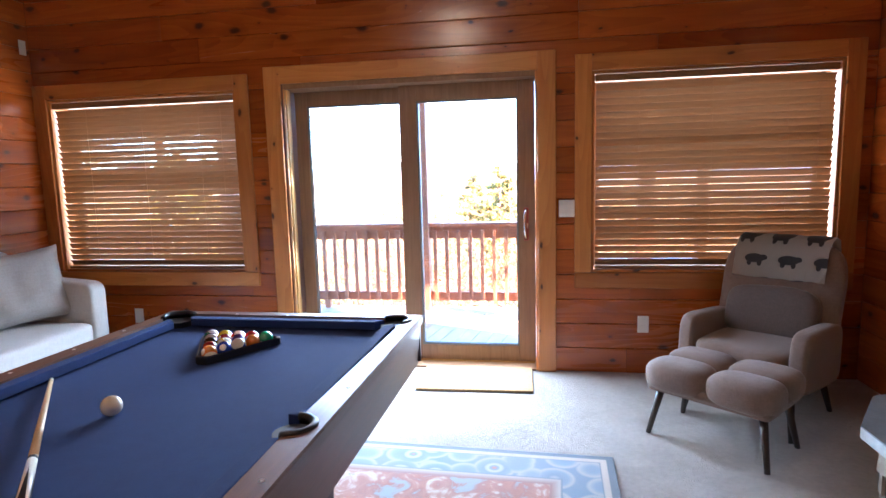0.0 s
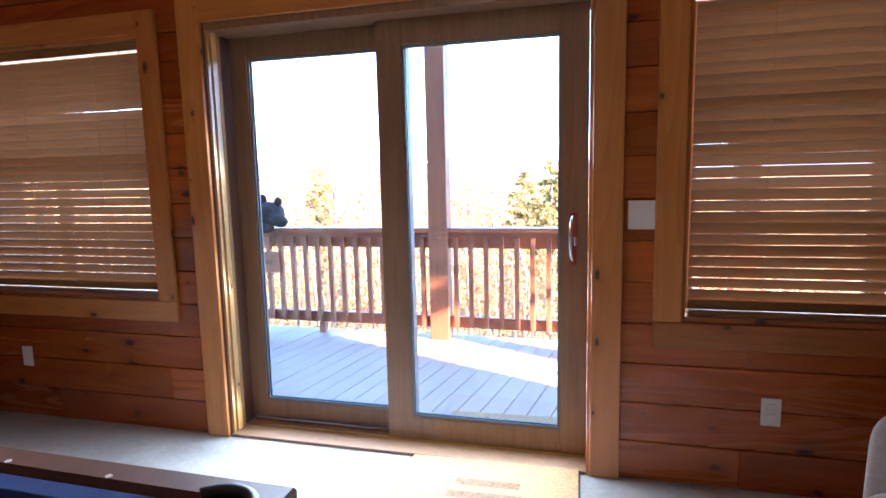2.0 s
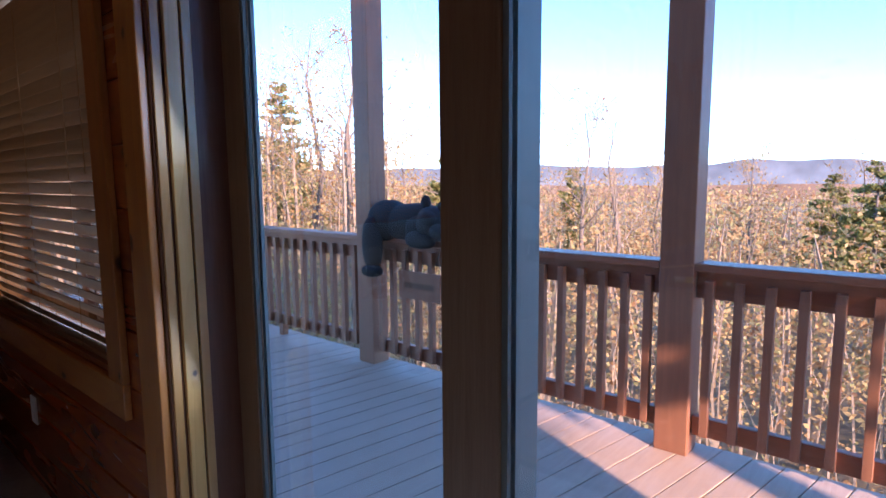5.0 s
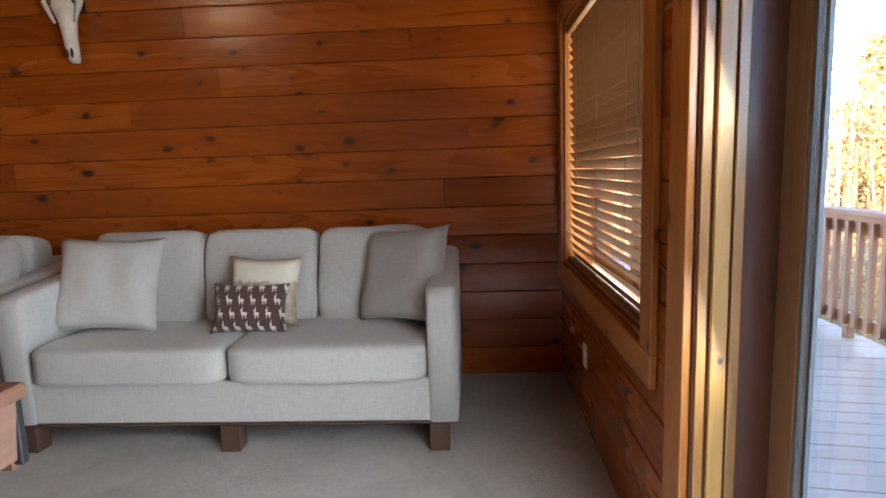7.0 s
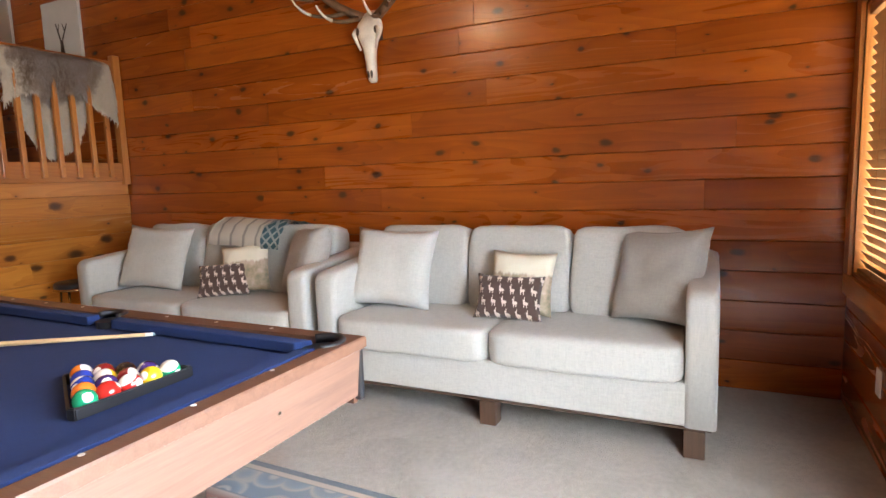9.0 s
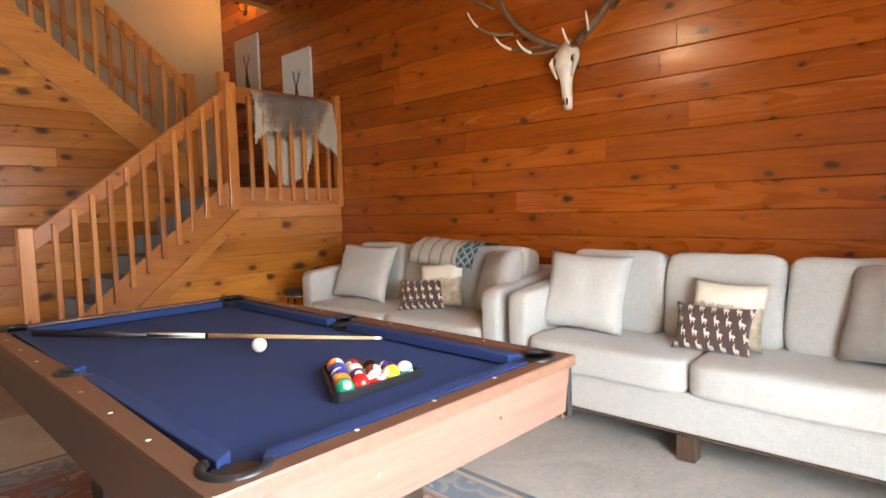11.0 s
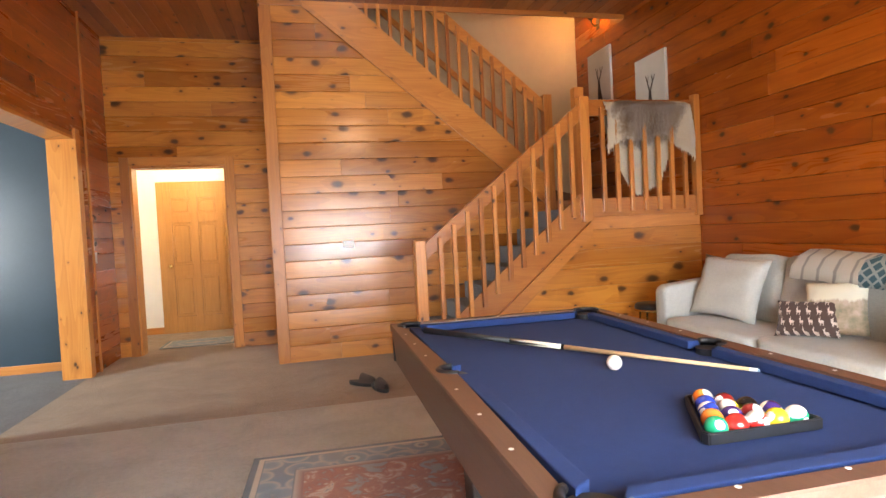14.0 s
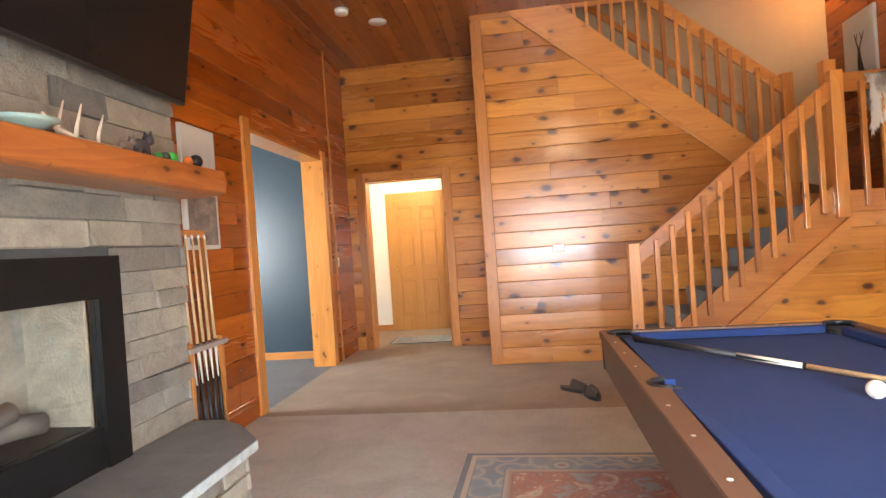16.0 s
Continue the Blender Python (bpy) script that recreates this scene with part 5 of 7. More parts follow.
for s in (1, -1):
    part("end_apron", prism([(s * (HL - 0.025), 0.776), (s * (HL - 0.005), 0.776), (s * (HL - 0.02), 0.625), (s * (HL - 0.04), 0.625)], "x", -HW + 0.03, HW - 0.03), TABLE_APRON_LIT, table, "wood-grain end apron, its light put into the paler colour")
    part("side_apron", prism([(s * (HW - 0.025), 0.776), (s * (HW - 0.005), 0.776), (s * (HW - 0.02), 0.60), (s * (HW - 0.04), 0.60)], "y", -HL + 0.03, HL - 0.03), TABLE_RAIL, table)
    for t in (1, -1):
        part("corner_strip", box(s * (HW - 0.032), s * (HW - 0.008), t * (HL - 0.032), t * (HL - 0.008), 0.61, 0.776, 0.005), BLACK, table, "black corner strip")
        part("leg", prism([(s * 0.36, 0.66), (s * 0.20, 0.66), (s * 0.24, 0.014), (s * 0.34, 0.014)], "y", t * 0.50, t * 0.66, 0.006), DARK_LEG, table, "dark tapered table leg")
        part("bolt", lathe([(0.005, 0), (0.005, 0.003)], 8), CHROME, table, at=pose(s * 0.22, t * (HL - 0.012), 0.71, -90 if t > 0 else 90))
part("cabinet_floor", box(-0.54, 0.54, -1.06, 1.06, 0.63, 0.66), BLACK, table)

FELT_Z = 0.7655
TM = pose(2.785, -2.755, 0, 0, 0, -0.9)


def ball_material(name, col, stripe):
    m, nt, bsdf = material(name)
    x, y, z = object_xyz(nt)
    base = col
    if stripe:
        band = calc(nt, "LESS_THAN", calc(nt, "ABSOLUTE", z), 0.0155)
        base = mixc(nt, band, (0.8, 0.77, 0.68), col)
    spot = calc(nt, "MAXIMUM", calc(nt, "GREATER_THAN", x, 0.0255), calc(nt, "LESS_THAN", x, -0.0255))
    out = mixc(nt, spot, base if not isinstance(base, tuple) else base, (0.82, 0.79, 0.72))
    nt.links.new(out, bsdf.inputs["Base Color"])
    bsdf.inputs["Roughness"].default_value = 0.08
    bsdf.inputs["Coat Weight"].default_value = 0.6
    return m


COLS = {"yellow": (0.85, 0.60, 0.03), "blue": (0.02, 0.05, 0.35), "red": (0.62, 0.025, 0.02), "purple": (0.06, 0.03, 0.16), "orange": (0.80, 0.22, 0.03), "green": (0.01, 0.30, 0.14), "maroon": (0.25, 0.02, 0.02), "black": (0.01, 0.01, 0.01)}
rack_rows = [["green", "red", "red_s", "yellow", "green_s"], ["orange", "purple", "maroon_s", "purple_s"], ["blue_s", "yellow_s", "black"], ["blue", "maroon"], ["orange_s"]]
b1 = TM.inverted() @ Vector((2.849, -2.0, 0))
b2 = TM.inverted() @ Vector((2.617, -1.974, 0))
rcx, r_ = (b1.x + b2.x) / 2, 0.0286
mats = {}
balls_base_y = (b1.y + b2.y) / 2
for k, row in enumerate(rack_rows):
    for i, nm in enumerate(row):
        if nm not in mats:
            mats[nm] = ball_material("ball_" + nm, COLS[nm.split("_")[0]], nm.endswith("_s"))
        c = nm.split("_")[0]
        x = rcx + (i - (len(row) - 1) / 2) * -2.02 * r_
        y = balls_base_y - k * 1.76 * r_
        ob = part("billiard_ball", ball(r_, 20), mats[nm], None, smooth=True)
        ob.matrix_basis = TM @ pose(x, y, FELT_Z + r_, rng.uniform(-70, 70), rng.uniform(-40, 40), rng.uniform(0, 360))
        tagged(ob, f"glossy {'white ball with ' + c + ' stripe' if nm.endswith('_s') else c + ' ball'} in the rack", "billiard ball", "billiard balls")
cb = part("cue_ball", ball(r_, 24), plain("ivory_ball", (0.82, 0.76, 0.64), 0.1, vary=0.02, bumpy=0.0, coat=0.5), None, smooth=True)
cb.matrix_basis = pose(2.727, -2.667, FELT_Z + r_)
tagged(cb, "glossy ivory cue ball on the felt", "billiard ball", "billiard balls")


def rack_frame():
    hw = 5 * r_ + 0.018
    top, low = balls_base_y + r_ + 0.006, balls_base_y - 4 * 1.76 * r_ - r_ - 0.022
    out = [(rcx - hw, top), (rcx + hw, top), (rcx + hw + 0.006, top - 0.022), (rcx + 0.022, low), (rcx - 0.022, low), (rcx - hw - 0.006, top - 0.022)]
    cxm, cym = rcx, (top * 2 + low) / 3
    inn = [(cxm + (x - cxm) * 0.93, cym + (y - cym) * 0.93) for x, y in out]
    bm = bmesh.new()
    n = len(out)
    vs = [[bm.verts.new((*p, z)) for p in ring] for ring, z in ((out, FELT_Z + 0.0005), (out, FELT_Z + 0.03), (inn, FELT_Z + 0.03), (inn, FELT_Z + 0.0005))]
    for a, b in zip(vs, vs[1:] + vs[:1]):
        for k in range(n):
            bm.faces.new((a[k], a[(k + 1) % n], b[(k + 1) % n], b[k]))
    bmesh.ops.bevel(bm, geom=bm.edges[:], offset=0.003, segments=2, affect="EDGES")
    return bm


ob = part("ball_rack", rack_frame(), BLACK, None)
ob.matrix_basis = TM
tagged(ob, "black plastic triangle rack round the balls", "ball rack")


def cue(m, length, label):
    c = empty("cue_stick", m, label, "cue", "pool cues")
    L = length
    part("butt", tube([(0, 0, 0), (0, 0, L * 0.33)], [0.0145, 0.0125], 12), BLACK, c, "black wrapped butt", smooth=True)
    part("forearm", tube([(0, 0, L * 0.33), (0, 0, L * 0.5)], [0.0125, 0.0105], 12), plain("cue_white", (0.72, 0.66, 0.54), 0.3), c, smooth=True)
    pts = bmesh.new()
    for a in range(4):
        w = Vector((math.cos(a * math.pi / 2), math.sin(a * math.pi / 2), 0))
        q = Vector((-w.y, w.x, 0))
        vs = [pts.verts.new(w * 0.0128 + q * 0.007 + Vector((0, 0, L * 0.33))), pts.verts.new(w * 0.0128 - q * 0.007 + Vector((0, 0, L * 0.33))), pts.verts.new(w * 0.0116 + Vector((0, 0, L * 0.46)))]
        pts.faces.new(vs)
    bmesh.ops.solidify(pts, geom=pts.faces[:], thickness=0.001)
    part("inlay", pts, BLACK, c)
    part("joint", tube([(0, 0, L * 0.497), (0, 0, L * 0.506)], [0.0109, 0.0109], 12), BLACK_METAL, c)
    part("shaft", tube([(0, 0, L * 0.506), (0, 0, L * 0.978)], [0.0103, 0.0066], 12), plain("maple", (0.62, 0.42, 0.22), 0.35, vary=0.1), c, "pale maple shaft", smooth=True)
    part("ferrule", tube([(0, 0, L * 0.978), (0, 0, L * 0.995)], [0.0067, 0.0066], 12), WHITE, c)
    part("tip", tube([(0, 0, L * 0.995), (0, 0, L)], [0.0066, 0.005], 12), plain("tip_blue", (0.25, 0.33, 0.45), 0.9), c)
    return c


def along(a, b):
    a, b = Vector(a), Vector(b)
    return Matrix.Translation(a) @ (b - a).to_track_quat("Z", "Y").to_matrix().to_4x4(), (b - a).length


m, L = along((3.255, -3.52, 0.823), (2.312, -2.436, 0.7735))
cue(m, L, "two-piece pool cue with black butt lying across the table")

# ---- rug, mats, slippers ----
rug = part("area_rug", box(-1.23, 1.23, -1.53, 1.53, 0.0, 0.012, 0.004), rug_material("persian_rug", 1.23, 1.53), None, at=pose(2.985, -2.755, 0.001, 0, 0, -1.9))
tagged(rug, "faded blue and red patterned rug under the table", "rug")
mat = empty("door_mat", pose(3.48, -0.235, 0.001, 0, 0, 1.5), "tan coir mat in front of the sliding door", "door mat")
part("mat_top", box(-0.385, 0.385, -0.225, 0.225, 0.003, 0.018, 0.004), COIR, mat)
part("backing", box(-0.39, 0.39, -0.23, 0.23, 0.0, 0.004), BLACK, mat)
bars = bmesh.new()
for k in range(2):
    add_box(bars, -0.16 + 0.02 * k, 0.16 - 0.02 * k, -0.10 + k * 0.1, -0.05 + k * 0.1, 0.018, 0.0188)
part("faded_lettering", bars, plain("mat_print", (0.2, 0.12, 0.06), 0.95, vary=0.4, scale=60.0), mat)


def slipper(m):
    s = empty("slipper", m, "dark grey slip-on house slipper on the carpet", "slipper", "pair of slippers")
    pts = [(math.cos(a) * (0.047 if math.sin(a) > 0 else 0.04), math.sin(a) * 0.13) for a in [k * math.pi / 9 for k in range(18)]]
    part("sole", prism(pts, "z", 0.0, 0.022, 0.003), BLACK, s)
    up = bmesh.new()
    rows = []
    for j in range(7):
        y = 0.0 + 0.12 * j / 6
        w = 0.047 * math.sqrt(max(0.02, 1 - (y / 0.13) ** 2))
        rows.append([up.verts.new((w * math.cos(a), y, 0.02 + (0.052 - 0.16 * y) * math.sin(a))) for a in [k * math.pi / 8 for k in range(9)]])
    for a, b in zip(rows, rows[1:]):
        for k in range(8):
            up.faces.new((a[k], a[k + 1], b[k + 1], b[k]))
    bmesh.ops.solidify(up, geom=up.faces[:], thickness=0.004)
    part("upper", up, TAUPE_DARK, s, smooth=True)
    return s


slipper(pose(3.39, -5.74, 0.004, 0, 0, 48) @ Matrix.Diagonal((1.1, 1.08, 1.5, 1)))
slipper(pose(3.265, -5.535, 0.004, 0, 0, 18) @ Matrix.Diagonal((1.1, 1.08, 1.5, 1)))


# ---- sofas ----
def sofa_arm(y0, y1, r=0.024):
    """A padded arm: level sides, a rounded front corner, all its edges softened."""
    prof = [(1.0, 0.142)] + arc(0.935, 0.70, 0.068, 0, 82, 7) + [(0.80, 0.780), (0.60, 0.797), (0.35, 0.82), (0.10, 0.83), (0.085, 0.815), (0.085, 0.142)]
    sgn = 1 if y1 > y0 else -1
    cx, cz = 0.55, 0.47
    bm = bmesh.new()
    rings = []
    for y, inset in ((y0, r), (y0 + sgn * r * 0.3, r * 0.3), (y0 + sgn * r, 0.0), (y1 - sgn * r, 0.0), (y1 - sgn * r * 0.3, r * 0.3), (y1, r)):
        rings.append([bm.verts.new((cx + (x - cx) * (1 - inset / 0.45), y, cz + (z - cz) * (1 - inset / 0.33) if z > 0.2 else z)) for x, z in prof])
    n = len(prof)
    for p, q in zip(rings, rings[1:]):
        for k in range(n):
            bm.faces.new((p[k], p[(k + 1) % n], q[(k + 1) % n], q[k]))
    bm.faces.new(rings[0])
    bm.faces.new(rings[-1])
    return bm


def sofa(cy, label):
    s = empty("sofa", pose(0, cy, 0), label, "sofa", "grey sofas along the wall")
    h = 1.075
    part("base", box(0.12, 0.985, -h + 0.10, h - 0.10, 0.14, 0.345, 0.012), FABRIC, s)
    part("plinth", box(0.11, 0.99, -h + 0.02, h - 0.02, 0.13, 0.14, 0.003), SOFA_LEG, s, "dark wood base rail")
    part("back", box(0.08, 0.30, -h + 0.02, h - 0.02, 0.14, 0.84, 0.03), FABRIC, s)
    for t in (1, -1):
        part("arm", sofa_arm(t * (h - 0.135), t * h), FABRIC, s, smooth=True)
        part("seat_cushion", pad(0.80, h - 0.134, 0.185, 10.0, 12, 0.005, t + cy, m=Matrix.Translation((0.635, t * (h - 0.137) / 2, 0.425))), FABRIC, s, smooth=True)
    wid = (2 * h - 0.28) / 3
    for k in (-1, 0, 1):
        mm = pose(0.40, k * wid, 0.73, 0, -11, 0)
        part("back_cushion", pad(0.20, wid - 0.006, 0.52, 8.5, 10, 0.012, k * 3 + cy, m=mm), FABRIC, s, smooth=True)
    for fy in (-h + 0.09, 0.0, h - 0.09):
        for fx in (0.15, 0.955):
            part("foot", prism([(fx - 0.045, fy - 0.045), (fx + 0.045, fy - 0.045), (fx + 0.045, fy + 0.045), (fx - 0.045, fy + 0.045)], "z", 0.002, 0.131, 0.004), SOFA_LEG, s, "square dark wood foot")
    return s


sofa(-1.698, "light grey linen sofa with dark wood feet near the window")
sofa(-3.925, "light grey linen sofa with dark wood feet by the stairs")


def throw_pillow(w, h, d, m, mat, label, seed):
    p = part("throw_pillow", pillow(w, h, d, seed), mat, None, smooth=True)
    p.matrix_basis = m
    return tagged(p, label, "pillow", "throw pillows")


def lean(x, y, z, back, turn, roll=0):
    """Stands a pillow facing +x, leaning back, turned about the vertical."""
    return Matrix.Translation((x, y, z)) @ pose(0, 0, 0, 0, 0, 90 + turn) @ pose(0, 0, 0, back, 0, 0) @ pose(0, 0, 0, 0, roll, 0)


def landscape_material():
    """Cream cloth with a faded hilly wildlife scene across its lower half."""
    m, nt, bsdf = material("landscape_print")
    x, y, z = object_xyz(nt)
    co = combine(nt, x, y, z)
    hill = calc(nt, "ADD", z, calc(nt, "MULTIPLY", calc(nt, "SUBTRACT", noise_of(nt, combine(nt, x, 0.0, 0.0), 14.0, 5.0, 0.7), 0.5), 0.16))
    tint = ramp(nt, noise_of(nt, co, 16.0, 4.0, 0.6), [(0.35, (0.16, 0.15, 0.08)), (0.5, (0.34, 0.25, 0.16)), (0.65, (0.50, 0.36, 0.29))])
    mask = ramp(nt, calc(nt, "ADD", calc(nt, "MULTIPLY", hill, 4.0), 0.5), [(0.62, (0.8, 0.8, 0.8)), (0.68, (0, 0, 0))])
    nt.links.new(mixc(nt, mask, (0.72, 0.68, 0.55), tint), bsdf.inputs["Base Color"])
    bsdf.inputs["Roughness"].default_value = 0.9
    bump(nt, bsdf, noise_of(nt, co, 300.0, 2.0), 0.3, 0.003)
    return m


LANDSCAPE = landscape_material()
for cy, sd in ((-1.698, 1.0), (-3.925, 5.0)):
    throw_pillow(0.54 if cy > -3 else 0.62, 0.50, 0.145, lean(0.66, cy - (0.73 if cy > -3 else 0.62), 0.755, -20, 8, 3), FABRIC_LIGHT, "large pale linen square pillow", sd)
    throw_pillow(0.52, 0.50, 0.19, lean(0.62, cy + 0.80, 0.765, -20, -34, -5), FABRIC_DARK, "large grey linen square pillow beside the arm", sd + 1)
throw_pillow(0.38, 0.36, 0.13, lean(0.63, -1.62, 0.695, -18, 0, 2), LANDSCAPE, "cream pillow with a dark wildlife print", 3.0)
throw_pillow(0.39, 0.255, 0.12, lean(0.735, -1.66, 0.63, -22, 2, 1), DEER_PRINT, "dark brown lumbar pillow with small deer", 4.0)
throw_pillow(0.38, 0.36, 0.13, lean(0.63, -3.66, 0.70, -18, 14, -8), LANDSCAPE, "cream pillow with a faded pink and brown print", 7.0)
throw_pillow(0.40, 0.25, 0.12, lean(0.735, -3.77, 0.63, -24, 16, -6), DEER_PRINT, "dark brown lumbar pillow with small deer", 8.0)


def throw(cy):
    """A folded striped throw laid over the sofa's back cushion."""
    bm = bmesh.new()
    path = [(0.612, 0.865), (0.598, 0.94), (0.545, 1.015), (0.45, 1.05), (0.35, 1.045), (0.25, 1.015), (0.17, 0.95), (0.15, 0.86)]
    n = 20
    rows = []
    for i in range(n + 1):
        u = i / n
        y = -0.37 + 0.66 * u
        rows.append([bm.verts.new((x - 0.01 + 0.016 * noise.noise(Vector((u * 6, k, 2))), y + 0.05 * (k / 7), z + 0.012 * noise.noise(Vector((u * 7, k * 0.8, 7))) - 0.03 * u)) for k, (x, z) in enumerate(path)])
    for a, b in zip(rows, rows[1:]):
        for k in range(len(path) - 1):
            bm.faces.new((a[k], a[k + 1], b[k + 1], b[k]))
    bmesh.ops.solidify(bm, geom=bm.faces[:], thickness=-0.022)
    return bm


ob = part("throw_blanket", throw(0), STRIPES, None, smooth=True, at=pose(0.0, -3.67, 0.0))
tagged(ob, "cream striped knit throw with a teal end over the sofa back", "blanket")

st = empty("side_stool", pose(0.85, -5.27, 0.003), "small round stool with brass legs beside the sofa", "stool")
part("seat", lathe([(0.13, 0.50), (0.15, 0.515), (0.15, 0.55), (0.14, 0.565), (0.05, 0.57)], 24), BLACK, st, smooth=True)
part("seat_band", lathe([(0.153, 0.505), (0.153, 0.522)], 24), BRASS, st, "brass band", smooth=True)
for k in range(4):
    a = k * math.pi / 2 + 0.6
    part("leg", tube([(0.11 * math.cos(a), 0.11 * math.sin(a), 0.51), (0.16 * math.cos(a), 0.16 * math.sin(a), 0.002)], [0.010, 0.008], 8), BRASS, st, smooth=True)


# ---- elk skull ----
def tine(points, r0, r1, parent, tip=0.3):
    """A curved tine in brown with a pale end."""
    n = 9
    P = [Vector(p) for p in points]

    def at(t):
        q = P[:]
        while len(q) > 1:
            q = [a.lerp(b, t) for a, b in zip(q, q[1:])]
        return q[0]
    pts = [at(k / n) for k in range(n + 1)]
    rad = [r0 + (r1 - r0) * k / n for k in range(n + 1)]
    cutk = n - max(1, round(n * tip)) if tip else n
    t = part("antler_tine", tube(pts[: cutk + 1], rad[: cutk + 1], 10), ANTLER, parent, smooth=True)
    if tip:
        part("pale_tip", tube(pts[cutk:], rad[cutk:], 10), ANTLER_TIP, t, smooth=True)


sk = empty("elk_skull", pose(0.0, -2.865, 0.0), "bleached elk skull with brown antlers mounted on pine", "skull mount")
bm = bmesh.new()
rings = []
prof = [(1.982, 0.024, 0.072, 0.020), (2.0, 0.034, 0.08, 0.032), (2.06, 0.037, 0.09, 0.040), (2.13, 0.038, 0.098, 0.046), (2.20, 0.046, 0.102, 0.052), (2.255, 0.066, 0.104, 0.058), (2.30, 0.090, 0.10, 0.06), (2.345, 0.104, 0.095, 0.062), (2.38, 0.096, 0.085, 0.060), (2.42, 0.074, 0.072, 0.052), (2.455, 0.055, 0.06, 0.04), (2.475, 0.03, 0.05, 0.026)]
for z, w, x, d in prof:
    rings.append([bm.verts.new((x + d * math.sin(a), w * math.cos(a) * (1 + 0.06 * math.sin(3 * a)), z)) for a in [k * 2 * math.pi / 16 for k in range(16)]])
for a, b in zip(rings, rings[1:]):
    for k in range(16):
        bm.faces.new((a[k], a[(k + 1) % 16], b[(k + 1) % 16], b[k]))
bm.faces.new(rings[0]), bm.faces.new(rings[-1])
part("cranium", bm, BONE, sk, "bleached bone", smooth=True)
for s in (1, -1):
    # no real hollow: a solid lump coloured like the shade in the eye socket
    part("eye_socket", ball(0.024, 12, m=Matrix.Translation((0.136, s * 0.074, 2.325)) @ Matrix.Diagonal((0.7, 0.75, 1.15, 1))), plain("socket_shade", (0.08, 0.05, 0.03), 0.8), sk, smooth=True)
    part("cheek_ridge", tube([(0.14, s * 0.085, 2.345), (0.15, s * 0.10, 2.31), (0.14, s * 0.085, 2.26), (0.13, s * 0.06, 2.2)], [0.012, 0.016, 0.013, 0.008], 8), BONE, sk, smooth=True)
    # the nose hollow's shade is likewise the colour of a solid lump
    part("nasal_opening", ball(0.014, 10, m=Matrix.Translation((0.121, s * 0.013, 2.035)) @ Matrix.Diagonal((0.7, 0.6, 2.2, 1))), plain("nose_shade", (0.09, 0.06, 0.04), 0.8), sk, smooth=True)
    tine([(0.08, s * 0.06, 2.43), (0.16, s * 0.22, 2.50), (0.20, s * 0.48, 2.62), (0.22, s * 0.62, 2.95), (0.15, s * 0.58, 3.30)], 0.034, 0.012, sk, 0)
    tine([(0.10, s * 0.08, 2.43), (0.25, s * 0.14, 2.36), (0.38, s * 0.17, 2.34), (0.46, s * 0.18, 2.44)], 0.018, 0.006, sk, 0.45)
    tine([(0.13, s * 0.17, 2.47), (0.28, s * 0.28, 2.40), (0.40, s * 0.34, 2.40), (0.48, s * 0.36, 2.50)], 0.017, 0.006, sk, 0.4)
    tine([(0.19, s * 0.40, 2.58), (0.32, s * 0.52, 2.56), (0.42, s * 0.58, 2.60), (0.48, s * 0.60, 2.72)], 0.016, 0.006, sk, 0.35)
    tine([(0.21, s * 0.56, 2.80), (0.34, s * 0.72, 2.88), (0.42, s * 0.78, 3.02)], 0.015, 0.006, sk, 0.35)
    tine([(0.19, s * 0.60, 3.05), (0.28, s * 0.76, 3.22), (0.30, s * 0.80, 3.38)], 0.013, 0.005, sk, 0.35)
part("wall_plate", box(0.002, 0.045, -0.05, 0.05, 2.28, 2.42, 0.006), DARK_LEG, sk)

# ---- armchair and ottoman ----
FACE = math.degrees(math.atan2(-0.76, -0.65)) + 90
CHAIR = pose(5.165, -0.575, 0.001, 0, 0, FACE) @ Matrix.Diagonal((0.93, 0.93, 0.93, 1))
ch = empty("armchair", CHAIR, "taupe fabric wingless armchair with dark legs by the window", "armchair")
# local: faces -y, x to its side
part("seat", pad(0.53, 0.62, 0.17, 6.0, 10, 0.006, 1.0, m=Matrix.Translation((0, -0.06, 0.40))), TAUPE, ch, smooth=True)
part("seat_frame", box(-0.32, 0.32, -0.34, 0.30, 0.23, 0.345, 0.03), TAUPE, ch)
part("backrest", pad(0.70, 0.15, 0.80, 5.0, 12, 0.006, 2.0, m=pose(0, 0.27, 0.645, -14, 0, 0)), TAUPE, ch, smooth=True)
part("back_cushion", pad(0.54, 0.14, 0.34, 4.0, 10, 0.012, 3.0, m=pose(0, 0.15, 0.60, -14, 0, 0)), TAUPE_DARK, ch, "dark taupe lumbar cushion", smooth=True)
for s in (1, -1):
    part("arm", pad(0.11, 0.62, 0.36, 6.0, 10, 0.004, 5.0 + s, m=pose(s * 0.315, -0.02, 0.42, -4, 0, 0)), TAUPE, ch, smooth=True)
    part("leg", tube([(s * 0.27, -0.27, 0.25), (s * 0.31, -0.34, 0.0)], [0.024, 0.014], 10), DARK_LEG, ch, "dark tapered leg", smooth=True)
    part("leg", tube([(s * 0.27, 0.22, 0.25), (s * 0.31, 0.30, 0.0)], [0.024, 0.014], 10), DARK_LEG, ch, smooth=True)
bl = bmesh.new()
rows = []
path = [(0.0, 0.0), (0.0, 0.0), (0.152, 0.84), (0.178, 0.94), (0.205, 1.02), (0.26, 1.088), (0.33, 1.108), (0.40, 1.085), (0.445, 0.99), (0.44, 0.89)]
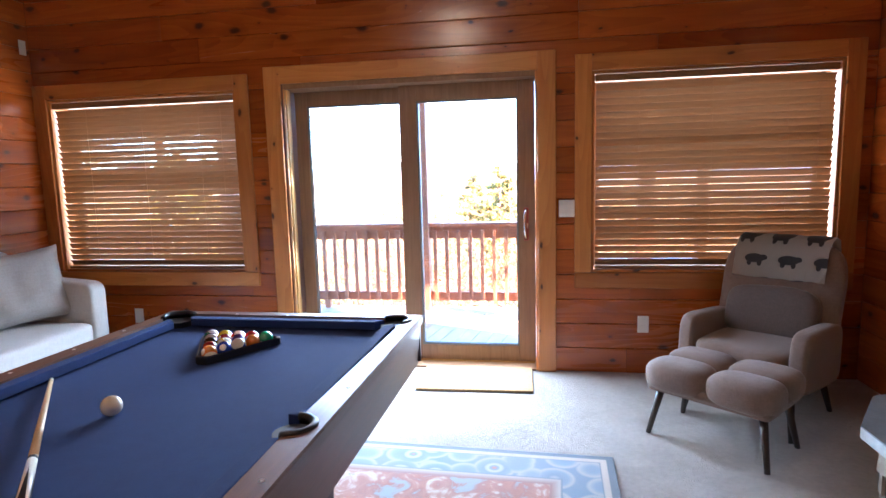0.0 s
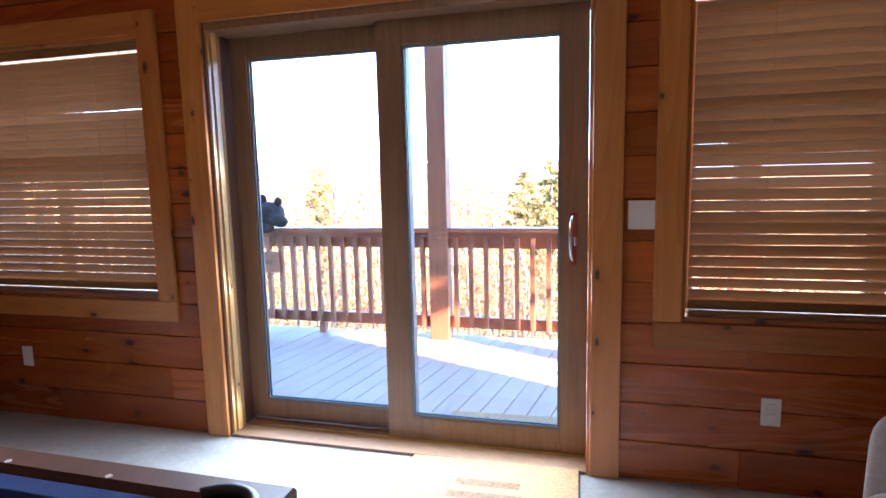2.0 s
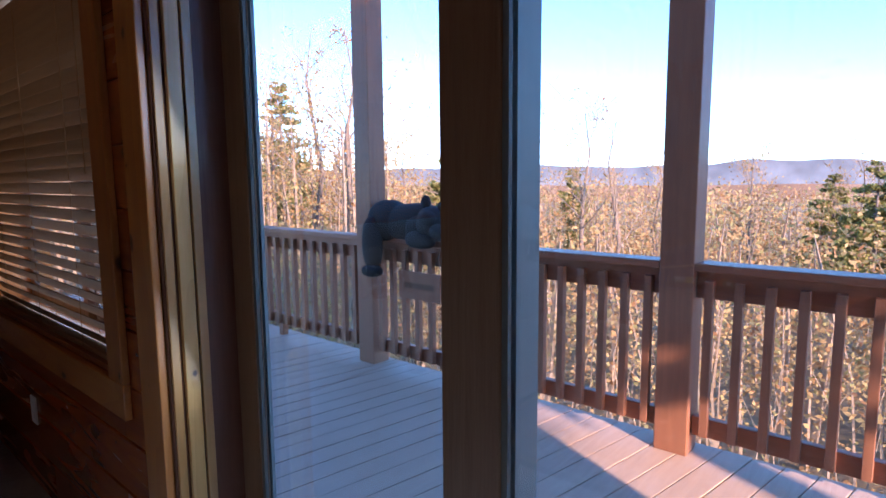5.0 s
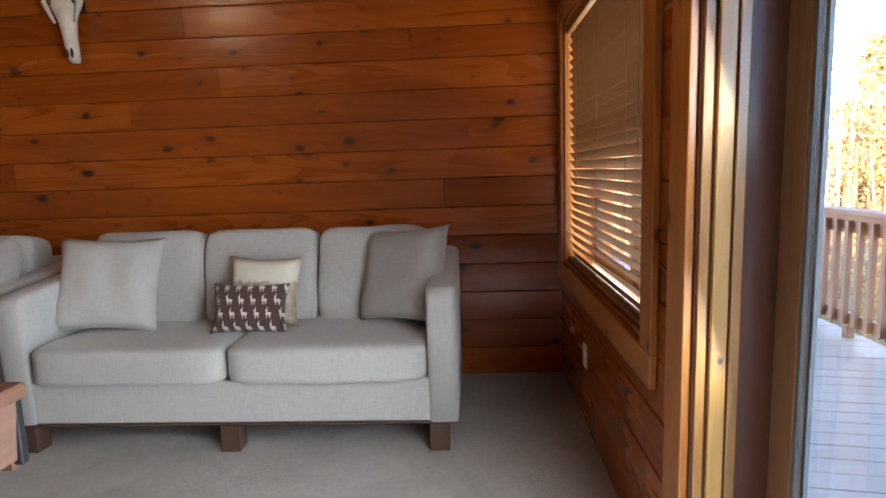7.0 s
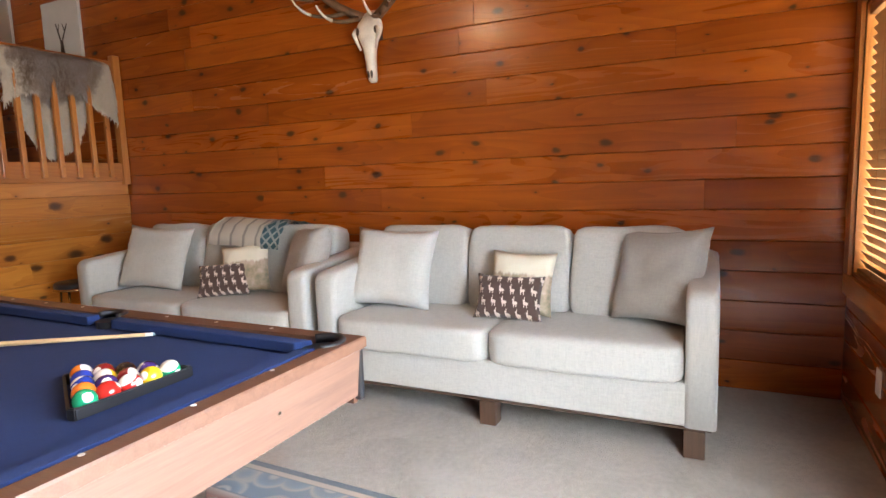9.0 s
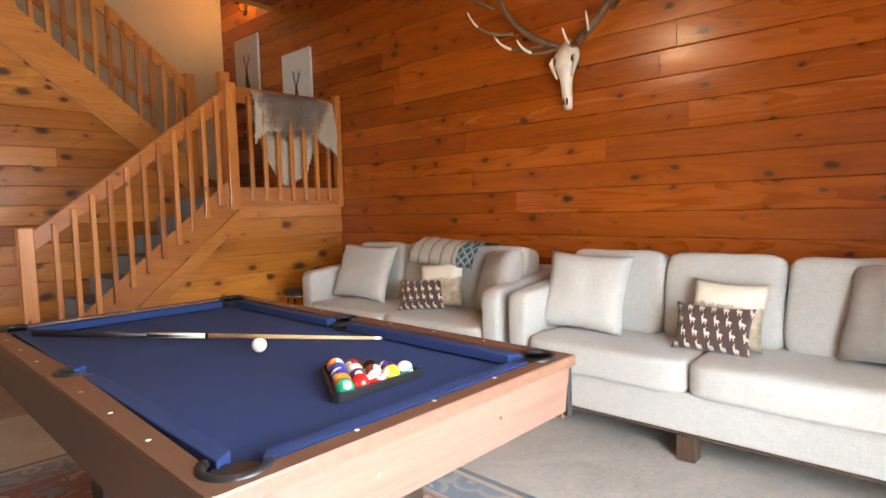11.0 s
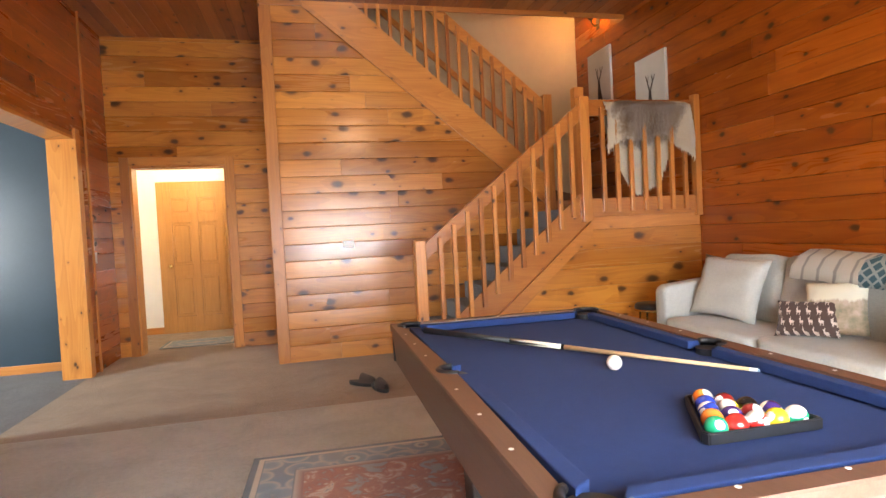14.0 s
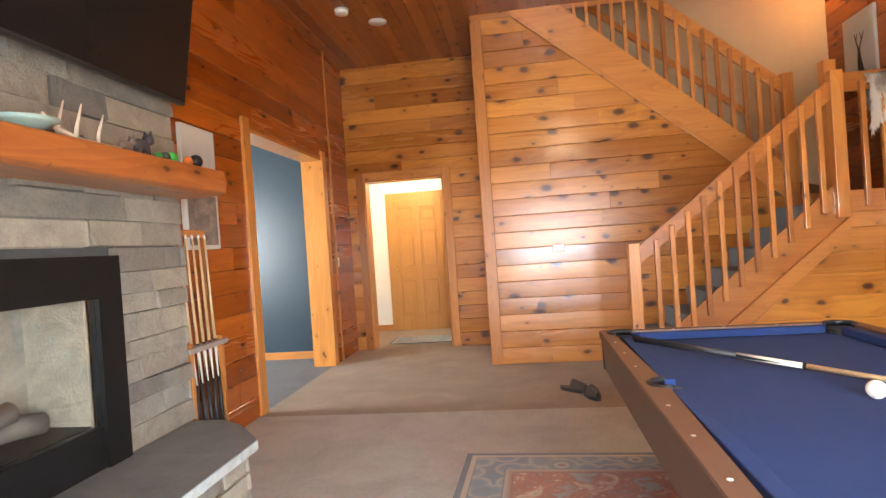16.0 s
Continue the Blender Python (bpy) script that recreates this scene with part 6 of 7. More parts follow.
for i in range(17):
    u = -0.27 + 0.54 * i / 16
    rows.append([bl.verts.new((u + 0.012 * noise.noise(Vector((k * 0.7, i * 0.2, 1))), y + 0.075 + 0.008 * noise.noise(Vector((i * 0.5, k * 0.6, 5))) - 0.02, z - 0.03 + 0.01 * noise.noise(Vector((i * 0.4, k, 3))))) for k, (y, z) in enumerate(path[2:])])
for a, b in zip(rows, rows[1:]):
    for k in range(len(a) - 1):
        bl.faces.new((a[k], a[k + 1], b[k + 1], b[k]))
bmesh.ops.solidify(bl, geom=bl.faces[:], thickness=-0.015)
ob = part("throw_blanket", bl, BEAR_PRINT, None, smooth=True)
ob.matrix_basis = CHAIR
tagged(ob, "cream fleece throw with dark bears and pines over the chair back", "blanket")

ot = empty("ottoman", pose(4.84, -0.995, 0.001, 0, 0, FACE), "taupe tufted footstool with splayed dark legs", "footstool")
for sx in (1, -1):
    for sy in (1, -1):
        part("tuft", pad(0.335, 0.245, 0.16, 3.4, 10, 0.004, sx + 2 * sy, m=Matrix.Translation((sx * 0.163, sy * 0.118, 0.335))), TAUPE, ot, "plump quarter cushion" if sx + sy == 2 else "", smooth=True)
        part("leg", tube([(sx * 0.25, sy * 0.14, 0.27), (sx * 0.30, sy * 0.19, 0.0)], [0.021, 0.013], 10), DARK_LEG, ot, "dark splayed leg", smooth=True)
part("cushion_base", box(-0.31, 0.31, -0.215, 0.215, 0.245, 0.32, 0.03), TAUPE, ot)


# ---- fireplace ----
fp = empty("fireplace", Matrix(), "grey ledgestone fireplace with black glass-front firebox", "fireplace")
SF, YS, YN = 5.80, -4.05, -1.15
part("chimney_core", box(5.84, 5.975, YS + 0.03, -3.46, 0.0, TOP), plain("mortar", (0.10, 0.095, 0.09), 0.95), fp)
part("chimney_core", box(5.84, 5.975, -1.74, YN - 0.03, 0.0, TOP), plain("mortar_b", (0.10, 0.095, 0.09), 0.95), fp)
part("chimney_core", box(5.84, 5.975, -3.46, -1.74, 1.375, TOP), plain("mortar_c", (0.10, 0.095, 0.09), 0.95), fp)
slab = [(5.975, -4.03), (5.60, -4.03), (5.44, -3.93), (5.20, -3.66), (5.20, -1.56), (5.42, -1.22), (5.60, -1.15), (5.975, -1.15)]
part("hearth_base", prism([(5.975, -3.97), (5.62, -3.97), (5.28, -3.62), (5.28, -1.62), (5.62, -1.21), (5.975, -1.21)], "z", 0.002, 0.30), plain("hearth_mortar", (0.12, 0.115, 0.11), 0.95), fp)
for pts in ([(5.975, -4.03), (5.60, -4.03), (5.44, -3.93), (5.20, -3.66), (5.20, -3.49), (5.975, -3.49)], [(5.975, -3.482), (5.20, -3.482), (5.20, -2.61), (5.975, -2.61)], [(5.975, -2.602), (5.20, -2.602), (5.20, -1.56), (5.42, -1.22), (5.60, -1.15), (5.975, -1.15)]):
    top = prism(pts, "z", 0.346, 0.352)
    part("hearth_slab", prism(pts, "z", 0.30, 0.346), SLATE_EDGE, fp, "grey slate hearth slab with a pale cut edge")
    part("hearth_top", top, SLATE, fp)
# firebox
part("surround", prism([(-3.46, 0.353), (-3.46, 1.375), (-1.74, 1.375), (-1.74, 0.353), (-1.90, 0.353), (-1.90, 1.17), (-3.30, 1.17), (-3.30, 0.353)], "x", 5.775, 5.84), BLACK_METAL, fp, "matte black metal surround")
part("lower_louvre", box(5.79, 5.84, -3.30, -1.90, 0.353, 0.555, 0.004), BLACK_METAL, fp)
fb = bmesh.new()
add_box(fb, 6.18, 6.20, -3.30, -1.90, 0.40, 1.32)
part("firebox_back", fb, STONE, fp)
part("firebox_side", box(5.85, 6.18, -3.30, -3.28, 0.42, 1.30), STONE, fp)
part("firebox_side", box(5.85, 6.18, -1.92, -1.90, 0.42, 1.30), STONE, fp)
part("firebox_floor", box(5.85, 6.18, -3.28, -1.92, 0.50, 0.56), BLACK_METAL, fp)
gl = part("glass_front", box(5.80, 5.806, -3.30, -1.90, 0.555, 1.17), GLASS, fp, "clear glass front")
gl.visible_shadow = False
for k, (ya, yb, z, r) in enumerate(((-3.15, -2.55, 0.62, 0.055), (-2.75, -2.1, 0.61, 0.06), (-2.95, -2.45, 0.71, 0.048), (-2.6, -2.2, 0.70, 0.045))):
    pts = [(5.98 + 0.04 * math.sin(k * 2.1 + j), ya + (yb - ya) * j / 5, z + 0.02 * math.sin(j * 1.3 + k)) for j in range(6)]
    part("ceramic_log", tube(pts, [r * (0.9 + 0.15 * math.sin(j * 2 + k)) for j in range(6)], 10), plain("log_ash", (0.10, 0.085, 0.072), 0.9, vary=0.5, bumpy=0.7), fp, "charred grey ceramic log", smooth=True)
# mantel
mantel_prof = [(5.50, 1.72), (5.49, 1.79), (5.505, 1.852), (5.80, 1.856), (5.80, 1.705), (5.54, 1.705)]
mb = prism(mantel_prof, "y", -4.07, -1.12, 0.008)
part("mantel_beam", mb, MANTEL, fp, "orange-brown rustic wood mantel beam")

tv = empty("television", Matrix.Translation((5.70, -2.95, 2.24)) @ pose(0, 0, 0, 0, -9, 0), "large black wall-mounted television tilted down", "television")
part("bezel", box(-0.06, -0.015, -0.98, 0.98, 0.0, 1.12, 0.008), BLACK, tv)
part("screen", box(-0.064, -0.06, -0.965, 0.965, 0.02, 1.105), SCREEN, tv, "dark blank screen")
part("wall_bracket", box(-0.015, 0.09, -0.3, 0.3, 0.35, 0.75, 0.006), BLACK_METAL, tv)

# things on the mantel
def figurine(y, col, label, scale=1.0):
    bm = bmesh.new()
    pad(0.05 * scale, 0.10 * scale, 0.06 * scale, 2.6, 5, bm=bm, m=Matrix.Translation((0, 0, 0.055 * scale)))
    pad(0.045 * scale, 0.05 * scale, 0.05 * scale, 2.4, 5, bm=bm, m=Matrix.Translation((0, -0.055 * scale, 0.09 * scale)))
    for s in (1, -1):
        for t in (1, -1):
            tube([(s * 0.014 * scale, t * 0.03 * scale, 0.04 * scale), (s * 0.015 * scale, t * 0.034 * scale, 0.0)], [0.010 * scale, 0.011 * scale], 8, bm=bm)
        tube([(s * 0.012 * scale, -0.055 * scale, 0.105 * scale), (s * 0.016 * scale, -0.055 * scale, 0.128 * scale)], [0.009 * scale, 0.004 * scale], 6, bm=bm)
    ob = part("figurine", bm, plain("figurine_paint", col, 0.6, vary=0.3), None, smooth=True)
    ob.matrix_basis = pose(5.62, y, 1.8565)
    return tagged(ob, label, "figurine", "ornaments on the mantel")


figurine(-3.47, (0.05, 0.045, 0.05), "small dark animal figurine on the mantel", 1.15)
figurine(-3.36, (0.17, 0.13, 0.11), "small brown animal figurine on the mantel", 0.8)
for y, r, col, lb in ((-3.70, 0.03, (0.05, 0.45, 0.06), "bright green round ornament on the mantel"), (-3.58, 0.022, (0.06, 0.34, 0.08), "small green round ornament on the mantel"), (-3.64, 0.026, (0.03, 0.04, 0.03), "black round ornament on the mantel"), (-3.93, 0.04, (0.012, 0.012, 0.012), "black ball ornament at the mantel end"), (-3.85, 0.028, (0.75, 0.2, 0.03), "orange round ornament on the mantel")):
    o = empty("ornament", pose(5.60, y, 1.8565), lb, "ornament", "ornaments on the mantel")
    part("ball", ball(r, 14, m=Matrix.Translation((0, 0, r + 0.006))), plain("ornament_paint", col, 0.45, vary=0.15), o, smooth=True)
    part("foot", lathe([(r * 0.6, 0.0), (r * 0.45, 0.009)], 14), BLACK, o)
an = empty("shed_antler", pose(5.62, -3.10, 1.8565), "pale shed antlers lying on the mantel", "antler")
part("beam", tube([(0, -0.28, 0.02), (0.02, -0.15, 0.022), (0.03, 0.0, 0.03), (0.0, 0.16, 0.05), (-0.03, 0.26, 0.09)], [0.018, 0.016, 0.014, 0.011, 0.005], 10), ANTLER_TIP, an, smooth=True)
for yy, hh in ((-0.10, 0.13), (0.03, 0.15), (0.13, 0.14)):
    part("tine", tube([(0.02, yy, 0.03), (0.0, yy + 0.02, 0.07), (-0.015, yy + 0.0, hh + 0.03)], [0.011, 0.009, 0.003], 8), ANTLER_TIP, an, smooth=True)
part("burr", ball(0.022, 10, m=Matrix.Translation((0, -0.28, 0.022))), ANTLER, an, smooth=True)
bowl = empty("glass_dish", pose(5.62, -2.78, 1.8565), "pale green glass dish on the mantel", "dish")
part("bowl", lathe([(0.04, 0.0), (0.05, 0.004), (0.10, 0.035), (0.13, 0.05), (0.125, 0.05), (0.09, 0.036), (0.03, 0.012)], 24), plain("sea_glass", (0.35, 0.48, 0.42), 0.15, vary=0.1), bowl, smooth=True)

# cue rack
cr = empty("cue_rack", pose(5.86, -4.31, 0.001), "pale wood floor rack holding pool cues against the wall", "cue rack")
part("base", box(-0.10, 0.10, -0.20, 0.20, 0.0, 0.05, 0.006), DARK_LEG, cr)
part("side_post", box(-0.03, 0.03, -0.20, -0.17, 0.05, 0.80, 0.004), PINE_POST, cr)
part("side_post", box(-0.03, 0.03, 0.17, 0.20, 0.05, 0.80, 0.004), PINE_POST, cr)
part("cross_bar", box(-0.045, 0.045, -0.23, 0.23, 0.74, 0.775, 0.004), plain("grey_bar", (0.33, 0.29, 0.26), 0.5), cr)
part("upper_bar", box(0.05, 0.085, -0.19, 0.19, 1.48, 1.53, 0.004), PINE_POST, cr)
part("upper_post", box(0.05, 0.085, -0.19, -0.165, 0.05, 1.48, 0.003), PINE_POST, cr)
part("upper_post", box(0.05, 0.085, 0.165, 0.19, 0.05, 1.48, 0.003), PINE_POST, cr)
for k in range(5):
    y = -4.31 - 0.13 + 0.065 * k
    m, L = along((5.83, y, 0.053), (5.893, y + 0.01 * (k - 2), 1.50))
    cue(m, L, "upright pool cue standing in the floor rack")


# ---- fireplace stones ----
def stone_mesh(seed):
    r = random.Random(seed)
    bm = bmesh.new()
    bmesh.ops.create_cube(bm, size=1.0, matrix=Matrix.Translation((0.5, 0.5, 0.5)))
    bmesh.ops.bevel(bm, geom=bm.edges[:], offset=0.035, segments=1, affect="EDGES")
    for v in bm.verts:
        v.co += Vector((r.uniform(-0.16, 0.16), r.uniform(-0.015, 0.015), r.uniform(-0.04, 0.04)))
    return mesh_of("stone", bm, STONE)


STONES = [stone_mesh(k) for k in range(7)]


def lay_stone(parent, m):
    ob = new("stone", rng.choice(STONES))
    ob.parent = parent
    ob.matrix_basis = m


z = 0.354
while z < TOP - 0.02:
    h = min(rng.choice((0.10, 0.12, 0.13, 0.145)), TOP - z - 0.002)
    y = YS
    while y < YN - 0.01:
        w = min(rng.uniform(0.22, 0.82), YN - y)
        if YN - (y + w) < 0.1:
            w = YN - y
        a, b = y, y + w
        spans = [(a, b)]
        if z < 1.375:
            lo, hi = -3.462, -1.738
            spans = [(p, q) for p, q in ((a, min(b, lo)), (max(a, hi), b)) if q - p > 0.03]
        for p, q in spans:
            d = rng.uniform(-0.012, 0.022)
            lay_stone(fp, Matrix.Translation((SF - d, p + 0.002, z + 0.002)) @ Matrix.Diagonal((0.05 + d, q - p - 0.004, h - 0.004, 1)))
        y += w
    # return at the south end
    lay_stone(fp, Matrix.Translation((SF + 0.05, YS - 0.002 - rng.uniform(0, 0.012), z + 0.002)) @ Matrix.Diagonal((0.125, 0.04, h - 0.004, 1)))
    z += h
for z, h in ((0.004, 0.10), (0.106, 0.09), (0.198, 0.10)):
    y = -3.62
    while y < -1.62:
        w = min(rng.uniform(0.2, 0.45), -1.62 - y + 0.001)
        lay_stone(fp, Matrix.Translation((5.25 - rng.uniform(0, 0.015), y + 0.002, z)) @ Matrix.Diagonal((0.05, w - 0.004, h - 0.003, 1)))
        y += w
    for k in range(2):
        t = Matrix.Translation((5.27 + 0.17 * k, -3.64 - 0.175 * k, z)) @ pose(0, 0, 0, 0, 0, 45)
        lay_stone(fp, t @ Matrix.Translation((-0.02, -0.24, 0)) @ Matrix.Diagonal((0.05, 0.235, h - 0.003, 1)))
    lay_stone(fp, Matrix.Translation((5.62, -4.0, z)) @ Matrix.Diagonal((0.35, 0.05, h - 0.003, 1)))

# ---- deck ----
DZ = -0.12
deck = tagged(new("deck_frame", mesh_of("deck_frame", box(-5.0, 6.7, 0.275, 2.52, DZ - 0.25, DZ - 0.03), POST_OUT)), "brown stained wooden deck frame", "deck", kind="structure")
ang = math.atan2(0.17, 1.0)
wide = 0.143
x = -5.0
while x < 6.25:
    skew = math.tan(ang)
    y0, y1 = 0.275, 2.5
    w = wide - 0.006
    pts = [(x, y0), (x + w, y0), (x + w + (y1 - y0) * skew, y1), (x + (y1 - y0) * skew, y1)]
    bm = prism(pts, "z", DZ - 0.028, DZ + rng.uniform(-0.0015, 0.001), 0.003)
    ob = part("deck_board", bm, DECK, deck)
    x += wide
rail = empty("deck_railing", Matrix(), "dark red-brown wooden deck railing with square balusters", "railing")
RY = 2.37
posts = (-4.75, -2.25, 0.25, 2.60, 5.05)
for px in posts:
    part("post", box(px - 0.085, px + 0.085, RY - 0.08, RY + 0.08, DZ, 3.1, 0.006), POST_OUT, rail, "square wooden post")
for a, b in zip(posts, posts[1:]):
    a, b = a + 0.086, b - 0.086
    part("top_rail", box(a, b, RY - 0.022, RY + 0.022, 0.705, 0.845, 0.004), RAIL_OUT, rail)
    part("cap_rail", box(a, b, RY - 0.075, RY + 0.075, 0.846, 0.885, 0.006), RAIL_OUT, rail)
    part("bottom_rail", box(a, b, RY - 0.022, RY + 0.022, -0.015, 0.085, 0.004), RAIL_OUT, rail)
    part("rail_block", box((a + b) / 2 - 0.03, (a + b) / 2 + 0.03, RY - 0.03, RY + 0.03, DZ, -0.016, 0.003), RAIL_OUT, rail)
    n = 17
    bal_mesh = None
    for k in range(n):
        x = a + (b - a) * (k + 0.5) / n
        if bal_mesh is None:
            bal_mesh = mesh_of("baluster", prism([(-0.02, 0.0), (0.02, 0.0), (0.02, 0.80), (-0.02, 0.80)], "y", -0.02, 0.02, 0.003), POST_OUT)
        ob = new("baluster", bal_mesh)
        ob.parent = rail
        ob.location = (x, RY - 0.043, 0.0)
part("roof_beam", box(-5.0, 6.0, RY - 0.09, RY + 0.09, 3.1, 3.35, 0.006), POST_OUT, rail)

# coir mat outside the door with an arrow printed along it
om = empty("door_mat", pose(3.45, 0.675, DZ + 0.002, 0, 0, 3), "tan coir mat with a dark arrow on the deck", "door mat")
part("mat_top", box(-0.36, 0.36, -0.125, 0.125, 0.004, 0.018, 0.004), COIR, om)
part("backing", box(-0.365, 0.365, -0.13, 0.13, 0.0, 0.005), BLACK, om)
arrow = box(-0.24, 0.30, -0.006, 0.006, 0.0182, 0.0190)
for k in range(4):
    for t in (1, -1):
        tip = -0.24 + 0.045 * k
        ring = [(tip, 0.0), (tip + 0.02, 0.0), (tip - 0.025, t * 0.055), (tip - 0.045, t * 0.055)]
        lo = [arrow.verts.new((x, y, 0.0182)) for x, y in ring]
        hi = [arrow.verts.new((x, y, 0.0192)) for x, y in ring]
        arrow.faces.new(hi)
        for i in range(4):
            arrow.faces.new((lo[i], lo[(i + 1) % 4], hi[(i + 1) % 4], hi[i]))
part("printed_arrow", arrow, plain("mat_arrow_ink", (0.05, 0.045, 0.04), 0.95, vary=0.3, scale=60.0), om, "dark printed arrow")

# bear ornament lying along the rail, and its hanging sign
bear = bmesh.new()


def lump(x, y, z, sx, sy, sz, ry=0, power=2.3):
    pad(sx, sy, sz, power, 8, 0.012, x * 3, bm=bear, m=pose(x, y, z, 0, ry, 0))


# body along the rail, haunch, chest
lump(0.0, 0, 0.13, 0.66, 0.26, 0.28, -3)
lump(-0.22, 0, 0.13, 0.34, 0.30, 0.32)
lump(0.16, -0.03, 0.09, 0.30, 0.24, 0.24)
# head turned to the room, brow, muzzle and nose
lump(0.30, -0.08, 0.14, 0.25, 0.22, 0.22, 8)
lump(0.31, -0.13, 0.17, 0.16, 0.14, 0.12, 14)
lump(0.41, -0.14, 0.085, 0.17, 0.13, 0.11, 16)
lump(0.485, -0.16, 0.075, 0.05, 0.06, 0.045)
# round ears
lump(0.215, -0.07, 0.275, 0.085, 0.04, 0.095, -14, 2.0)
lump(0.385, -0.09, 0.255, 0.08, 0.04, 0.09, 16, 2.0)
# hanging hind legs with paws, a foreleg under the chin
lump(-0.26, -0.15, -0.03, 0.15, 0.14, 0.40)
lump(-0.235, -0.18, -0.23, 0.17, 0.13, 0.09)
lump(-0.24, 0.15, -0.04, 0.13, 0.12, 0.34)
lump(0.22, -0.14, 0.02, 0.26, 0.11, 0.12)
ob = part("bear_statue", bear, BEAR, None, smooth=True, at=pose(0.68, RY - 0.0, 0.875))
tagged(ob, "black bear statue sprawled along the deck rail", "statue")
sg = empty("hanging_sign", pose(0.84, RY - 0.085, 0.46), "small dark wooden sign hanging below the rail", "sign")
part("board", box(-0.20, 0.20, -0.012, 0.006, 0.0, 0.20, 0.004), POST_OUT, sg)
part("lettering", box(-0.14, 0.14, -0.0135, -0.012, 0.08, 0.12), plain("sign_ink", (0.12, 0.06, 0.03), 0.8), sg, "faded unreadable lettering")
for s in (1, -1):
    part("hanger", tube([(s * 0.15, 0.0, 0.19), (s * 0.15, 0.02, 0.30), (s * 0.15, 0.06, 0.385)], [0.003] * 3, 6), BLACK_METAL, sg)

# ---- outdoors ----
def ground_material():
    m, nt, bsdf = material("hillside")
    x, y, z = world_xyz(nt)
    co = combine(nt, x, y, 0.0)
    n1 = noise_of(nt, co, 0.25, 5.0, 0.6)
    n2 = noise_of(nt, co, 3.0, 5.0, 0.65)
    f = calc(nt, "ADD", calc(nt, "MULTIPLY", n1, 0.5), calc(nt, "MULTIPLY", n2, 0.5))
    nt.links.new(ramp(nt, f, [(0.35, (0.10, 0.07, 0.035)), (0.5, (0.22, 0.16, 0.08)), (0.65, (0.34, 0.27, 0.15))]), bsdf.inputs["Base Color"])
    bsdf.inputs["Roughness"].default_value = 0.95
    bump(nt, bsdf, n2, 1.0, 0.2)
    return m


def ground_z(x, y):
    d = max(0.0, y - 2.6)
    return -2.6 - 0.10 * min(d, 120.0) + 1.2 * noise.noise(Vector((x * 0.06, y * 0.06, 0.0))) * min(1.0, d / 8.0)


bm = bmesh.new()
nx, ny = 70, 70
cell = {}
for i in range(nx + 1):
    for j in range(ny + 1):
        u, v = 2 * i / nx - 1, j / ny
        x = 40 * u + 1900 * u**5
        y = -60 + 62 * min(1, v * 4) + (2400 * max(0, v - 0.25) ** 3.2 + 30 * max(0, v - 0.25))
        cell[i, j] = bm.verts.new((x, y, ground_z(x, y)))
for i in range(nx):
    for j in range(ny):
        bm.faces.new((cell[i, j], cell[i + 1, j], cell[i + 1, j + 1], cell[i, j + 1]))
tagged(part("ground", bm, ground_material(), None, smooth=True), "brown leaf-strewn hillside dropping from the deck", "ground", kind="structure")


def ridge(name, dist, base, height, col, seed, label):
    bm = bmesh.new()
    n = 120
    lo, hi, back = [], [], []
    for k in range(n + 1):
        a = radians(-75 + 150 * k / n)
        h = height * (0.55 + 0.45 * noise.noise(Vector((k * 0.06, seed, 0))) + 0.10 * noise.noise(Vector((k * 0.35, seed, 3))))
        d = Vector((math.sin(a), math.cos(a), 0))
        lo.append(bm.verts.new(d * dist + Vector((0, 0, base))))
        hi.append(bm.verts.new(d * (dist * 1.06) + Vector((0, 0, h))))
        back.append(bm.verts.new(d * (dist * 1.15) + Vector((0, 0, base))))
    for k in range(n):
        bm.faces.new((lo[k], lo[k + 1], hi[k + 1], hi[k]))
        bm.faces.new((hi[k], hi[k + 1], back[k + 1], back[k]))
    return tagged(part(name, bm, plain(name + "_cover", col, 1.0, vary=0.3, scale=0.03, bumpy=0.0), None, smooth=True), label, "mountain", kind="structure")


ridge("backdrop_near_ridge", 420, -60, -6, (0.27, 0.17, 0.10), 1.3, "russet wooded ridge beyond the valley")
# the air's haze is put into this ridge's blue-grey colour
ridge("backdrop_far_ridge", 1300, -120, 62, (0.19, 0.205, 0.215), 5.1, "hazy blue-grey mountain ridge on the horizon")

BARK = plain("bark", (0.17, 0.13, 0.10), 0.9, vary=0.3, scale=20.0, bumpy=0.5)
TWIG = plain("twig", (0.25, 0.19, 0.135), 0.9, vary=0.25, bumpy=0.0)


def leaf_material(name, stops):
    m, nt, bsdf = material(name)
    rnd = nt.nodes.new("ShaderNodeNewGeometry").outputs["Random Per Island"]
    nt.links.new(ramp(nt, rnd, stops), bsdf.inputs["Base Color"])
    bsdf.inputs["Roughness"].default_value = 0.8
    thin = nt.nodes.new("ShaderNodeBsdfTranslucent")
    nt.links.new(bsdf.inputs["Base Color"].links[0].from_socket, thin.inputs["Color"])
    both = nt.nodes.new("ShaderNodeMixShader")
    both.inputs[0].default_value = 0.45
    nt.links.new(bsdf.outputs[0], both.inputs[1])
    nt.links.new(thin.outputs[0], both.inputs[2])
    nt.links.new(both.outputs[0], nt.nodes["Material Output"].inputs["Surface"])
    return m


NEEDLE = leaf_material("pine_needles", [(0.0, (0.12, 0.13, 0.03)), (0.5, (0.22, 0.21, 0.055)), (1.0, (0.34, 0.30, 0.09))])
DRY = leaf_material("dry_leaves", [(0.0, (0.24, 0.12, 0.05)), (0.3, (0.40, 0.24, 0.09)), (0.7, (0.50, 0.36, 0.15)), (1.0, (0.32, 0.29, 0.10))])


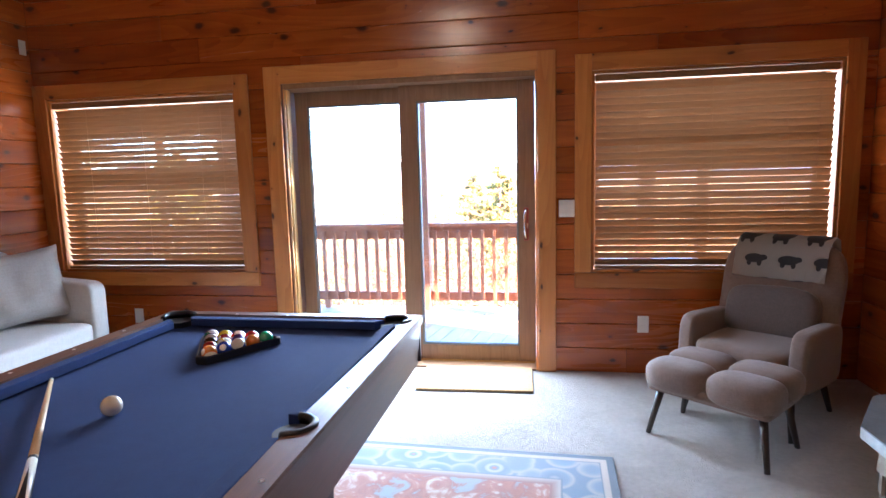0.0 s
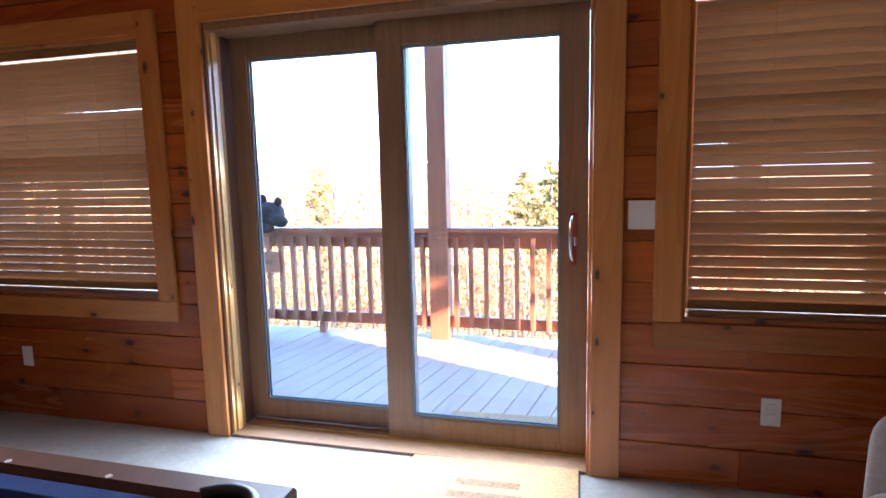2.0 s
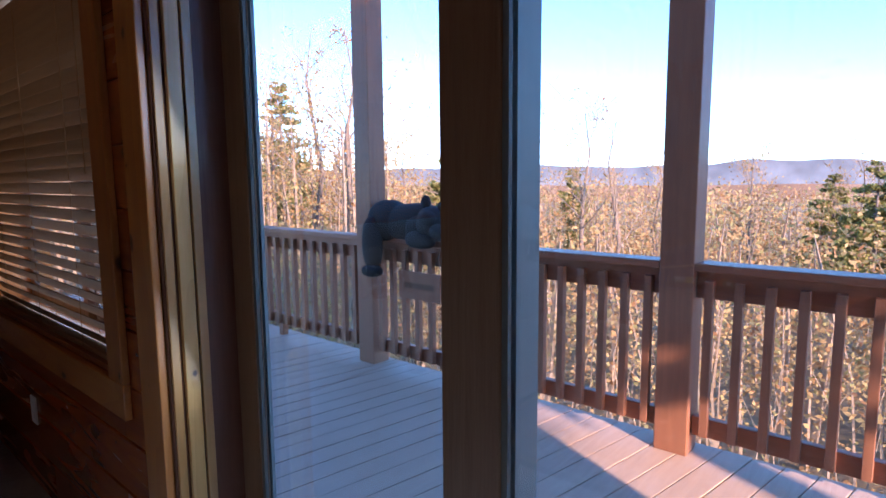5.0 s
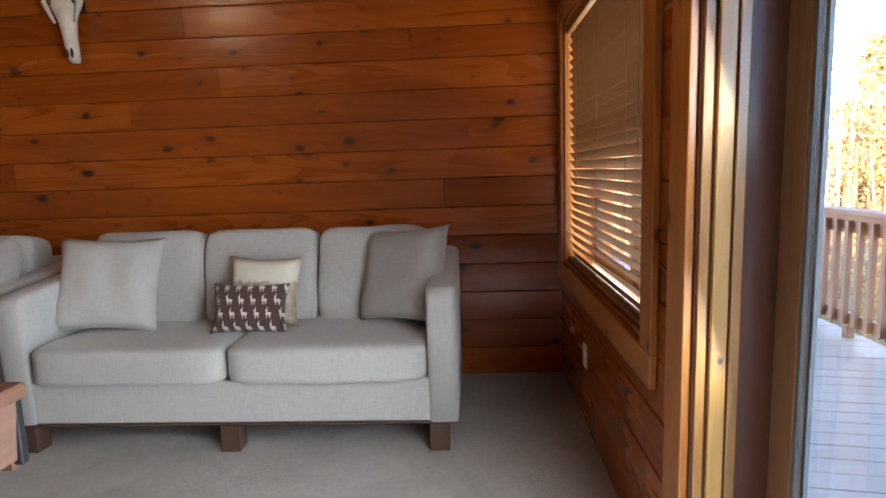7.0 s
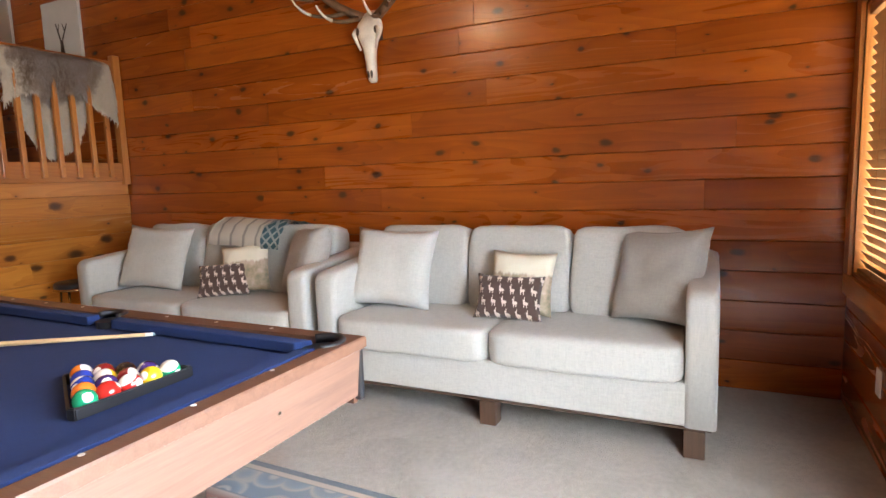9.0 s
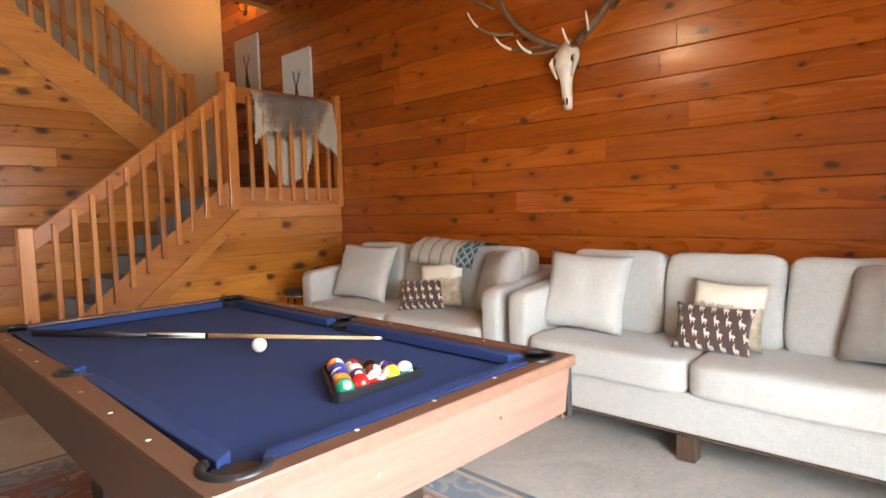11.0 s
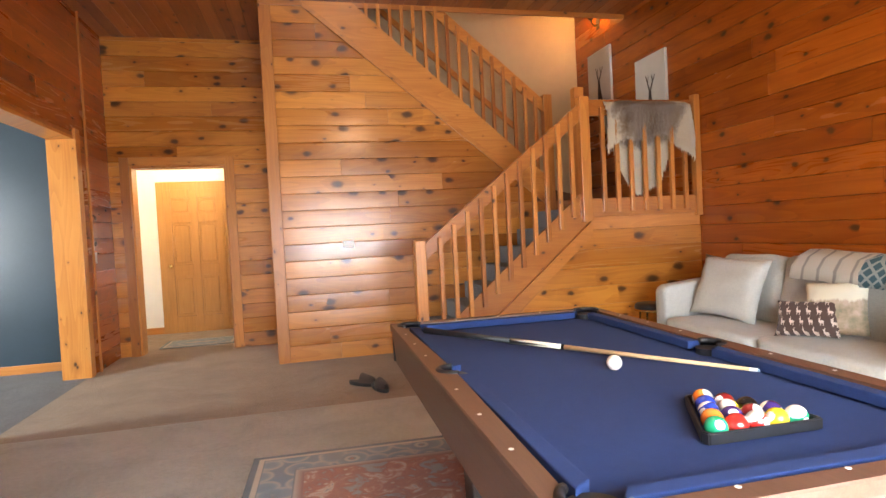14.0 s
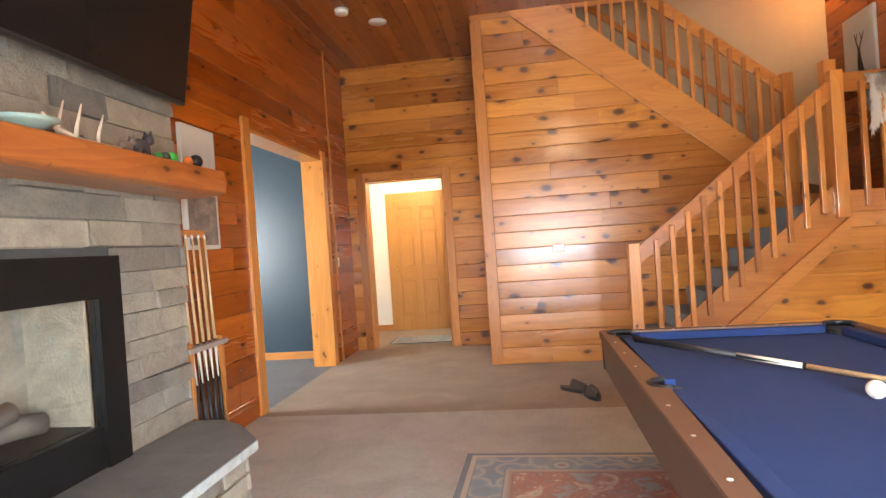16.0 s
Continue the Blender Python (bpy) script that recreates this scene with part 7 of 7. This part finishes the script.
def branch(bm, p, d, length, r, depth, rr, leaves=None):
    """A limb that bends, tapers and forks."""
    pts, rad = [p.copy()], [r]
    q = p.copy()
    dd = d.copy()
    n = 4
    for k in range(n):
        dd = (dd + 0.18 * Vector((rr.uniform(-1, 1), rr.uniform(-1, 1), rr.uniform(-0.5, 0.8)))).normalized()
        q = q + dd * length / n
        pts.append(q.copy())
        rad.append(max(0.006, r * (1 - 0.75 * (k + 1) / n)))
    tube(pts, rad, 5 if depth > 1 else 3, False, bm)
    if depth > 0:
        for k in range(rr.randint(4, 5) if depth > 1 else rr.randint(3, 5)):
            t = rr.uniform(0.35, 1.0)
            i = min(n - 1, int(t * n))
            o = pts[i].lerp(pts[i + 1], t * n - i)
            side = Vector((rr.uniform(-1, 1), rr.uniform(-1, 1), rr.uniform(0.0, 0.9))).normalized()
            branch(bm, o, (dd * 0.6 + side * 0.8).normalized(), length * rr.uniform(0.4, 0.62), r * 0.42, depth - 1, rr, leaves)
    elif leaves is not None:
        for k in range(rr.randint(1, 4)):
            leaves.append(pts[rr.randint(1, n)] + 0.16 * Vector((rr.uniform(-1, 1), rr.uniform(-1, 1), rr.uniform(-1, 1))))


def leaf_cloud(points, size, rr, grow=0.0):
    """Small leaf blades at points; grow: how much larger they are with distance from the deck."""
    verts, faces = [], []
    for p in points:
        a = Vector((rr.uniform(-1, 1), rr.uniform(-1, 1), rr.uniform(-1, 1))).normalized()
        b = a.cross(Vector((rr.uniform(-1, 1), rr.uniform(-1, 1), rr.uniform(-1, 1)))).normalized()
        s = (size + grow * max(0.0, p.y)) * rr.uniform(0.5, 1.2)
        faces.append(tuple(range(len(verts), len(verts) + 4)))
        verts += [p + s * v for v in (a, b * 0.6, -a, -b * 0.6)]
    me = bpy.data.meshes.new("leaves")
    me.from_pydata(verts, [], faces)
    bm = bmesh.new()
    bm.from_mesh(me)
    bpy.data.meshes.remove(me)
    return bm


def bare_tree(x, y, h, seed, label, leafy=0.0):
    rr = random.Random(seed)
    t = empty("tree", pose(x, y, ground_z(x, y) - 0.2), label, "tree", "trees below the deck")
    bm = bmesh.new()
    pts, rad = [], []
    for k in range(7):
        pts.append(Vector((0.25 * noise.noise(Vector((k * 0.5, seed, 0))) * k * 0.4, 0.25 * noise.noise(Vector((k * 0.5, seed, 5))) * k * 0.4, h * k / 6)))
        rad.append(0.016 * h * (1 - 0.88 * k / 6))
    tube(pts, rad, 8, True, bm)
    part("trunk", bm, BARK, t, smooth=True)
    crown, leaves = bmesh.new(), []
    for k in range(13):
        f = rr.uniform(0.35, 0.98)
        i = min(5, int(f * 6))
        o = pts[i].lerp(pts[i + 1], f * 6 - i)
        a = rr.uniform(0, 2 * math.pi)
        branch(crown, o, Vector((math.cos(a), math.sin(a), rr.uniform(0.5, 1.3))).normalized(), h * rr.uniform(0.16, 0.30) * (1.15 - f * 0.5), 0.006 * h * (1.2 - f), 2, rr, leaves)
    part("crown", crown, TWIG, t, "bare forking limbs and twigs")
    if leafy:
        part("leaves", leaf_cloud([p + 0.14 * Vector((rr.uniform(-1, 1), rr.uniform(-1, 1), rr.uniform(-1, 1))) for p in leaves for c in range(2) if rr.random() < leafy], 0.06, rr), DRY, t, "sparse dry autumn leaves")
    return t


def evergreen(x, y, h, seed, label, dense=1.0):
    rr = random.Random(seed)
    t = empty("tree", pose(x, y, ground_z(x, y) - 0.2), label, "tree", "trees below the deck")
    part("trunk", tube([(0, 0, 0), (0.1, 0.05, h * 0.5), (0.05, 0.0, h)], [0.018 * h, 0.012 * h, 0.01], 8), BARK, t, smooth=True)
    pts = []
    limbs = bmesh.new()
    for k in range(int(110 * dense)):
        f = rr.uniform(0.12, 0.99)
        a = rr.uniform(0, 2 * math.pi)
        L = h * 0.30 * (1 - f) ** 0.75 * rr.uniform(0.55, 1.15) + 0.15
        o = Vector((0.07, 0.02, h * f))
        e = o + Vector((math.cos(a) * L, math.sin(a) * L, 0.12 * L + rr.uniform(-0.15, 0.2) * L))
        tube([o, o.lerp(e, 0.5) + Vector((0, 0, 0.06 * L)), e], [0.03, 0.02, 0.006], 4, False, limbs)
        for j in range(int(30 + 52 * L)):
            p = o.lerp(e, rr.uniform(0.25, 1.0))
            pts.append(p + 0.16 * L * Vector((rr.uniform(-1, 1), rr.uniform(-1, 1), rr.uniform(-0.7, 0.8))))
    part("limbs", limbs, TWIG, t)
    part("crown", leaf_cloud(pts, 0.10, rr), NEEDLE, t, "thin yellowish green needles")
    return t


def bearing(deg, dist):
    """A point at that distance along a bearing from the door, in degrees left of north."""
    a = radians(deg)
    return 3.3 - math.sin(a) * dist, math.cos(a) * dist


for deg, dist, h, sd, leafy in ((69, 24, 10.5, 11, 0.9), (63, 20, 9.2, 12, 0.95), (60, 30, 12, 13, 0.8), (54, 22, 10.5, 14, 0.7), (51, 18, 9.6, 15, 0.45), (33, 19, 7.6, 16, 0.1), (24, 17, 7.2, 17, 0.1), (66, 27, 11.0, 25, 0.95), (58, 24, 9.0, 26, 0.95), (27, 18, 7.6, 27, 0.1), (20, 28, 7.0, 18, 0.4), (12, 26, 6.6, 19, 0.5), (4, 28, 6.6, 20, 0.5), (75, 17, 10, 21, 0.6), (-8, 28, 7, 22, 0.4), (80, 21, 11, 23, 0.5), (45, 26, 7.5, 24, 0.5)):
    x, y = bearing(deg, dist)
    bare_tree(x, y, h, sd, "tall bare tree with sparse dry leaves" if leafy > 0.3 else "tall bare leafless tree", leafy)
for deg, dist, h, sd in ((65, 28, 11.0, 31), (57, 32, 11.5, 32), (40, 19, 6.6, 33), (36, 24, 6.8, 34), (3, 24, 6.0, 35), (6, 30, 6.6, 36), (28, 34, 7.5, 38)):
    x, y = bearing(deg, dist)
    evergreen(x, y, h, sd, "yellowish green pine below the deck")
# unseen broad tree added off the deck's end to keep most sun off it
rr = random.Random(41)
shade = empty("tree", pose(9.4, -0.5, ground_z(9.4, -0.5) - 0.2), "unseen broad dense tree added to shade the deck", "tree", "trees below the deck")
part("trunk", tube([(0, 0, 0), (0.1, 0.0, 4.0), (0.0, 0.1, 8.0)], [0.2, 0.15, 0.05], 10), BARK, shade, smooth=True)
limbs, pts = bmesh.new(), []
for k in range(40):
    a, f = rr.uniform(0, 2 * math.pi), rr.uniform(0.0, 1.0)
    o = Vector((0.08, 0.02, 5.2 + 2.6 * f))
    e = o + Vector((math.cos(a), math.sin(a), 0.35)) * rr.uniform(1.4, 2.7) * (1 - 0.4 * f)
    tube([o, o.lerp(e, 0.5) + Vector((0, 0, 0.1)), e], [0.05, 0.03, 0.01], 5, False, limbs)
    for j in range(330):
        p = o.lerp(e, rr.uniform(0.15, 1.05))
        pts.append(p + 0.55 * Vector((rr.gauss(0, 0.6), rr.gauss(0, 0.6), abs(rr.gauss(0, 0.8)))))
part("limbs", limbs, BARK, shade)
part("crown", leaf_cloud(pts, 0.11, rr), NEEDLE, shade, "dense dark green foliage")

# leafy woods in the middle distance: too many to count
rr = random.Random(7)
wood_pts, wood_trunks = [], bmesh.new()
for k in range(760):
    d = 9.0 + 75 * rr.random() ** 1.2
    deg = rr.uniform(-25, 88) if k < 460 else rr.uniform(42, 88)
    x, y = bearing(deg, d)
    if y < 5.0:
        continue
    z = ground_z(x, y)
    top = (2.3 + 0.095 * d) * rr.uniform(0.75, 1.2) + (rr.uniform(1.0, 4.6) if deg > 46 and d > 14 else 0)
    r = top * rr.uniform(0.22, 0.36)
    tube([(x, y, z), (x + rr.uniform(-0.2, 0.2), y, z + top * 0.6), (x + rr.uniform(-0.3, 0.3), y, z + top * 0.95)], [0.05 + 0.002 * d, 0.035 + 0.001 * d, 0.01], 4, False, wood_trunks)
    for j in range(int(230 - 1.0 * d)):
        a, e = rr.uniform(0, 2 * math.pi), rr.random() ** 0.5
        wood_pts.append(Vector((x + r * e * math.cos(a), y + r * e * math.sin(a), z + top * rr.uniform(0.3, 1.0))))
tagged(part("far_woods", wood_trunks, TWIG, None), "thin trunks of the woods below the deck", "woods", kind="stuff")
tagged(part("far_foliage", leaf_cloud(wood_pts, 0.036, rr, 0.0027), DRY, None), "tan and yellow autumn foliage of the woods", "woods", kind="stuff")

# brush and saplings of the slope: too many to count
rr = random.Random(99)
brush = bmesh.new()
for k in range(1000):
    d = 2.2 + 42 * rr.random() ** 1.5
    x = rr.uniform(-1.25, 0.75) * (d + 6) + 1.5
    y = 2.6 + d
    z = ground_z(x, y)
    h = rr.uniform(1.0, 3.6) * (1.0 + 0.03 * d)
    lean_x, lean_y = rr.uniform(-0.22, 0.22) * h, rr.uniform(-0.22, 0.22) * h
    r = rr.uniform(0.006, 0.022) * (1 + 0.02 * d)
    a, b = Vector((x, y, z)), Vector((x + lean_x, y + lean_y, z + h))
    mid = a.lerp(b, 0.55) + Vector((rr.uniform(-0.15, 0.15), rr.uniform(-0.15, 0.15), 0))
    tube([a, mid, b], [r, r * 0.7, r * 0.25], 3, False, brush)
    for j in range(2):
        f = rr.uniform(0.4, 0.9)
        o = mid.lerp(b, f)
        tube([o, o + Vector((rr.uniform(-0.5, 0.5), rr.uniform(-0.3, 0.3), rr.uniform(0.1, 0.6)))], [r * 0.4, r * 0.12], 3, False, brush)
tagged(part("brush", brush, TWIG, None), "thicket of bare saplings on the slope", "brush", kind="stuff")
pts = []
for k in range(110000):
    d = 3.0 + 60 * rr.random() ** 1.3
    x = rr.uniform(-1.35, 0.8) * (d + 6) + 1.5
    y = 2.6 + d
    clump = noise.noise(Vector((x * 0.25, y * 0.25, 2.0)))
    pts.append(Vector((x, y, ground_z(x, y) + rr.uniform(0.0, 1.0) * (2.2 + 3.2 * max(0, clump) + 0.02 * d))))
tagged(part("undergrowth", leaf_cloud(pts, 0.028, rr, 0.0019), DRY, None), "dry straw-coloured undergrowth on the slope", "undergrowth", kind="stuff")

# area lamp added in the blue room for daylight from an unseen window
ar = bpy.data.lights.new("blue_room_fill_light", "AREA")
ar.shape = "RECTANGLE"
ar.size, ar.size_y = 1.2, 1.2
ar.energy = BLUE_ROOM_POWER
ar.color = (0.85, 0.93, 1.0)
new("blue_room_fill_light", ar).matrix_world = look((8.9, -5.4, 1.5), (7.6, -6.6, 1.3))


# ---- wall boards ----
boards(wall_north, (0, -1), 0.0, 0.0, 5.98, 0.0, TOP, [DOOR, WIN_L, WIN_R], 1)
boards(wall_west, (1, 0), 0.0, -8.15, 0.0, 0.0, 5.28, [], 2)
boards(wall_east, (-1, 0), 5.98, -8.15, 0.0, 0.0, TOP, [BLUE, (-4.05, -1.2, 0, TOP)], 3)
boards(wall_south, (0, 1), -8.15, 4.12, 5.98, 0.0, TOP, [HALL], 5, mesh=BOARD_PALE)
boards(wall_stairs, (0, 1), -6.92, 0.02, 4.1, 0.0, TOP, [], 7, mesh=BOARD_PALE, cut=lambda z: 0.02 if z < 1.46 else max(1.25, (z - 0.72) / 0.817))
